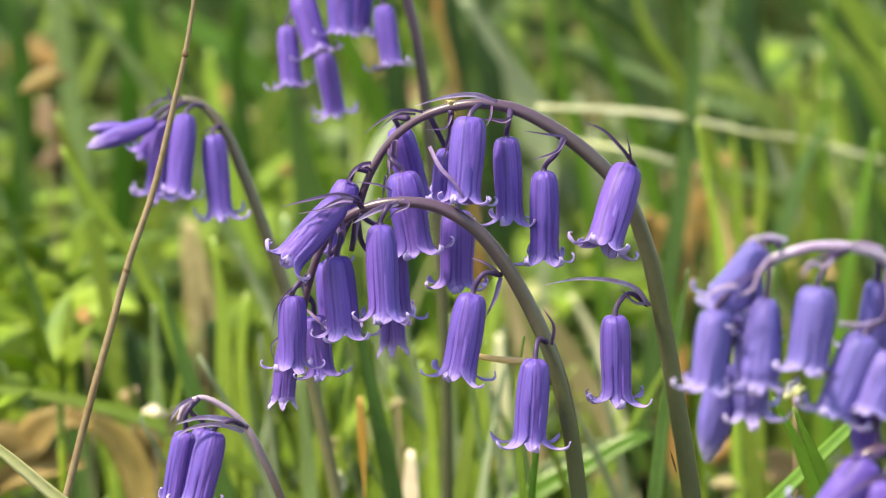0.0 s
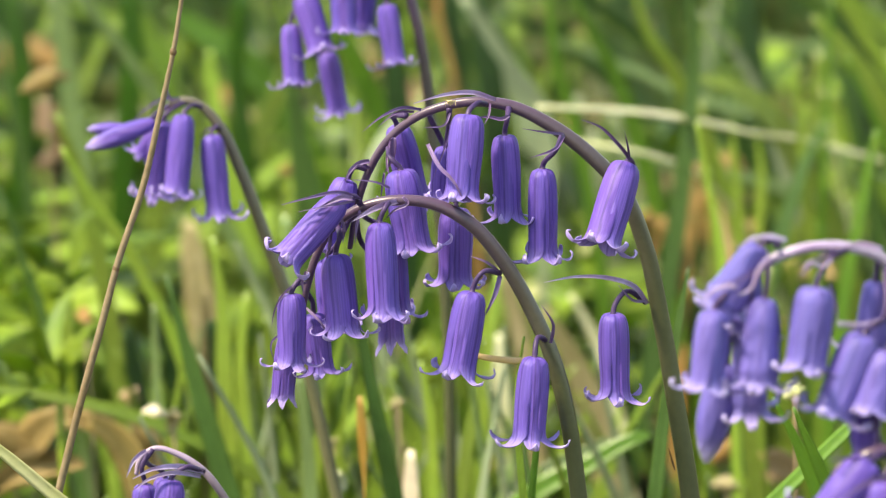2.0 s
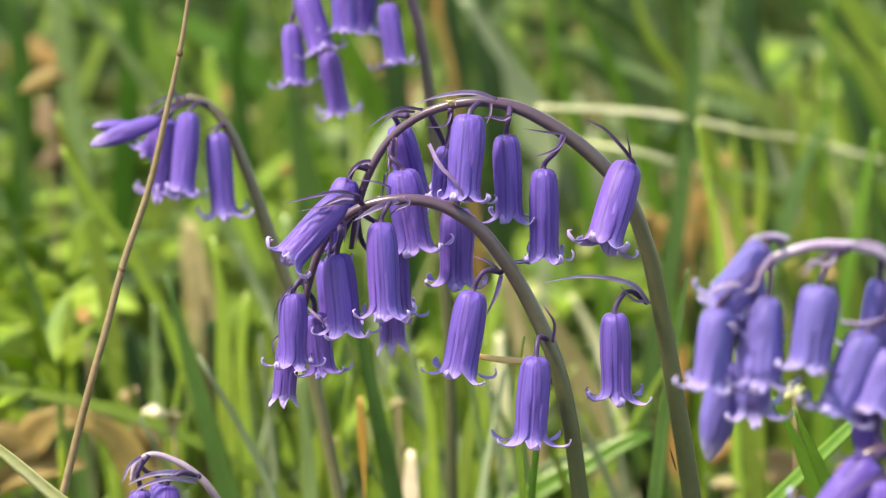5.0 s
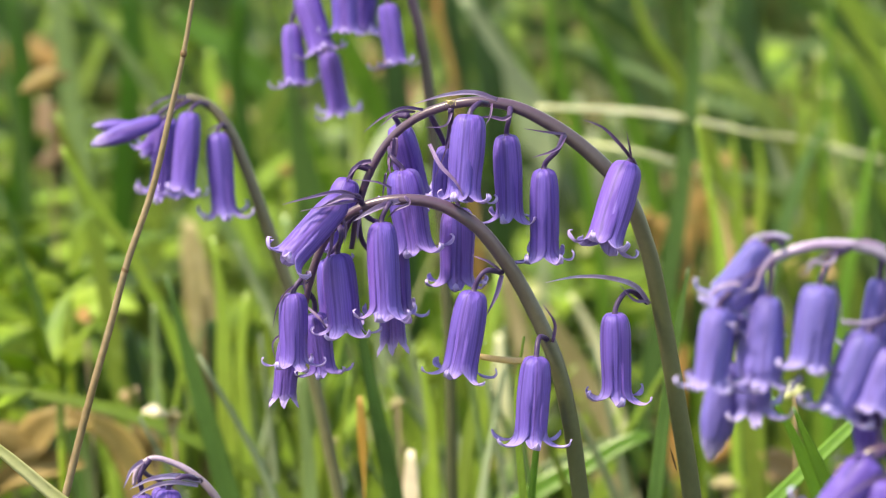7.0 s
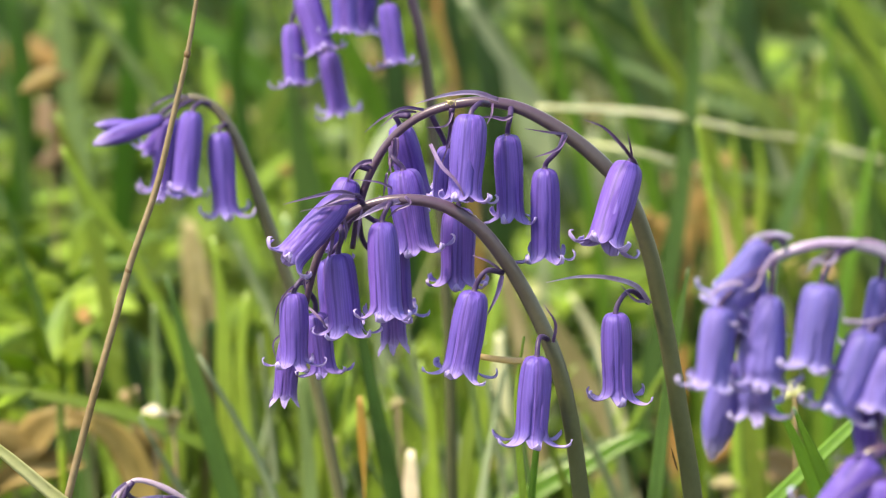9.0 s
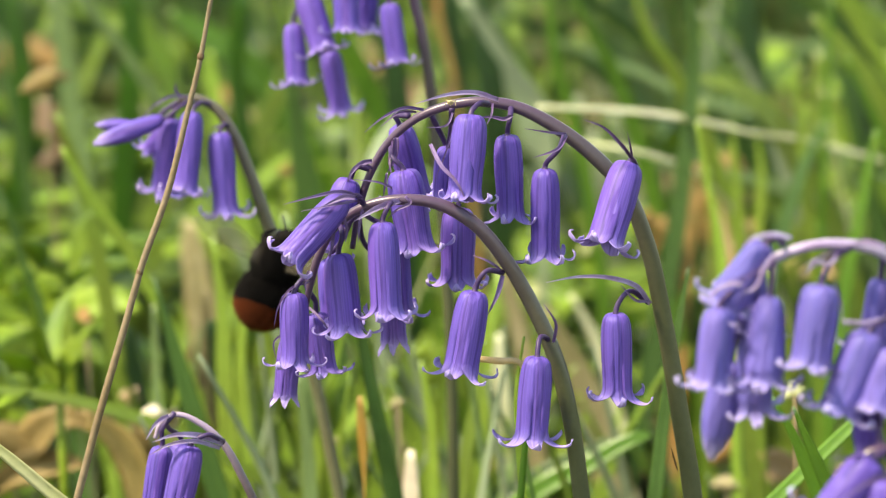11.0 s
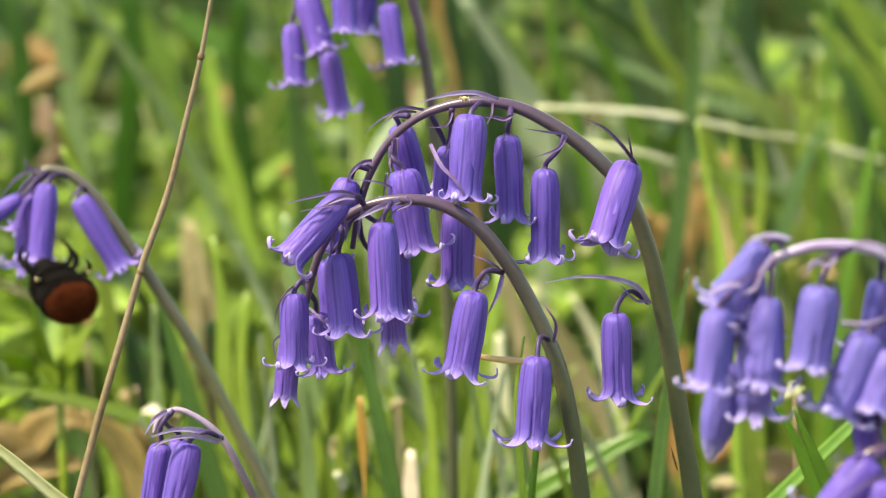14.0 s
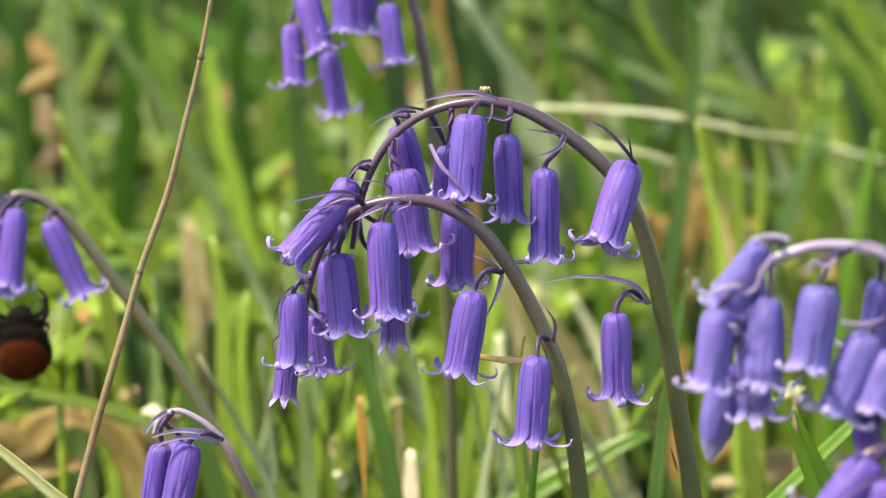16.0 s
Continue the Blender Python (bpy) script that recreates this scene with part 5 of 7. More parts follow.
# fresh blades that fill the lower view behind the bells
rnd = random.Random(31)
for k in range(130):
    y = rnd.uniform(0.22, 0.7)
    x = rnd.uniform(-0.1, 0.13) * (1 + 0.5 * y) if k % 2 else rnd.uniform(-0.085, 0.01)
    h, lean = 0.21 - 0.16 * y + rnd.uniform(-0.03, 0.025), rnd.uniform(-0.3, 0.3)
    leaf_thing([(x, y, 0.03), (x + lean * h * 0.3, y + 0.005, h * 0.5), (x + lean * h * 0.8, y - 0.005, h * 0.85), (x + lean * h * 1.2, y - 0.015, h)],
               (5, 6, 6, 5, 3.5, 0.6), (LEAF, PALE_LEAF, LEAF, LEAF, LEAF)[k % 5], "fresh green strap leaf among others", facing=(rnd.uniform(-1.2, 0.2), -1, rnd.uniform(0.1, 0.6)))

for k in range(70):
    y = rnd.uniform(0.5, 0.9)
    x = rnd.uniform(-0.1, 0.13) * (1 + 0.5 * y)
    h, lean = rnd.uniform(0.05, 0.12), rnd.uniform(-0.5, 0.5)
    leaf_thing([(x, y, -0.01), (x + lean * h * 0.3, y + 0.004, h * 0.5), (x + lean * h * 1.1, y - 0.01, h)], (5, 6.5, 6, 4, 0.6), (LEAF, PALE_LEAF)[k % 2], ("short fresh green grass blade", "short grey-green grass blade")[k % 2], "sedge_leaf", False, (rnd.uniform(-1.2, 0), -1, rnd.uniform(0.3, 0.9)), 0.18, "grass blades")
# fine grass stalks between them
for k in range(46):
    y = rnd.uniform(0.4, 1.3)
    x = rnd.uniform(-0.13, 0.15) * (1 + 0.5 * y)
    h, lean = 0.27 - 0.16 * y + rnd.uniform(-0.03, 0.03), rnd.uniform(-0.5, 0.5)
    bm = bmesh.new()
    tube(bm, [(0, 0, -0.01), (lean * h * 0.25, 0, h * 0.5), (lean * h * 0.8, -0.01, h)], (0.0009, 0.0008, 0.0003), 6, 5)
    ob = new("grass_straw", finish("grass_straw", bm, (PALE_LEAF, STRAW, LEAF, DRY)[k % 4]))
    ob.location = (x, y, 0)
    tagged(ob, ("thin grey-green grass stem", "thin bleached grass straw", "thin green grass stem", "thin dry brown grass stem")[k % 4] + " leaning", "grass", "grass stems")

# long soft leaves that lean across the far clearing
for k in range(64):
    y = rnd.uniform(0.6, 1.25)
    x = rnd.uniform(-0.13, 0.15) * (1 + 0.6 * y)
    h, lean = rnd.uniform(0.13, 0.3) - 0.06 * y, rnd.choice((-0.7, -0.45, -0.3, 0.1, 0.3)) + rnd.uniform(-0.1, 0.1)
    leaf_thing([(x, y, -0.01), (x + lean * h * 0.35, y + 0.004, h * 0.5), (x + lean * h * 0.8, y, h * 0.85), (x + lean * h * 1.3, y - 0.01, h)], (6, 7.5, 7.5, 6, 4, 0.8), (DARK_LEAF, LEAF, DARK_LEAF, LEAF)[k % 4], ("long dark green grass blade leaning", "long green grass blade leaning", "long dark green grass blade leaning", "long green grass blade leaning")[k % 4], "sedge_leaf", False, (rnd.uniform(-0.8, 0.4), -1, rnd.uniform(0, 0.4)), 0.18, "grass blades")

# fresh upright leaves beside the small bluebell
for k in range(34):
    y = rnd.uniform(0.19, 0.4)
    x = rnd.uniform(-0.085, -0.012)
    h, lean = rnd.uniform(0.15, 0.205) - 0.08 * (y - 0.2), rnd.uniform(-0.28, 0.12)
    leaf_thing([(x - lean * h, y, 0.02), (x - lean * h * 0.6, y + 0.004, h * 0.5), (x - lean * h * 0.2, y, h * 0.85), (x + lean * h * 0.1, y - 0.008, h)],
               (4.5, 6, 6, 5, 3.5, 0.6), (LEAF, LEAF, PALE_LEAF)[k % 3], "fresh green strap leaf beside the small bluebell", facing=(rnd.uniform(-1.4, -0.2), -1, rnd.uniform(0.1, 0.5)))

for k in range(40):
    y = rnd.uniform(0.17, 0.34)
    x = rnd.uniform(-0.066, 0.05)
    h, lean = rnd.uniform(0.16, 0.21) - 0.1 * (y - 0.17), rnd.uniform(-0.35, 0.2)
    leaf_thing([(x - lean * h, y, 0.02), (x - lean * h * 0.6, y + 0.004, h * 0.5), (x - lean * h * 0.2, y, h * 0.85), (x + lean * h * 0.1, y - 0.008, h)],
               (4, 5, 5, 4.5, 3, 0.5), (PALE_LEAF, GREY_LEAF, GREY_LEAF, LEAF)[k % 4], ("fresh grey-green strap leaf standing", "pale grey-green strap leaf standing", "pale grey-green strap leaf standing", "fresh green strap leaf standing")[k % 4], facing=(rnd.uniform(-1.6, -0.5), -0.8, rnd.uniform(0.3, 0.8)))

# the first leaf's near-white colour stands in for strong sunlight
leaf_thing([(-0.0078, 0.2, 0.1519), (-0.0074, 0.2, 0.1658), (-0.0076, 0.2, 0.1786)], (2.5, 3, 4, 5, 5, 4.2, 2), WHITE, "dry leaf coloured near white for the sun on it", facing=(-0.4, -1, 0.6), fold=0.08)
leaf_thing([(-0.0172, 0.13, 0.1839), (-0.0175, 0.13, 0.1967), (-0.0182, 0.13, 0.2093)], (0.3, 0.3, 0.3, 0.3, 0.3, 0.8, 2.0, 2.4, 1.2), AMBER, "narrow amber withered leaf tip", facing=(-0.3, -1, 0.4), fold=0.1)


# ---- ground ----
def ground():
    n = 110
    s = np.linspace(-1, 1, n)
    xs = np.sign(s) * (np.abs(s) * 2.2 + np.abs(s) ** 9 * 900)
    ys = 1.0 + np.sign(s) * (np.abs(s) * 2.6 + np.abs(s) ** 9 * 900)
    verts, faces = [], []
    for j in range(n):
        for i in range(n):
            x, y = xs[i], ys[j]
            z = 0.012 * noise.noise((x * 4, y * 4, 0)) + 0.006 * noise.noise((x * 13, y * 13, 3)) - 0.006
            verts.append((x, y, z))
    for j in range(n - 1):
        for i in range(n - 1):
            a = j * n + i
            faces.append((a, a + 1, a + n + 1, a + n))
    mesh = bpy.data.meshes.new("ground")
    mesh.from_pydata(verts, [], faces)
    mesh.polygons.foreach_set("use_smooth", [True] * len(mesh.polygons))
    mesh.materials.append(SOIL)
    tagged(new("ground", mesh), "dark woodland soil with moss between plants", "ground", "", "structure")


ground()


def oval_leaf(bm, root, out, length, wide, droop, material_fold=0.2):
    """A pointed oval herb leaf from root, growing along out."""
    out = Vector(out).normalized()
    line = [Vector(root) + out * length * k + Vector((0, 0, -droop * length * k * k)) for k in (0, 0.12, 0.4, 0.7, 1)]
    blade(bm, line, [wide * k for k in (0.08, 0.1, 0.55, 0.95, 1, 0.85, 0.55, 0.25, 0.02)], (out.x * 0.3, out.y * 0.3, -1), -material_fold, 0.0004, 3)


def clump(seed, count, tall, wide, material, label):
    rnd = random.Random(seed)
    ob = thing("leaf_clump", (0, 0, 0), label, "plant", "clumps of strap leaves")
    for k in range(count):
        a, lean = rnd.uniform(0, 6.28), rnd.uniform(0.1, 0.55)
        h = tall * rnd.uniform(0.6, 1.1)
        dx, dy = math.cos(a), math.sin(a)
        r = 0.012
        pts = [(dx * r, dy * r, -0.012), (dx * (r + lean * h * 0.3), dy * (r + lean * h * 0.3), h * 0.45),
               (dx * (r + lean * h * 0.75), dy * (r + lean * h * 0.75), h * 0.8), (dx * (r + lean * h * 1.3), dy * (r + lean * h * 1.3), h * rnd.uniform(0.75, 1.05))]
        bm = bmesh.new()
        blade(bm, pts, [wide * q / 1000 for q in (0.7, 0.9, 1, 1, 0.85, 0.6, 0.1)], (-dx, -dy, 0.3), 0.16, 0.0005, 5)
        part("leaf", bm, material, ob)
    return ob


def herb(seed, low=0.07, high=0.13, big=1.0):
    rnd = random.Random(seed)
    ob = thing("woodland_herb", (0, 0, 0), "leafy yellow-green woodland herb", "plant", "leafy herbs")
    h = rnd.uniform(low, high)
    bm = bmesh.new()
    tube(bm, [(0, 0, -0.012), (0.004, 0.002, h * 0.5), (0.002, 0.006, h)], (0.0014, 0.0012, 0.0008), 7, 4)
    part("stem", bm, HERB, ob)
    for k in range(9):
        a = k * 2.2 + rnd.uniform(-0.4, 0.4)
        z = h * (0.4 + 0.6 * min(1, k / 6))
        bm = bmesh.new()
        oval_leaf(bm, (0.002, 0.003, z), (math.cos(a), math.sin(a), rnd.uniform(0.1, 0.8)), big * rnd.uniform(0.03, 0.055), big * rnd.uniform(0.014, 0.022), rnd.uniform(0.1, 0.5))
        part("leaf", bm, HERB, ob)
    return ob


def fan_herb(seed, place):
    """A herb whose broad leaves spread like a fan from the top of one stem."""
    rnd = random.Random(seed)
    x, y, h = place
    ob = thing("woodland_herb", (x, y, 0), "woodland herb with a fan of broad lime-green leaves", "plant", "leafy herbs")
    part("stem", tube(bmesh.new(), [(0, 0, -0.012), (0.002, 0.003, h * 0.5), (0, 0, h)], (0.0014, 0.0012, 0.001), 7, 4), HERB, ob)
    for k in range(7):
        a = math.radians(-35 + 250 * (k + rnd.uniform(-0.45, 0.45)) / 6)
        d = Vector((math.cos(a), rnd.uniform(-0.5, 0.1), 0.75 * math.sin(a) + 0.1))
        size, wide = rnd.uniform(0.016, 0.03), rnd.uniform(0.007, 0.012)
        root = Vector((0, -0.002 * (k % 3), h))
        bm = blade(bmesh.new(), [root, root + d * size * 0.35, root + d * size * 0.7 + Vector((0, -0.002, 0.001)), root + d * size + Vector((0, -0.005, -0.003))],
                   [wide * q for q in (0.2, 0.6, 0.9, 1, 0.8, 0.5, 0.04)], (rnd.uniform(-0.6, 0.1), -0.8, rnd.uniform(0.5, 1.1)), rnd.uniform(0.05, 0.2), 0.0004, 4)
        part("leaf", bm, HERB, ob)


def lush_herb(crown, leaves):
    """A herb with broad leaves that rise from its crown; each leaf by its middle, shoulder and tip, and its width in millimetres."""
    base = Vector((crown[0], crown[1] + 0.004, 0))
    ob = thing("woodland_herb", base, "woodland herb with broad lime-green leaves", "plant", "leafy herbs")
    top = Vector(crown) - base
    part("stem", tube(bmesh.new(), [(0, 0, -0.012), top * 0.5 + Vector((0.002, 0, 0)), top], (0.0016, 0.0013, 0.001), 7, 4), HERB, ob)
    for k, (low, mid, tip, wide) in enumerate(leaves):
        bm = blade(bmesh.new(), [top, *local((low, mid, tip), base)], [wide / 1000 * q for q in (0.15, 0.35, 0.75, 1, 1.05, 0.9, 0.6, 0.3, 0.04)], (-0.7 + 0.2 * (k % 3), -0.8, 0.8), 0.14, 0.0004, 4)
        part("leaf", bm, HERB, ob)


def scatter():
    rnd = random.Random(11)
    kinds = [clump(1, 7, 0.17, 7, LEAF, "clump of green strap leaves"), clump(2, 6, 0.21, 6, DARK_LEAF, "tall clump of dark green strap leaves"),
             clump(3, 8, 0.13, 6, DARK_LEAF, "low clump of dark green leaves"), clump(4, 9, 0.2, 3.5, LEAF, "tuft of narrow grass blades"),
             clump(5, 6, 0.16, 8, PALE_LEAF, "clump of grey-green strap leaves")]
    herbs = [herb(20 + k) for k in range(4)]
    for k in range(240):
        y = rnd.uniform(0.6, 2.6)
        half = 0.16 + 0.11 * (y + 0.77)
        x = rnd.uniform(-half, half)
        if k >= 185:
            a, r = rnd.uniform(0, 6.28), rnd.uniform(0.9, 2.2)
            x, y = r * math.cos(a), 0.6 + r * math.sin(a)
        m = pose(x, y, 0, 0, 0, rnd.uniform(0, 360))
        # farther off mostly the dark kind: shade there is put into leaf colour
        src = kinds[k % 5] if k < 5 or y < 1.1 or rnd.random() < 0.12 else kinds[2]
        if k < 5:
            src.matrix_basis = m
        else:
            copy_thing(src, m)
    for k in range(44):
        y = rnd.uniform(0.6, 0.95) if k < 34 else rnd.uniform(1.2, 2.4)
        half = 0.1 + 0.11 * (y + 0.77)
        x = -half * rnd.uniform(0.15, 1.1) if rnd.random() < 0.75 else half * rnd.uniform(-0.2, 1.1)
        m = pose(x, y, 0, rnd.uniform(-8, 8), rnd.uniform(-8, 8), rnd.uniform(0, 360))
        if k < 4:
            herbs[k].matrix_basis = m
        else:
            copy_thing(herbs[k % 4], m)
    # taller herbs at the edge of the clearing
    for k, (x, y) in enumerate(((-0.125, 0.5), (-0.105, 0.62), (-0.14, 0.68), (-0.085, 0.56), (-0.15, 0.8), (-0.1, 0.85), (-0.155, 0.58), (0.115, 0.8), (0.15, 0.95), (-0.06, 0.75))):
        herb(40 + k, 0.11, 0.155, 1.25).matrix_basis = pose(x, y, 0, rnd.uniform(-6, 6), rnd.uniform(-6, 6), rnd.uniform(0, 360))
    # lush herbs beside the small bluebell
    for k, (x, y, h) in enumerate(((-0.1278, 0.45, 0.1608), (-0.1061, 0.45, 0.1574), (-0.1282, 0.42, 0.1541))):
        herb(60 + k, h, h + 0.004, 1.2).matrix_basis = pose(x, y, 0, 0, 0, rnd.uniform(0, 360))
    for k, (x, y, h) in enumerate(((0.0431, 0.62, 0.115), (0.0558, 0.6, 0.1099), (0.0699, 0.66, 0.1098), (0.0556, 0.7, 0.1132), (0.0275, 0.6, 0.1119), (0.072, 0.75, 0.1087))):
        herb(70 + k, h, h + 0.004, 1.2).matrix_basis = pose(x, y, 0, 0, 0, rnd.uniform(0, 360))
    for k, place in enumerate(((-0.1147, 0.4, 0.1654), (-0.1300, 0.42, 0.1600))):
        fan_herb(80 + k, place)
    lush_herb((-0.0944, 0.24, 0.1821), (
        ((-0.0962, 0.24, 0.1908), (-0.0980, 0.23, 0.2009), (-0.0993, 0.22, 0.2109), 7.5), ((-0.1006, 0.24, 0.1867), (-0.1044, 0.23, 0.1932), (-0.1087, 0.22, 0.1983), 6.5), ((-0.0922, 0.24, 0.1908), (-0.0893, 0.24, 0.1951), (-0.0826, 0.23, 0.2050), 6),
        ((-0.0964, 0.25, 0.1912), (-0.0949, 0.26, 0.2005), (-0.0873, 0.26, 0.2088), 5.5), ((-0.0984, 0.23, 0.1860), (-0.1028, 0.22, 0.1871), (-0.1087, 0.21, 0.1854), 7)))
    lush_herb((-0.1001, 0.33, 0.1908), (
        ((-0.1038, 0.33, 0.1954), (-0.1079, 0.32, 0.2021), (-0.1127, 0.31, 0.2073), 7), ((-0.0969, 0.33, 0.1985), (-0.0953, 0.33, 0.2061), (-0.0884, 0.32, 0.2143), 6), ((-0.1037, 0.32, 0.1930), (-0.1086, 0.31, 0.1952), (-0.1134, 0.3, 0.2004), 6)))
    # fallen leaves
    meshes = []
    for k in range(5):
        bm = bmesh.new()
        oval_leaf(bm, (-0.02, 0, 0), (1, 0.1, 0.15), rnd.uniform(0.03, 0.05), rnd.uniform(0.018, 0.03), 0.25, 0.25)
        meshes.append(finish("fallen_leaf", bm, LITTER if k else STRAW))
    for k in range(150):
        y = rnd.uniform(0.75, 2.4)
        half = 0.08 + 0.11 * (y + 0.77)
        ob = new("fallen_leaf", meshes[k % 5])
        ob.matrix_basis = pose(rnd.uniform(-half, half), y, 0.006, rnd.uniform(-25, 25), rnd.uniform(-25, 25), rnd.uniform(0, 360))
        tagged(ob, "bleached fallen leaf on the soil" if k % 5 == 0 else "brown fallen leaf on the soil", "leaf", "fallen leaves")


scatter()


def low_cover(name, count, size, height, material, label, seed):
    """A carpet of small folded leaves, too many to count."""
    rng = np.random.default_rng(seed)
    far = np.where(rng.uniform(0, 1, count) < 0.75, 1.0, 4.0)
    x, y = rng.standard_normal(count) * 0.5 * far, 1.1 + rng.standard_normal(count) * 0.75 * far
    n = len(x)
    a, tilt, s = rng.uniform(0, 2 * np.pi, n), rng.uniform(-0.2, 0.9, n), size * rng.uniform(0.5, 1.3, n)
    z = rng.uniform(0, height, n)
    d = np.stack([np.cos(a) * np.cos(tilt), np.sin(a) * np.cos(tilt), np.sin(tilt)], 1)
    w = np.stack([-np.sin(a), np.cos(a), np.zeros(n)], 1) * 0.28
    up = np.cross(d, w) * 0.4
    root = np.stack([x, y, z], 1)
    s = s[:, None]
    v = np.stack([root, root + s * (0.35 * d + w + up), root + s * 0.4 * d, root + s * (0.35 * d - w + up), root + s * (0.7 * d + 0.8 * w + up), root + s * 0.75 * d, root + s * (0.7 * d - 0.8 * w + up), root + s * d], 1).reshape(-1, 3)
    f = []
    for i in range(n):
        b = 8 * i
        f += [(b, b + 2, b + 1), (b, b + 3, b + 2), (b + 1, b + 2, b + 5, b + 4), (b + 2, b + 3, b + 6, b + 5), (b + 4, b + 5, b + 7), (b + 5, b + 6, b + 7)]
    mesh = bpy.data.meshes.new(name)
    mesh.from_pydata(v.tolist(), [], f)
    mesh.polygons.foreach_set("use_smooth", [True] * len(mesh.polygons))
    mesh.materials.append(material)
    tagged(new(name, mesh), label, "plants", "", "stuff")


# cover and moss are coloured darker to imitate shade on the far ground
low_cover("ground_cover", 24000, 0.036, 0.04, COVER, "carpet of small green herb leaves", 3)
low_cover("moss_cover", 14000, 0.02, 0.02, DARK_LEAF, "dark low moss and seedlings", 4)
low_cover("leaf_litter", 9000, 0.04, 0.025, LITTER, "scattered brown leaf litter", 5)


def withered(place, wide, long, material, label, seed):
    """A dead leaf still held up on its own thin stalk."""
    rnd = random.Random(seed)
    p = Vector(place)
    ob = thing("withered_leaf", (p.x, p.y + 0.01, 0), label, "leaf", "withered leaves")
    tube_bm = tube(bmesh.new(), [(0, 0, -0.012), (0.003, 0, p.z * 0.5), (0, -0.008, p.z)], (0.0006, 0.0005, 0.0004), 6, 4)
    part("stalk", tube_bm, DRY, ob)
    size, across = max(wide, long), min(wide, long)
    a = rnd.uniform(-0.5, 0.5) + (1.57 if long > wide else 3.14 * rnd.randrange(2))
    d, bow = Vector((math.cos(a), rnd.uniform(-0.4, 0.4), math.sin(a))) * size * 0.55, rnd.uniform(0.1, 0.25) * size
    c = Vector((0, -0.008, p.z))
    bm = bmesh.new()
    blade(bm, [c - d + Vector((0, 0, -bow)), c - d * 0.4, c + d * 0.3 + Vector((0, -0.002, bow * 0.5)), c + d + Vector((0, 0, -bow))],
          [across * q * rnd.uniform(0.75, 1.2) for q in (0.15, 0.45, 0.7, 0.9, 1, 0.95, 0.8, 0.5, 0.3, 0.04)], (rnd.uniform(-0.5, 0.5), -1, rnd.uniform(0.2, 0.9)), rnd.choice((-0.35, 0.3, 0.4)), 0.0004, 5)
    part("blade", bm, material, ob)


withered((-0.1634, 0.9, 0.1588), 0.012, 0.014, ORANGE, "curled orange-brown dead leaf", 0)
withered((-0.1742, 0.9, 0.1526), 0.012, 0.012, ORANGE, "curled orange-brown dead leaf", 1)
withered((-0.1696, 0.95, 0.109), 0.016, 0.014, JOINT, "dark rotting brown leaf on a stalk", 2)
withered((-0.077, 0.52, 0.1234), 0.012, 0.02, JOINT, "dark rotting brown leaf on a stalk", 3)
withered((-0.1493, 0.8, 0.1439), 0.009, 0.02, LITTER, "dark brown dead leaf on a stalk", 4)
withered((-0.1562, 0.8, 0.1741), 0.03, 0.014, ORANGE, "curled orange dead leaf on a stalk", 5)
withered((-0.1136, 0.42, 0.2304), 0.0141, 0.0086, GOLD, "curled orange dead leaf on a stalk", 6)
withered((-0.1487, 0.75, 0.1562), 0.022, 0.018, JOINT, "dark rotting brown leaf on a stalk", 7)
withered((-0.1354, 0.7, 0.1517), 0.018, 0.014, JOINT, "dark rotting brown leaf on a stalk", 8)
withered((-0.1185, 0.55, 0.1310), 0.03, 0.022, JOINT, "dark rotting brown leaf on a stalk", 9)
withered((-0.0493, 0.6, 0.1694), 0.01, 0.005, ORANGE, "curled orange dead leaf on a stalk", 10)
withered((-0.036, 0.75, 0.1436), 0.018, 0.04, PALE_LEAF, "bleached beige dead leaf on a stalk", 11)
withered((0.0875, 0.6, 0.157), 0.006, 0.02, ORANGE, "orange-brown dead leaf standing", 12)
withered((0.0653, 0.5, 0.1701), 0.01, 0.014, ORANGE, "orange-brown dead leaf on a stalk", 13)
withered((-0.0912, 1, 0.1192), 0.014, 0.012, ORANGE, "pale yellow dead leaf", 14)
withered((0.0765, 0.12, 0.2127), 0.005, 0.005, STRAW, "pale yellow dead leaf scrap", 15)
withered((0.0648, 1.1, 0.1361), 0.012, 0.01, JOINT, "brown dead leaf on a stalk", 16)
withered((-0.1189, 0.6, 0.1192), 0.009, 0.006, ORANGE, "pale pinkish dead leaf", 17)
withered((-0.1208, 0.62, 0.1287), 0.006, 0.006, STRAW, "pale bleached leaf scrap", 18)
# white base colour puts the sunlight into this scrap
withered((-0.0702, 0.22, 0.1821), 0.0075, 0.0048, WHITE, "white sunlit leaf scrap", 19)
withered((-0.0646, 0.21, 0.1835), 0.0035, 0.0055, BEIGE, "pinkish pale leaf scrap", 59)
withered((-0.0818, 0.3, 0.1669), 0.0055, 0.0055, LITTER, "brown dead flower head on a stalk", 60)
withered((-0.0774, 0.26, 0.1632), 0.0069, 0.0158, GOLD, "broad tan dead leaf", 20)
withered((-0.1087, 0.26, 0.1640), 0.0240, 0.0110, GOLD, "broad brown dead leaf", 21)
withered((-0.0980, 0.26, 0.1669), 0.0242, 0.0101, GOLD, "broad golden-brown dead leaf", 22)
withered((-0.1032, 0.26, 0.1567), 0.0265, 0.0102, GOLD, "broad tan dead leaf", 23)
withered((-0.0886, 0.26, 0.1706), 0.0122, 0.0051, GOLD, "broad tan dead leaf", 24)
withered((0.1039, 0.5, 0.0911), 0.012, 0.01, LITTER, "red-brown dead leaf on a stalk", 25)
withered((0.0178, 0.5, 0.092), 0.008, 0.014, ORANGE, "pinkish brown dead leaf", 26)
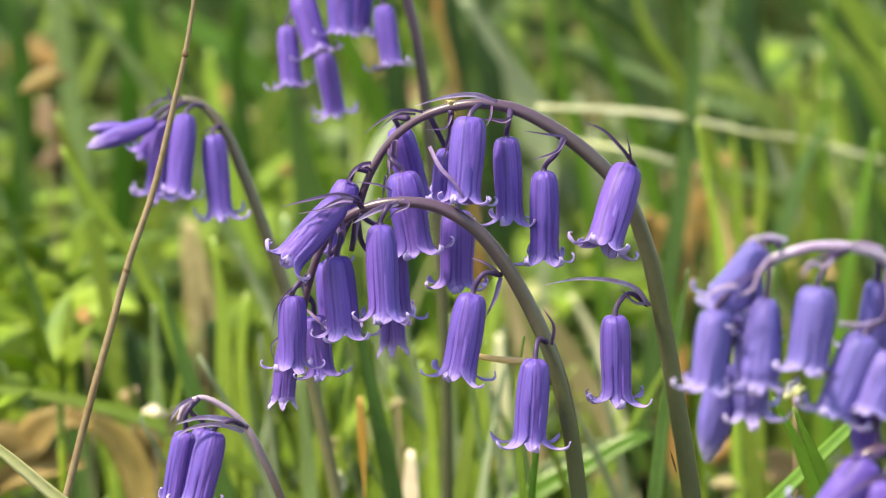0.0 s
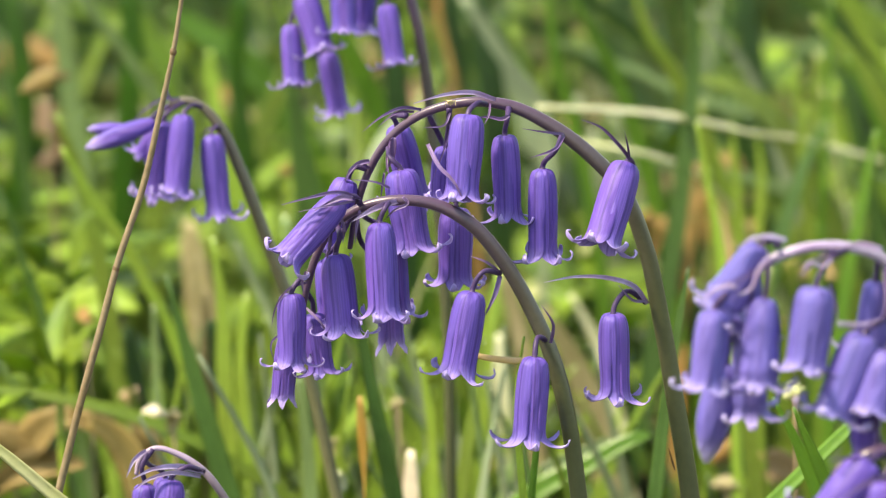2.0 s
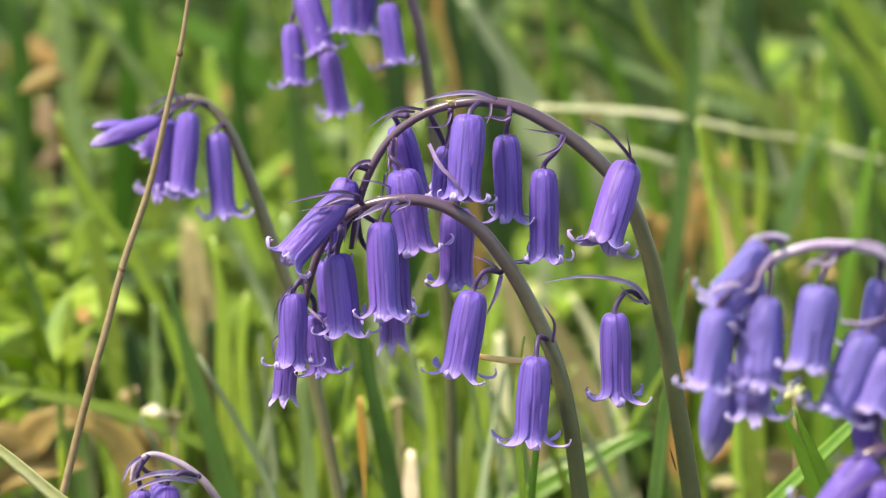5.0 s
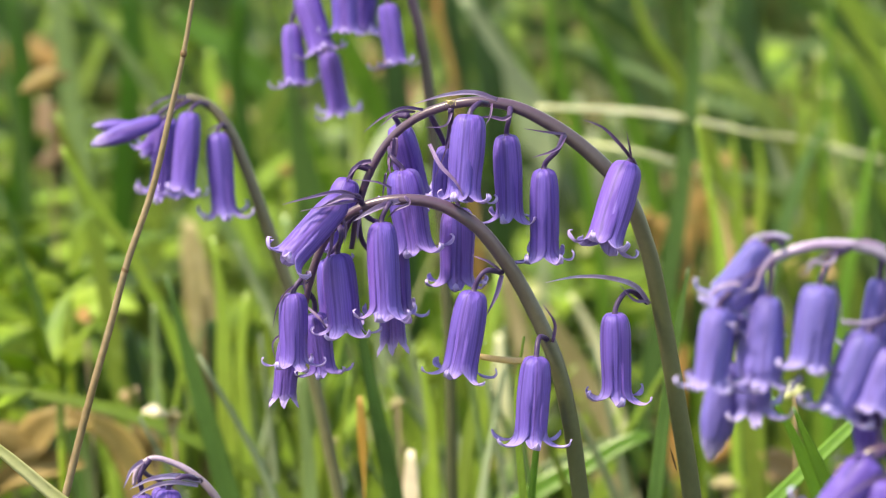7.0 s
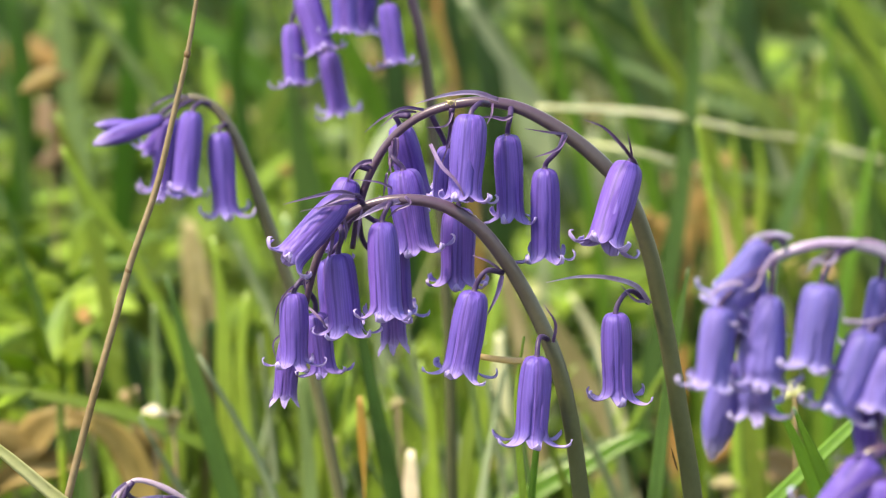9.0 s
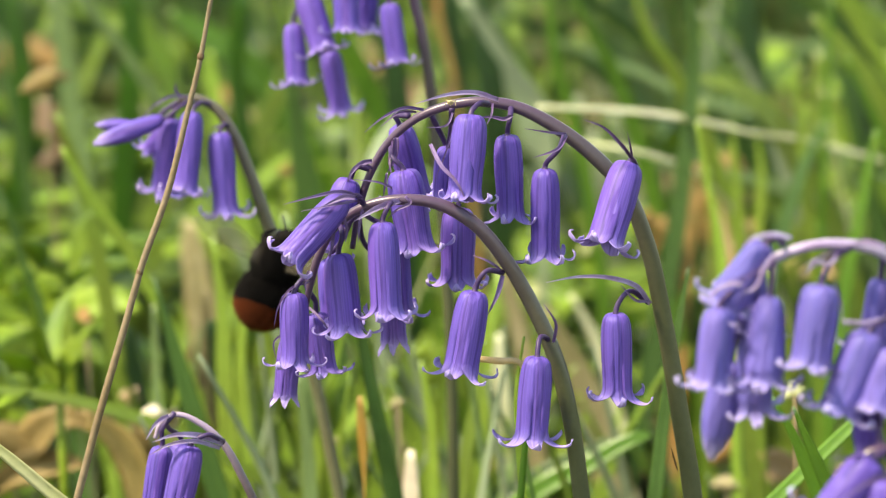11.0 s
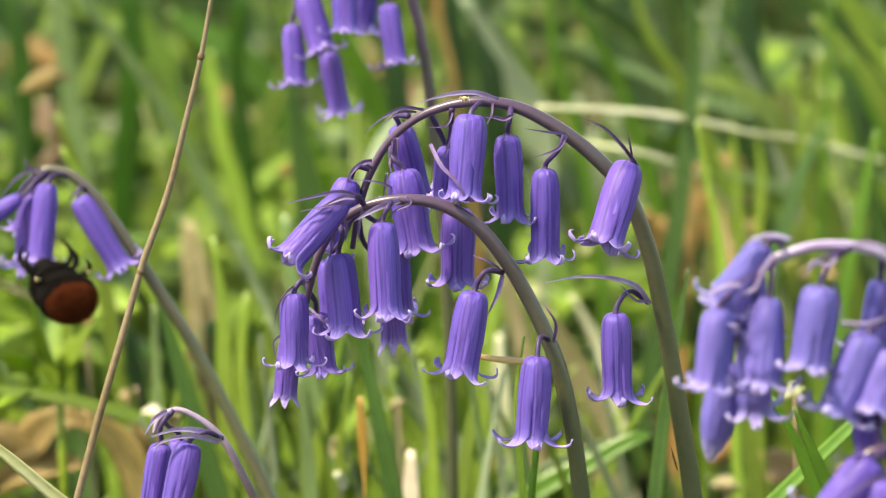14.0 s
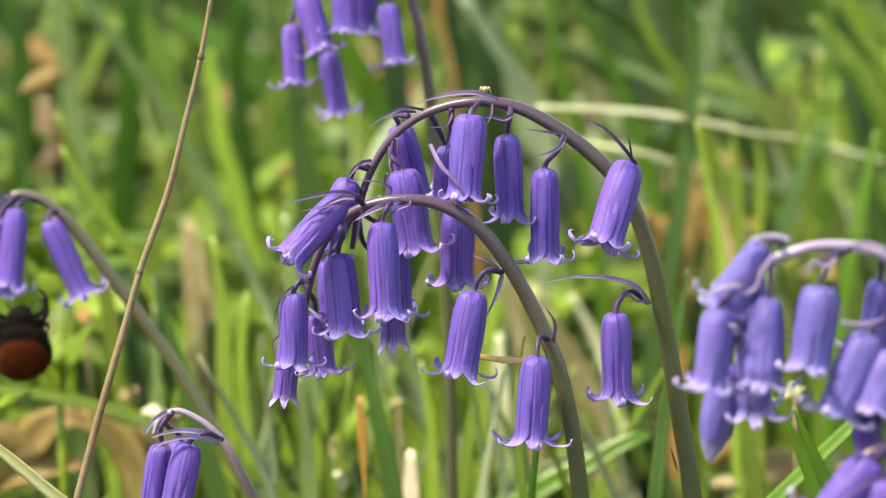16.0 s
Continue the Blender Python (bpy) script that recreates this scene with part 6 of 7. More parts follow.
withered((-0.031, 0.4, 0.1265), 0.004, 0.006, WHITE, "small white bleached leaf scrap", 27)
withered((-0.0144, 0.5, 0.1152), 0.005, 0.003, STRAW, "small white bleached leaf scrap", 28)
withered((-0.1045, 0.6, 0.1022), 0.01, 0.01, LITTER, "brown dead leaf on a stalk", 29)
withered((0.1241, 0.6, 0.135), 0.02, 0.014, LITTER, "dark brown dead leaf on a stalk", 30)
withered((0.0689, 0.6, 0.1119), 0.012, 0.006, STRAW, "pale dead leaf on a stalk", 31)
withered((0.0331, 0.6, 0.1254), 0.014, 0.007, STRAW, "pale dead leaf on a stalk", 32)
withered((0.0945, 0.6, 0.1694), 0.012, 0.008, ORANGE, "small orange dead leaf on a stalk", 33)
withered((-0.0734, 0.8, 0.1504), 0.008, 0.006, LITTER, "brown dead leaf scrap on a stalk", 34)
withered((-0.0479, 0.8, 0.1395), 0.007, 0.006, LITTER, "brown dead leaf scrap on a stalk", 35)
withered((0.0517, 0.6, 0.1427), 0.012, 0.005, STRAW, "pale dead leaf on a stalk", 36)
withered((0.1038, 0.62, 0.1423), 0.012, 0.01, ORANGE, "brown dead leaf on a stalk", 37)
withered((-0.0011, 1.2, 0.1296), 0.012, 0.03, ORANGE, "orange dead leaf standing", 38)

withered((0.0870, 0.3, 0.1471), 0.012, 0.009, LITTER, "pinkish brown dead leaf on a stalk", 50)
withered((0.0749, 0.3, 0.1428), 0.009, 0.005, BEIGE, "pale beige dead leaf on a stalk", 51)
withered((0.0802, 0.4, 0.1256), 0.012, 0.008, ORANGE, "orange-brown dead leaf on a stalk", 52)
withered((0.1010, 0.25, 0.1593), 0.006, 0.004, BEIGE, "pale beige dead leaf on a stalk", 53)
withered((-0.0110, 0.24, 0.1800), 0.005, 0.0022, BEIGE, "pale beige leaf scrap on a stalk", 54)
withered((-0.0258, 0.22, 0.1744), 0.003, 0.005, BEIGE, "pale beige leaf scrap on a stalk", 55)
withered((-0.0247, 0.2, 0.1714), 0.003, 0.005, BLEACHED, "bleached leaf scrap on a stalk", 56)
withered((-0.0931, 0.3, 0.1876), 0.005, 0.004, ORANGE, "small pinkish orange dead leaf on a stalk", 57)
withered((0.1178, 0.6, 0.1196), 0.012, 0.01, JOINT, "dark rotting brown leaf on a stalk", 58)


# ---- bumblebee ----
def fuzz(bm, centre, size, count, length, rnd, lo=-1.0, hi=1.0):
    """Fine hairs standing on an egg-shaped body between two cuts along its length (y)."""
    for k in range(count):
        v = Vector((rnd.gauss(0, 1), rnd.gauss(0, 1), rnd.gauss(0, 1))).normalized()
        if not lo <= v.y <= hi:
            continue
        p = Vector(centre) + Vector((v.x * size[0], v.y * size[1], v.z * size[2]))
        n = Vector((v.x / size[0], v.y / size[1], v.z / size[2])).normalized()
        d = (n + Vector((rnd.uniform(-0.5, 0.5), rnd.uniform(-0.9, 0.1), rnd.uniform(-0.5, 0.5)))).normalized()
        s = d.cross(Vector((0.3, 0.2, 0.9))).normalized() * 0.00005
        t = d.cross(s).normalized() * 0.00005
        e = bm.verts.new(p + d * length * rnd.uniform(0.6, 1.1))
        a, b, c = bm.verts.new(p + s), bm.verts.new(p - s * 0.5 + t), bm.verts.new(p - s * 0.5 - t)
        bm.faces.new((a, b, e)), bm.faces.new((b, c, e)), bm.faces.new((c, a, e))


def bumblebee():
    """Head along +y, back along +z, the origin in the thorax."""
    rnd = random.Random(5)
    bee = thing("bumblebee", (0, 0, 0), "black furry bumblebee with a rust-red tail", "insect")
    bm = ball(bmesh.new(), (0, 0, 0), (0.0046, 0.0048, 0.0044), None, 18, 12)
    fuzz(bm, (0, 0, 0), (0.0045, 0.0047, 0.0043), 10000, 0.0017, rnd)
    part("thorax", bm, BLACK_FUR, bee)
    c, s = (0, -0.0072, -0.0008), (0.0054, 0.006, 0.0042)
    for name, mat, lo, hi in (("abdomen", BLACK_FUR, -0.28, 1.0), ("tail", RED_FUR, -1.0, -0.28)):
        bm = bmesh.new()
        rows = 9
        rings = []
        for i in range(rows + 1):
            v = lo + (hi - lo) * i / rows
            v = max(-0.995, min(0.995, v))
            r = math.sqrt(1 - v * v)
            rings.append([bm.verts.new((c[0] + s[0] * r * math.cos(k * math.pi / 9), c[1] + s[1] * v, c[2] + s[2] * r * math.sin(k * math.pi / 9))) for k in range(18)])
        for p, q in zip(rings, rings[1:]):
            for k in range(18):
                bm.faces.new((p[k], p[(k + 1) % 18], q[(k + 1) % 18], q[k]))
        bm.faces.new(rings[0]), bm.faces.new(rings[-1])
        fuzz(bm, c, s, 14000, 0.0017, rnd, lo, hi)
        part(name, bm, mat, bee, "rust-red tail hair" if name == "tail" else "")
    bm = ball(bmesh.new(), (0, 0.0058, -0.0014), (0.0024, 0.002, 0.0025), None, 14, 10)
    fuzz(bm, (0, 0.0058, -0.0014), (0.0023, 0.0019, 0.0024), 350, 0.0009, rnd)
    head = part("head", bm, BLACK_FUR, bee)
    for q in (-1, 1):
        part("eye", ball(bmesh.new(), (q * 0.002, 0.0062, -0.0012), (0.0007, 0.0011, 0.0016), None, 10, 8), CHITIN, head)
        bm = tube(bmesh.new(), [(q * 0.0008, 0.0075, -0.0004), (q * 0.0017, 0.0088, -0.0006), (q * 0.0029, 0.0101, -0.0022)], (0.0002, 0.0002, 0.0002), 6, 4)
        part("antenna", bm, CHITIN, head)
        for y, far, dusty in ((0.0026, 0.0038, 0), (0.0002, 0.0028, 0), (-0.0026, -0.0032, 1)):
            drop = 0.0016 * dusty
            bm = tube(bmesh.new(), [(q * 0.0026, y, -0.003), (q * 0.0052, y + far * 0.35, -0.0038), (q * 0.0058, y + far * 0.8, -0.0054 - drop * 0.4), (q * 0.0044, y + far * 1.3, -0.007 - drop)], (0.0005, 0.0006, 0.0005, 0.00025), 8, 4)
            fuzz(bm, (q * 0.0055, y + far * 0.6, -0.0047), (0.0006, 0.0013, 0.0013), 120, 0.0005, rnd)
            leg = part("leg", bm, BLACK_FUR, bee)
            if dusty:
                bm = ball(bmesh.new(), (q * 0.0058, y + far * 0.7, -0.0052), (0.0004 + 0.0002 * dusty, 0.0006, 0.0006 + 0.0003 * dusty), None, 8, 6)
                for v in bm.verts:
                    v.co += Vector((rnd.uniform(-1, 1), rnd.uniform(-1, 1), rnd.uniform(-1, 1))) * 0.00015
                part("pollen", bm, POLLEN, leg, "dusty yellow pollen")
    wings = []
    for q in (-1, 1):
        for k, (size, turn) in enumerate(((0.0165, 0), (0.0115, -16))):
            bm = blade(bmesh.new(), [(0, 0, 0), (q * size * 0.4, -0.0004, 0.0002), (q * size * 0.75, -0.0008, 0.0004), (q * size, -0.0016, 0.0002)],
                       [0.0055 * e * (1 - 0.25 * k) for e in (0.2, 0.5, 0.8, 1, 1.05, 0.9, 0.5, 0.1)], (0, 0, 1), 0.03, 0.00005, 3)
            w = part("wing", bm, WING, bee, "smoky clear wing")
            w.matrix_basis = pose(q * 0.0022, 0.001 - 0.002 * k, 0.0036, 0, 0, q * turn)
            wings.append((w, q, k))
    return bee, wings


bee, WINGS = bumblebee()

# a tiny pale insect that climbs the tall stalk
mite = thing("tiny_insect", (0.0014, 0.006, 0.2966), "tiny pale yellow insect on the stalk", "insect")
part("body", ball(bmesh.new(), (0, 0, 0), (0.0007, 0.0005, 0.0005), None, 10, 8), POLLEN, mite)
for k in range(3):
    for q in (-1, 1):
        part("leg", tube(bmesh.new(), [(0.0004 * (k - 1), 0, 0), (0.0008 * (k - 1), q * 0.0007, 0.0004), (0.001 * (k - 1), q * 0.001, -0.0005)], (0.00008, 0.00008, 0.00006), 5, 3), POLLEN, mite)


# ---- what moves ----
def facing_pose(place, ahead, back):
    """A pose with +y along ahead and +z as near to back as can be."""
    y = Vector(ahead).normalized()
    x = y.cross(Vector(back)).normalized()
    z = x.cross(y)
    m = Matrix((x, y, z)).transposed().to_4x4()
    m.translation = place
    return m


def sway(plant, rows):
    base = plant.location.copy()
    walk(plant, [(t, Matrix.Translation(base + Vector((dx, 0, dz)))) for t, (dx, dz) in rows])


def bend(plant, foot_stem, upper, free, joint, crown, rows, loose=(), swung=None):
    """Swings the upper stalk and its flowers: at each time the crown's place and the lean in degrees. Loose flowers go on hanging straight."""
    base = plant.location.copy()
    joint, crown = Vector(joint), Vector(crown)
    swing = [(t, Matrix.Translation(Vector(p) - base) @ pose(0, 0, 0, 0, -a, 0) @ Matrix.Translation(base - crown)) for t, p, a in rows]
    for ob in (upper, *free):
        rest = ob.matrix_basis.copy()
        if ob in loose:
            hang = [(t, m @ rest) for t, m in swing]
            walk(ob, [(t, Matrix.Translation(m.translation) @ rest.to_3x3().to_4x4()) for t, m in hang])
        elif swung and ob is swung[0]:
            walk(ob, [(t, m @ rest if a == 0 else Matrix.Translation((m @ rest).translation) @ pose(0, 0, 0, 0, -a, 0) @ (m @ rest).to_3x3().to_4x4()) for (t, m), a in zip(swing, [float(np.interp(t, *swung[1:])) for t, m in swing])])
        else:
            walk(ob, [(t, m @ rest) for t, m in swing])
    rest = (joint - base).normalized()
    walk(foot_stem, [(t, rest.rotation_difference((m @ (joint - base)).normalized()).to_matrix().to_4x4()) for t, m in swing])


def motions():
    sway(tall, [(0, (0, -0.00042)), (0.5, (-0.00032, -0.00011)), (1, (-0.00032, 0.00021)), (1.5, (0.00021, 0.00042)), (2, (-0.00032, 0)), (2.5, (-0.00011, -0.00011)), (3, (-0.00053, -0.00026)), (3.5, (-0.00011, -0.00011)), (4, (-0.00011, 0)), (6.5, (0, 0)), (8, (0, 0)), (9, (0.00016, 0)), (12, (0.00016, 0)), (14, (0.00016, 0)), (16, (0.00011, 0))])
    sway(low, [(0, (-0.00021, -0.00047)), (0.5, (-0.00032, -0.00016)), (1, (-0.00042, 0.00021)), (1.5, (-0.00011, 0.00042)), (2, (-0.00032, -0.00011)), (2.5, (0, -0.00016)), (3, (-0.00026, -0.00026)), (3.5, (0, -0.00011)), (4, (-0.00011, 0)), (6.5, (0, 0)), (8, (0, 0)), (9, (0.00011, 0)), (12, (0.00018, 0)), (14, (0.00016, 0)), (16, (0.00005, 0))])
    sway(near, [(0, (-0.00042, -0.00032)), (0.5, (-0.00116, -0.00116)), (1, (-0.00105, -0.00063)), (1.5, (-0.00074, -0.00032)), (2, (-0.00063, -0.00032)), (2.5, (-0.00095, -0.00063)), (3, (-0.00095, -0.00063)), (3.5, (-0.00095, -0.00063)), (4, (-0.00042, -0.00032)), (6.5, (0, 0)), (8, (0, 0)), (9, (0.00026, 0.00011)), (11.5, (0.00016, 0)), (13, (0.00021, 0)), (14.5, (0, -0.00021)), (16, (0, -0.00021))])
    sway(lower, [(0, (-0.00032, -0.00011)), (0.5, (-0.00053, -0.00032)), (2, (-0.00042, -0.00021)), (4, (-0.00021, -0.00011)), (7, (0, 0)), (16, (0, 0))])
    sway(high, [(0, (-0.00095, -0.00032)), (0.5, (-0.00021, -0.00011)), (1, (-0.00011, 0)), (2, (-0.00021, -0.00011)), (2.5, (-0.00042, -0.00011)), (3, (-0.00011, 0)), (7, (0, 0)), (9, (0, 0)), (11.5, (0.00042, 0.00011)), (12, (-0.00021, -0.00011)), (12.5, (0.00032, 0)), (13, (0, 0)), (13.5, (0.00032, 0)), (14, (0.00011, 0)), (16, (0, 0))])
    # the dry stalk leans about its foot
    base = dry_stalk.location.copy()
    walk(dry_stalk, [(t, Matrix.Translation(base) @ pose(0, 0, 0, 0, a * 0.0251, 0)) for t, a in (
        (0, 2), (0.25, -8), (0.5, -9), (1, -1), (1.5, 6), (2, -14), (2.5, -13), (3, -8), (3.5, -6), (4, -6), (6.5, -2), (7, 0), (7.5, 3), (8, 4), (8.5, 6), (9, 5), (11.5, 25), (12, 25), (12.5, 25), (13, 24), (16, 23))])
    base = bent_grass.location.copy()
    walk(bent_grass, [(t, Matrix.Translation(base + Vector((0, 0, z))) @ pose(0, 0, 0, 0, a, 0)) for t, a, z in (
        (0, 0, 0), (9.6, 0, 0), (10.6, -0.4, 0), (11.2, -0.9, 0), (11.3, -1.1, 0), (11.4, -0.1, -0.001), (11.5, 2.75, -0.0024), (11.6, -0.2, 0), (11.7, 0.1, 0), (11.8, 0.3, 0), (12, 0, 0), (16, 0, 0))])
    base = brushed.location.copy()
    walk(brushed, [(t, Matrix.Translation(base) @ pose(0, 0, 0, 0, a, 0)) for t, a in ((0, -0.4), (1.2, -0.4), (1.5, 0), (9.2, 0), (11.3, -0.8), (16, -0.8))])
    bend(bent, bent_foot, bent_top, BENT + BENT_BRACTS, (-0.018, 0.13, 0.1644), (-0.0545, 0.13, 0.2757), BENT_ROWS, BENT[1:3], (BENT[0], (0, 13.1, 14, 15, 16), (0, 0, 13, 13, 3)))
    bend(small, small_foot, small_top, SMALL + SMALL_BRACTS, (-0.023, 0.02, 0.1859), (-0.0478, 0.02, 0.2369), SMALL_ROWS)
    walk(bee, [(t, facing_pose(p, a, b)) for t, p, a, b in BEE_ROWS])
    for w, q, k in WINGS:
        rest = w.matrix_basis.copy()
        folded = Matrix.Translation(rest.translation) @ pose(0, 0, 0, 0, 8 * q, q * (62 + 8 * k))
        open_ = Matrix.Translation(rest.translation) @ pose(0, 0, 0, 0, -25 * q, q * (12 + 14 * k))
        walk(w, [(0, open_), (1.1, open_), (1.3, folded), (9.8, folded), (10.2, open_), (12.5, open_), (12.7, folded), (16, folded)])
    here = mite.location.copy()
    walk(mite, [(0, Matrix.Translation(here)), (13, Matrix.Translation(here)), (14.5, pose(*(0.0057, 0.004, 0.2984))), (15.2, pose(*(0.0069, 0.004, 0.2993))), (16, pose(*(0.0078, 0.004, 0.2995)))])


BENT_ROWS = [
    (0, (-0.0555, 0.13, 0.2753), 0.42), (0.5, (-0.0552, 0.13, 0.2755), 0.31), (1, (-0.0545, 0.13, 0.2757), 0),
    (1.5, (-0.0551, 0.13, 0.2755), 0.27), (2, (-0.0559, 0.13, 0.2752), 0.63), (2.5, (-0.0557, 0.13, 0.2752), 0.53),
    (3, (-0.0555, 0.13, 0.2753), 0.45), (3.5, (-0.0551, 0.13, 0.2755), 0.27), (4, (-0.0548, 0.13, 0.2756), 0.16),
    (6.5, (-0.0546, 0.13, 0.2757), 0.05), (7, (-0.0545, 0.13, 0.2757), 0), (7.5, (-0.0542, 0.13, 0.2757), -0.09),
    (8, (-0.054, 0.13, 0.2758), -0.2), (9, (-0.0541, 0.13, 0.2758), -0.16), (11.3, (-0.054, 0.13, 0.2758), -0.2),
    (11.5, (-0.0537, 0.13, 0.276), -0.31), (12, (-0.0546, 0.13, 0.2757), 0.05), (12.3, (-0.0535, 0.13, 0.2758), -0.39),
    (12.5, (-0.0528, 0.13, 0.2761), -0.7), (12.6, (-0.0569, 0.13, 0.2735), 1.24), (12.7, (-0.0726, 0.13, 0.2697), 6.89),
    (12.8, (-0.0888, 0.13, 0.2563), 14.57), (12.9, (-0.0968, 0.13, 0.2481), 19.09), (13, (-0.0968, 0.13, 0.249), 18.85),
    (13.1, (-0.091, 0.13, 0.256), 15.31), (13.2, (-0.0786, 0.13, 0.2648), 9.63), (13.3, (-0.0727, 0.13, 0.2675), 7.28),
    (13.4, (-0.0769, 0.13, 0.2653), 9.01), (13.5, (-0.0811, 0.13, 0.2613), 11.07), (13.6, (-0.092, 0.13, 0.2553), 15.80),
    (13.7, (-0.0943, 0.13, 0.2534), 16.95), (13.8, (-0.0935, 0.13, 0.2534), 16.73), (14, (-0.086, 0.13, 0.26), 12.80),
    (14.2, (-0.087, 0.13, 0.2598), 13.17), (14.5, (-0.0898, 0.13, 0.2558), 15.00), (14.8, (-0.089, 0.13, 0.2583), 14.15),
    (15.2, (-0.0908, 0.13, 0.2568), 15.05), (15.7, (-0.0898, 0.13, 0.2559), 14.97), (16, (-0.0928, 0.13, 0.2545), 16.22)]
SMALL_ROWS = [
    (0, (-0.0478, 0.02, 0.2369), 0), (0.4, (-0.0478, 0.02, 0.2367), 0), (0.7, (-0.048, 0.02, 0.2365), 0),
    (1, (-0.048, 0.02, 0.2369), 0), (1.1, (-0.0485, 0.02, 0.2367), 0.5), (1.2, (-0.0512, 0.02, 0.2359), 1.4),
    (1.3, (-0.0551, 0.02, 0.2345), 2.7), (1.4, (-0.0607, 0.02, 0.2312), 4.5), (1.5, (-0.0661, 0.02, 0.2276), 5.9),
    (1.6, (-0.0648, 0.02, 0.2259), 5.4), (1.8, (-0.05, 0.02, 0.2277), 6.8), (2, (-0.0569, 0.02, 0.2266), 8.6),
    (2.5, (-0.0545, 0.02, 0.2262), 8.1), (3, (-0.0548, 0.02, 0.226), 8.1), (3.5, (-0.0561, 0.02, 0.2259), 8.6),
    (4, (-0.0569, 0.02, 0.2257), 8.6), (4.2, (-0.0576, 0.02, 0.2257), 8.6), (6.3, (-0.0579, 0.02, 0.2248), 9.6),
    (7, (-0.0575, 0.02, 0.2246), 9.6), (7.6, (-0.0577, 0.02, 0.2235), 10), (8, (-0.0582, 0.02, 0.2216), 10),
    (8.6, (-0.0604, 0.02, 0.2205), 11), (9, (-0.0608, 0.02, 0.2201), 11), (9.2, (-0.0606, 0.02, 0.22), 11),
    (10.2, (-0.0539, 0.02, 0.228), 2.7), (11.3, (-0.0524, 0.02, 0.2345), 1.2), (12, (-0.0525, 0.02, 0.2343), 1.3),
    (12.5, (-0.0526, 0.02, 0.234), 1.3), (13, (-0.0527, 0.02, 0.2343), 1.4), (14.5, (-0.0527, 0.02, 0.2345), 1.4),
    (16, (-0.0527, 0.02, 0.2343), 1.4)]
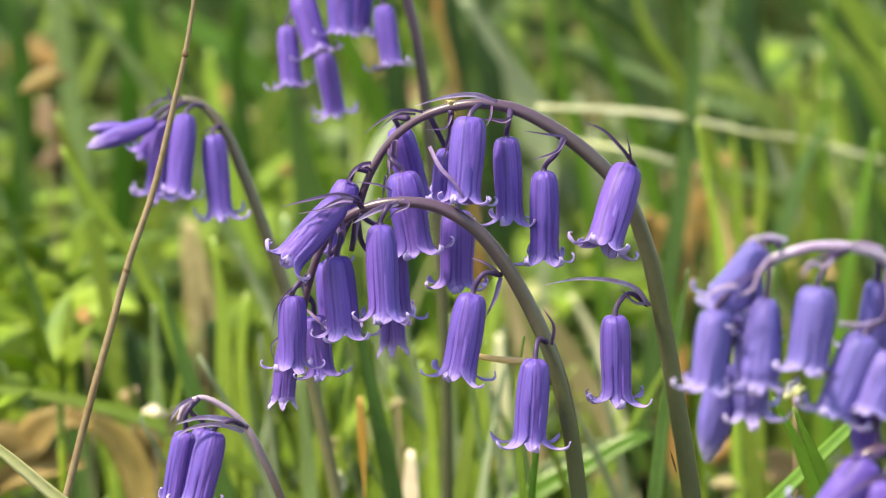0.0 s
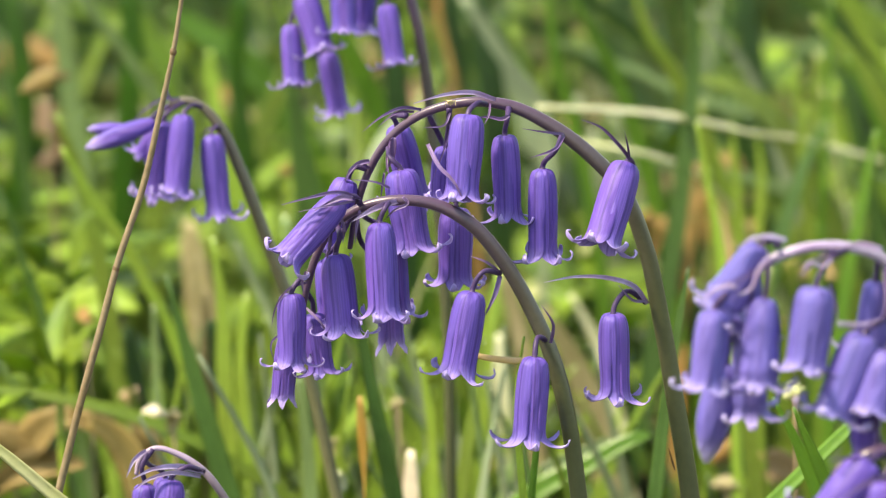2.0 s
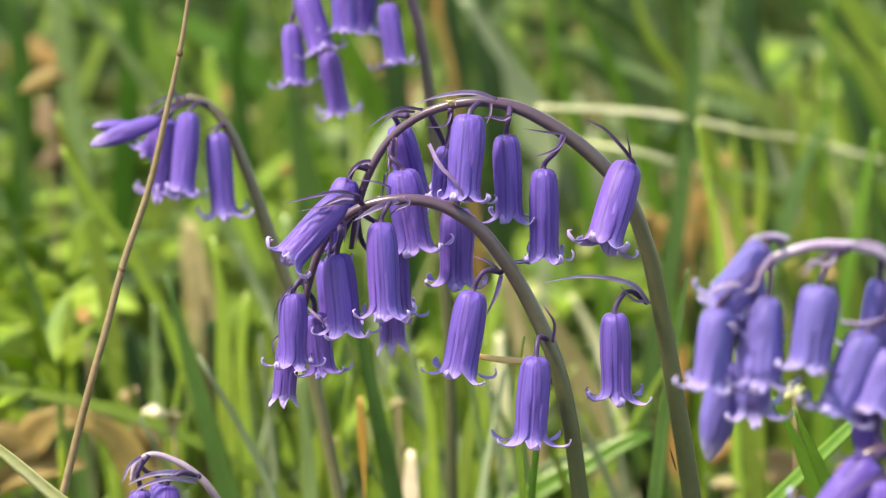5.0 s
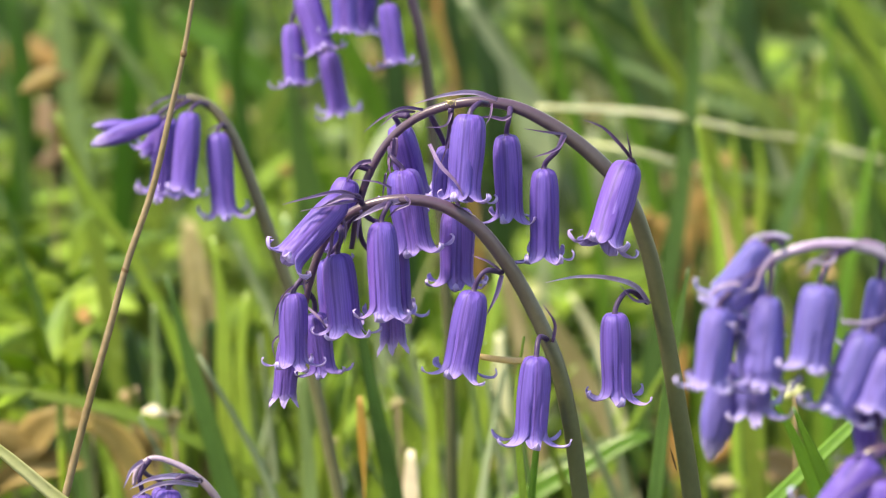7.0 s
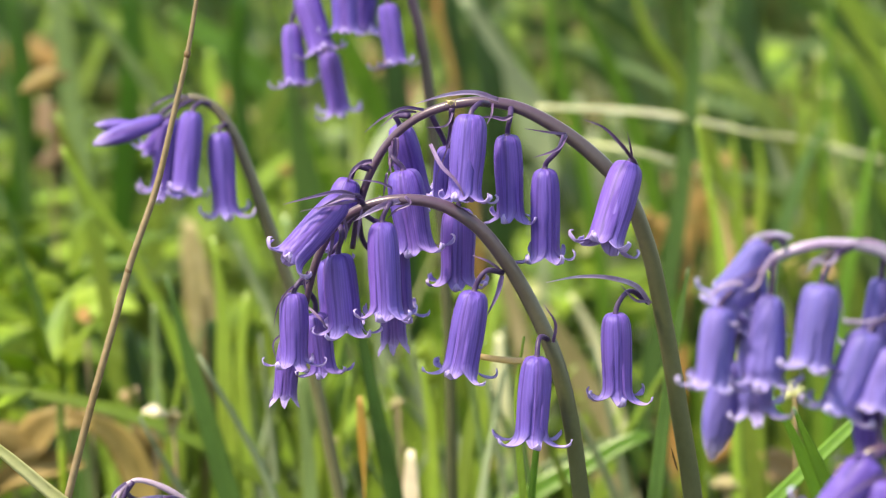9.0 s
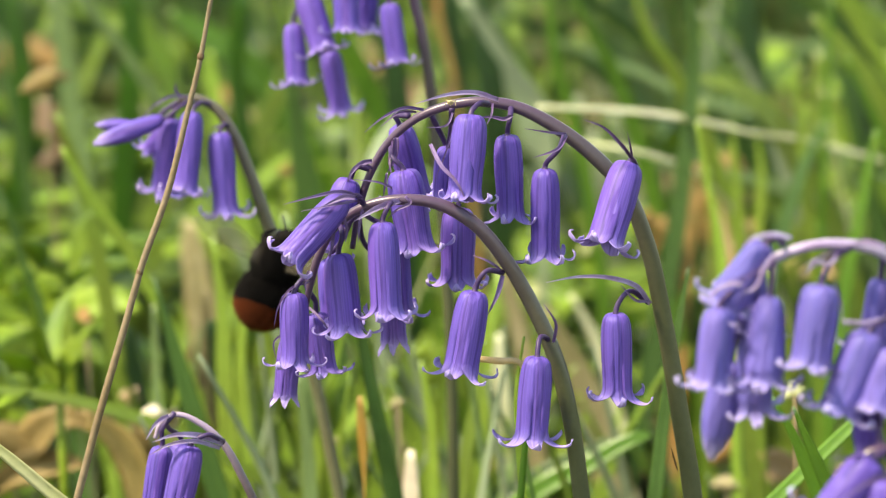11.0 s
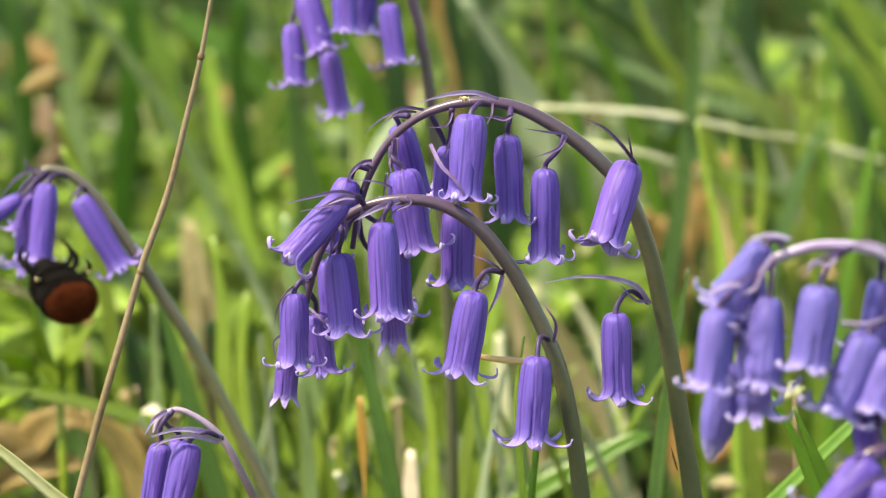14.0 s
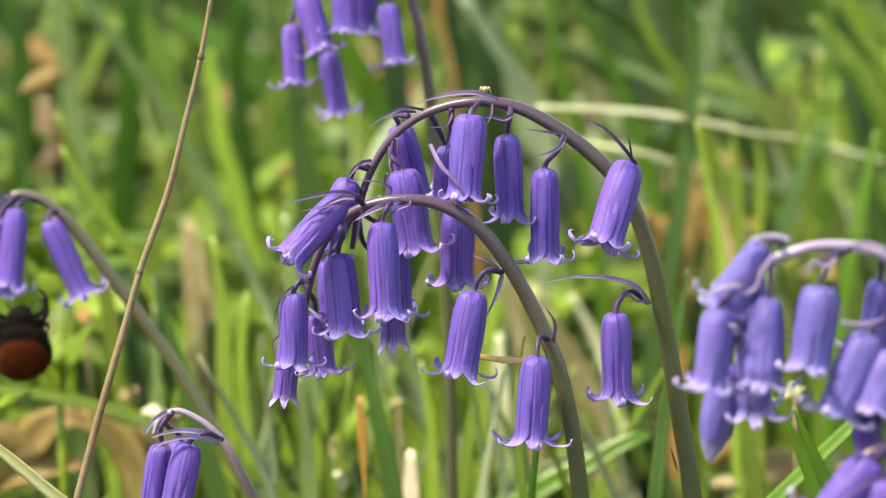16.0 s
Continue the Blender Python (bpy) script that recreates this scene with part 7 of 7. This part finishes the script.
BEE_ROWS = [
    (0, (-0.0758, 0.05, 0.1848), (0.3, 0.2, 0.9), (0, -1, 0.3)), (0.1, (-0.0679, 0.04, 0.2019), (0.2, 0.2, 0.95), (0, -1, 0.3)), (0.2, (-0.063, 0.03, 0.2222), (0.1, 0.2, 0.95), (0, -1, 0.3)),
    (0.3, (-0.0621, 0.03, 0.2224), (0.35, 0.5, 0.75), (0, -0.85, 0.55)), (0.4, (-0.0539, 0.01, 0.2250), (0.2, 0.6, 0.7), (0, -0.8, 0.6)), (0.5, (-0.0482, -0.006, 0.2269), (0.05, 0.75, 0.6), (0.1, -0.65, 0.75)),
    (0.6, (-0.0504, 0.005, 0.2283), (0.15, 0.6, 0.75), (-0.1, -0.8, 0.6)), (0.7, (-0.0554, 0.01, 0.2232), (0.3, 0.55, 0.75), (-0.1, -0.8, 0.6)), (0.8, (-0.0542, 0.005, 0.2091), (0.3, 0.3, 0.9), (-0.2, -1, 0.3)),
    (1.1, (-0.0524, 0.01, 0.2048), (0.1, 0.3, 0.9), (0, -1, 0.3)), (1.3, (-0.059, 0.01, 0.2048), (0.1, 0.3, 0.9), (0, -1, 0.3)), (1.5, (-0.071, 0.01, 0.1992), (0.1, 0.3, 0.9), (0, -1, 0.3)),
    (1.8, (-0.0536, 0.01, 0.1981), (0.1, 0.3, 0.9), (0, -1, 0.3)), (2.5, (-0.0585, 0.01, 0.1958), (0.1, 0.3, 0.9), (0, -1, 0.3)), (4.2, (-0.0613, 0.01, 0.1952), (0.1, 0.3, 0.9), (0, -1, 0.3)),
    (7, (-0.0602, 0.01, 0.1947), (0.1, 0.3, 0.9), (0, -1, 0.3)), (9.2, (-0.0635, 0.01, 0.1901), (0.1, 0.3, 0.9), (0, -1, 0.3)), (9.8, (-0.0631, 0.02, 0.1939), (0.1, 0.3, 0.9), (0, -1, 0.3)),
    (10.6, (-0.0462, 0.06, 0.227), (0.4, 0.3, 0.9), (-0.2, -1, 0.3)), (11.1, (-0.033, 0.08, 0.2555), (0.3, 0.3, 0.9), (-0.2, -1, 0.3)), (11.3, (-0.0257, 0.08, 0.2711), (-0.2, 0.6, 0.75), (0, -0.8, 0.6)),
    (11.4, (-0.0051, 0.08, 0.2811), (-0.1, 0.5, 0.85), (0, -1, 0.5)), (11.5, (-0.0095, 0.08, 0.2811), (-0.4, 0.4, 0.85), (0, -1, 0.5)), (11.6, (-0.0257, 0.08, 0.2734), (-0.3, 0.5, 0.85), (0, -1, 0.5)),
    (11.7, (-0.0356, 0.085, 0.2661), (-0.3, 0.35, 0.9), (0, -1, 0.35)), (11.8, (-0.0465, 0.09, 0.2584), (0, 0.25, 1), (0, -1, 0.25)), (11.9, (-0.0516, 0.09, 0.2552), (0.38, 0.2, 0.9), (-0.2, -1, 0.3)),
    (12, (-0.0571, 0.09, 0.2556), (0.4, 0.15, 0.85), (-0.4, -0.9, 0.3)), (12.1, (-0.0603, 0.09, 0.2572), (0.6, 0, 0.8), (-0.7, -0.6, 0.5)), (12.2, (-0.0597, 0.09, 0.2524), (0.5, -0.1, 0.8), (-0.7, -0.6, 0.4)),
    (12.3, (-0.0583, 0.09, 0.2556), (0.7, -0.1, 0.7), (-0.7, -0.5, 0.6)), (12.4, (-0.0627, 0.09, 0.2584), (0.75, 0, 0.7), (-0.6, -0.5, 0.6)), (12.5, (-0.0568, 0.1, 0.2552), (0.62, 0.1, 0.8), (-0.85, -0.3, 0.45)),
    (12.6, (-0.0601, 0.11, 0.2477), (-0.28, 0.1, 0.95), (-0.9, -0.4, -0.25)), (12.7, (-0.0722, 0.11, 0.2437), (-0.49, 0.05, 0.87), (-0.8, -0.4, -0.45)), (12.8, (-0.0893, 0.11, 0.2264), (-0.55, 0.5, 0.55), (-0.6, 0.1, -0.7)),
    (12.9, (-0.0939, 0.11, 0.2225), (-0.6, 0.6, 0.5), (-0.4, 0.3, -0.8)), (13, (-0.0965, 0.11, 0.2232), (-0.6, 0.6, 0.5), (-0.4, 0.3, -0.8)), (13.1, (-0.0879, 0.11, 0.2307), (-0.58, 0.55, 0.6), (-0.6, 0.2, -0.7)),
    (13.2, (-0.0751, 0.11, 0.2408), (-0.68, 0.3, 0.65), (-0.65, 0.1, -0.7)), (13.3, (-0.0705, 0.11, 0.2418), (-0.65, 0.5, 0.5), (-0.5, 0.2, -0.8)), (13.4, (-0.0729, 0.11, 0.2408), (-0.72, 0.5, 0.45), (-0.4, 0.3, -0.85)),
    (13.5, (-0.0809, 0.11, 0.2384), (-0.57, 0.65, 0.49), (-0.25, 0.4, -0.85)), (13.6, (-0.0886, 0.11, 0.2328), (-0.2, 0.93, 0.22), (-0.1, 0.22, -0.95)), (13.7, (-0.091, 0.11, 0.2312), (-0.2, 0.93, 0.22), (-0.1, 0.22, -0.95)),
    (13.8, (-0.0913, 0.11, 0.2309), (-0.2, 0.93, 0.22), (-0.1, 0.22, -0.95)), (14, (-0.0829, 0.11, 0.2384), (-0.45, 0.86, 0.24), (-0.1, 0.3, -0.9)), (14.2, (-0.0828, 0.11, 0.2387), (-0.25, 0.9, 0.3), (-0.1, 0.3, -0.9)),
    (14.5, (-0.0903, 0.11, 0.2333), (-0.2, 0.93, 0.22), (-0.1, 0.22, -0.95)), (14.8, (-0.0859, 0.11, 0.2359), (-0.2, 0.93, 0.22), (-0.1, 0.22, -0.95)), (15, (-0.0878, 0.11, 0.2343), (-0.2, 0.93, 0.22), (-0.1, 0.22, -0.95)),
    (15.2, (-0.0894, 0.11, 0.2348), (-0.2, 0.93, 0.22), (-0.1, 0.22, -0.95)), (15.5, (-0.0889, 0.11, 0.234), (-0.2, 0.93, 0.22), (-0.1, 0.22, -0.95)), (15.7, (-0.0886, 0.11, 0.2319), (-0.2, 0.93, 0.22), (-0.1, 0.22, -0.95)),
    (16, (-0.0902, 0.11, 0.2275), (-0.1, 0.9, 0.35), (0, 0.35, -0.9))]
motions()
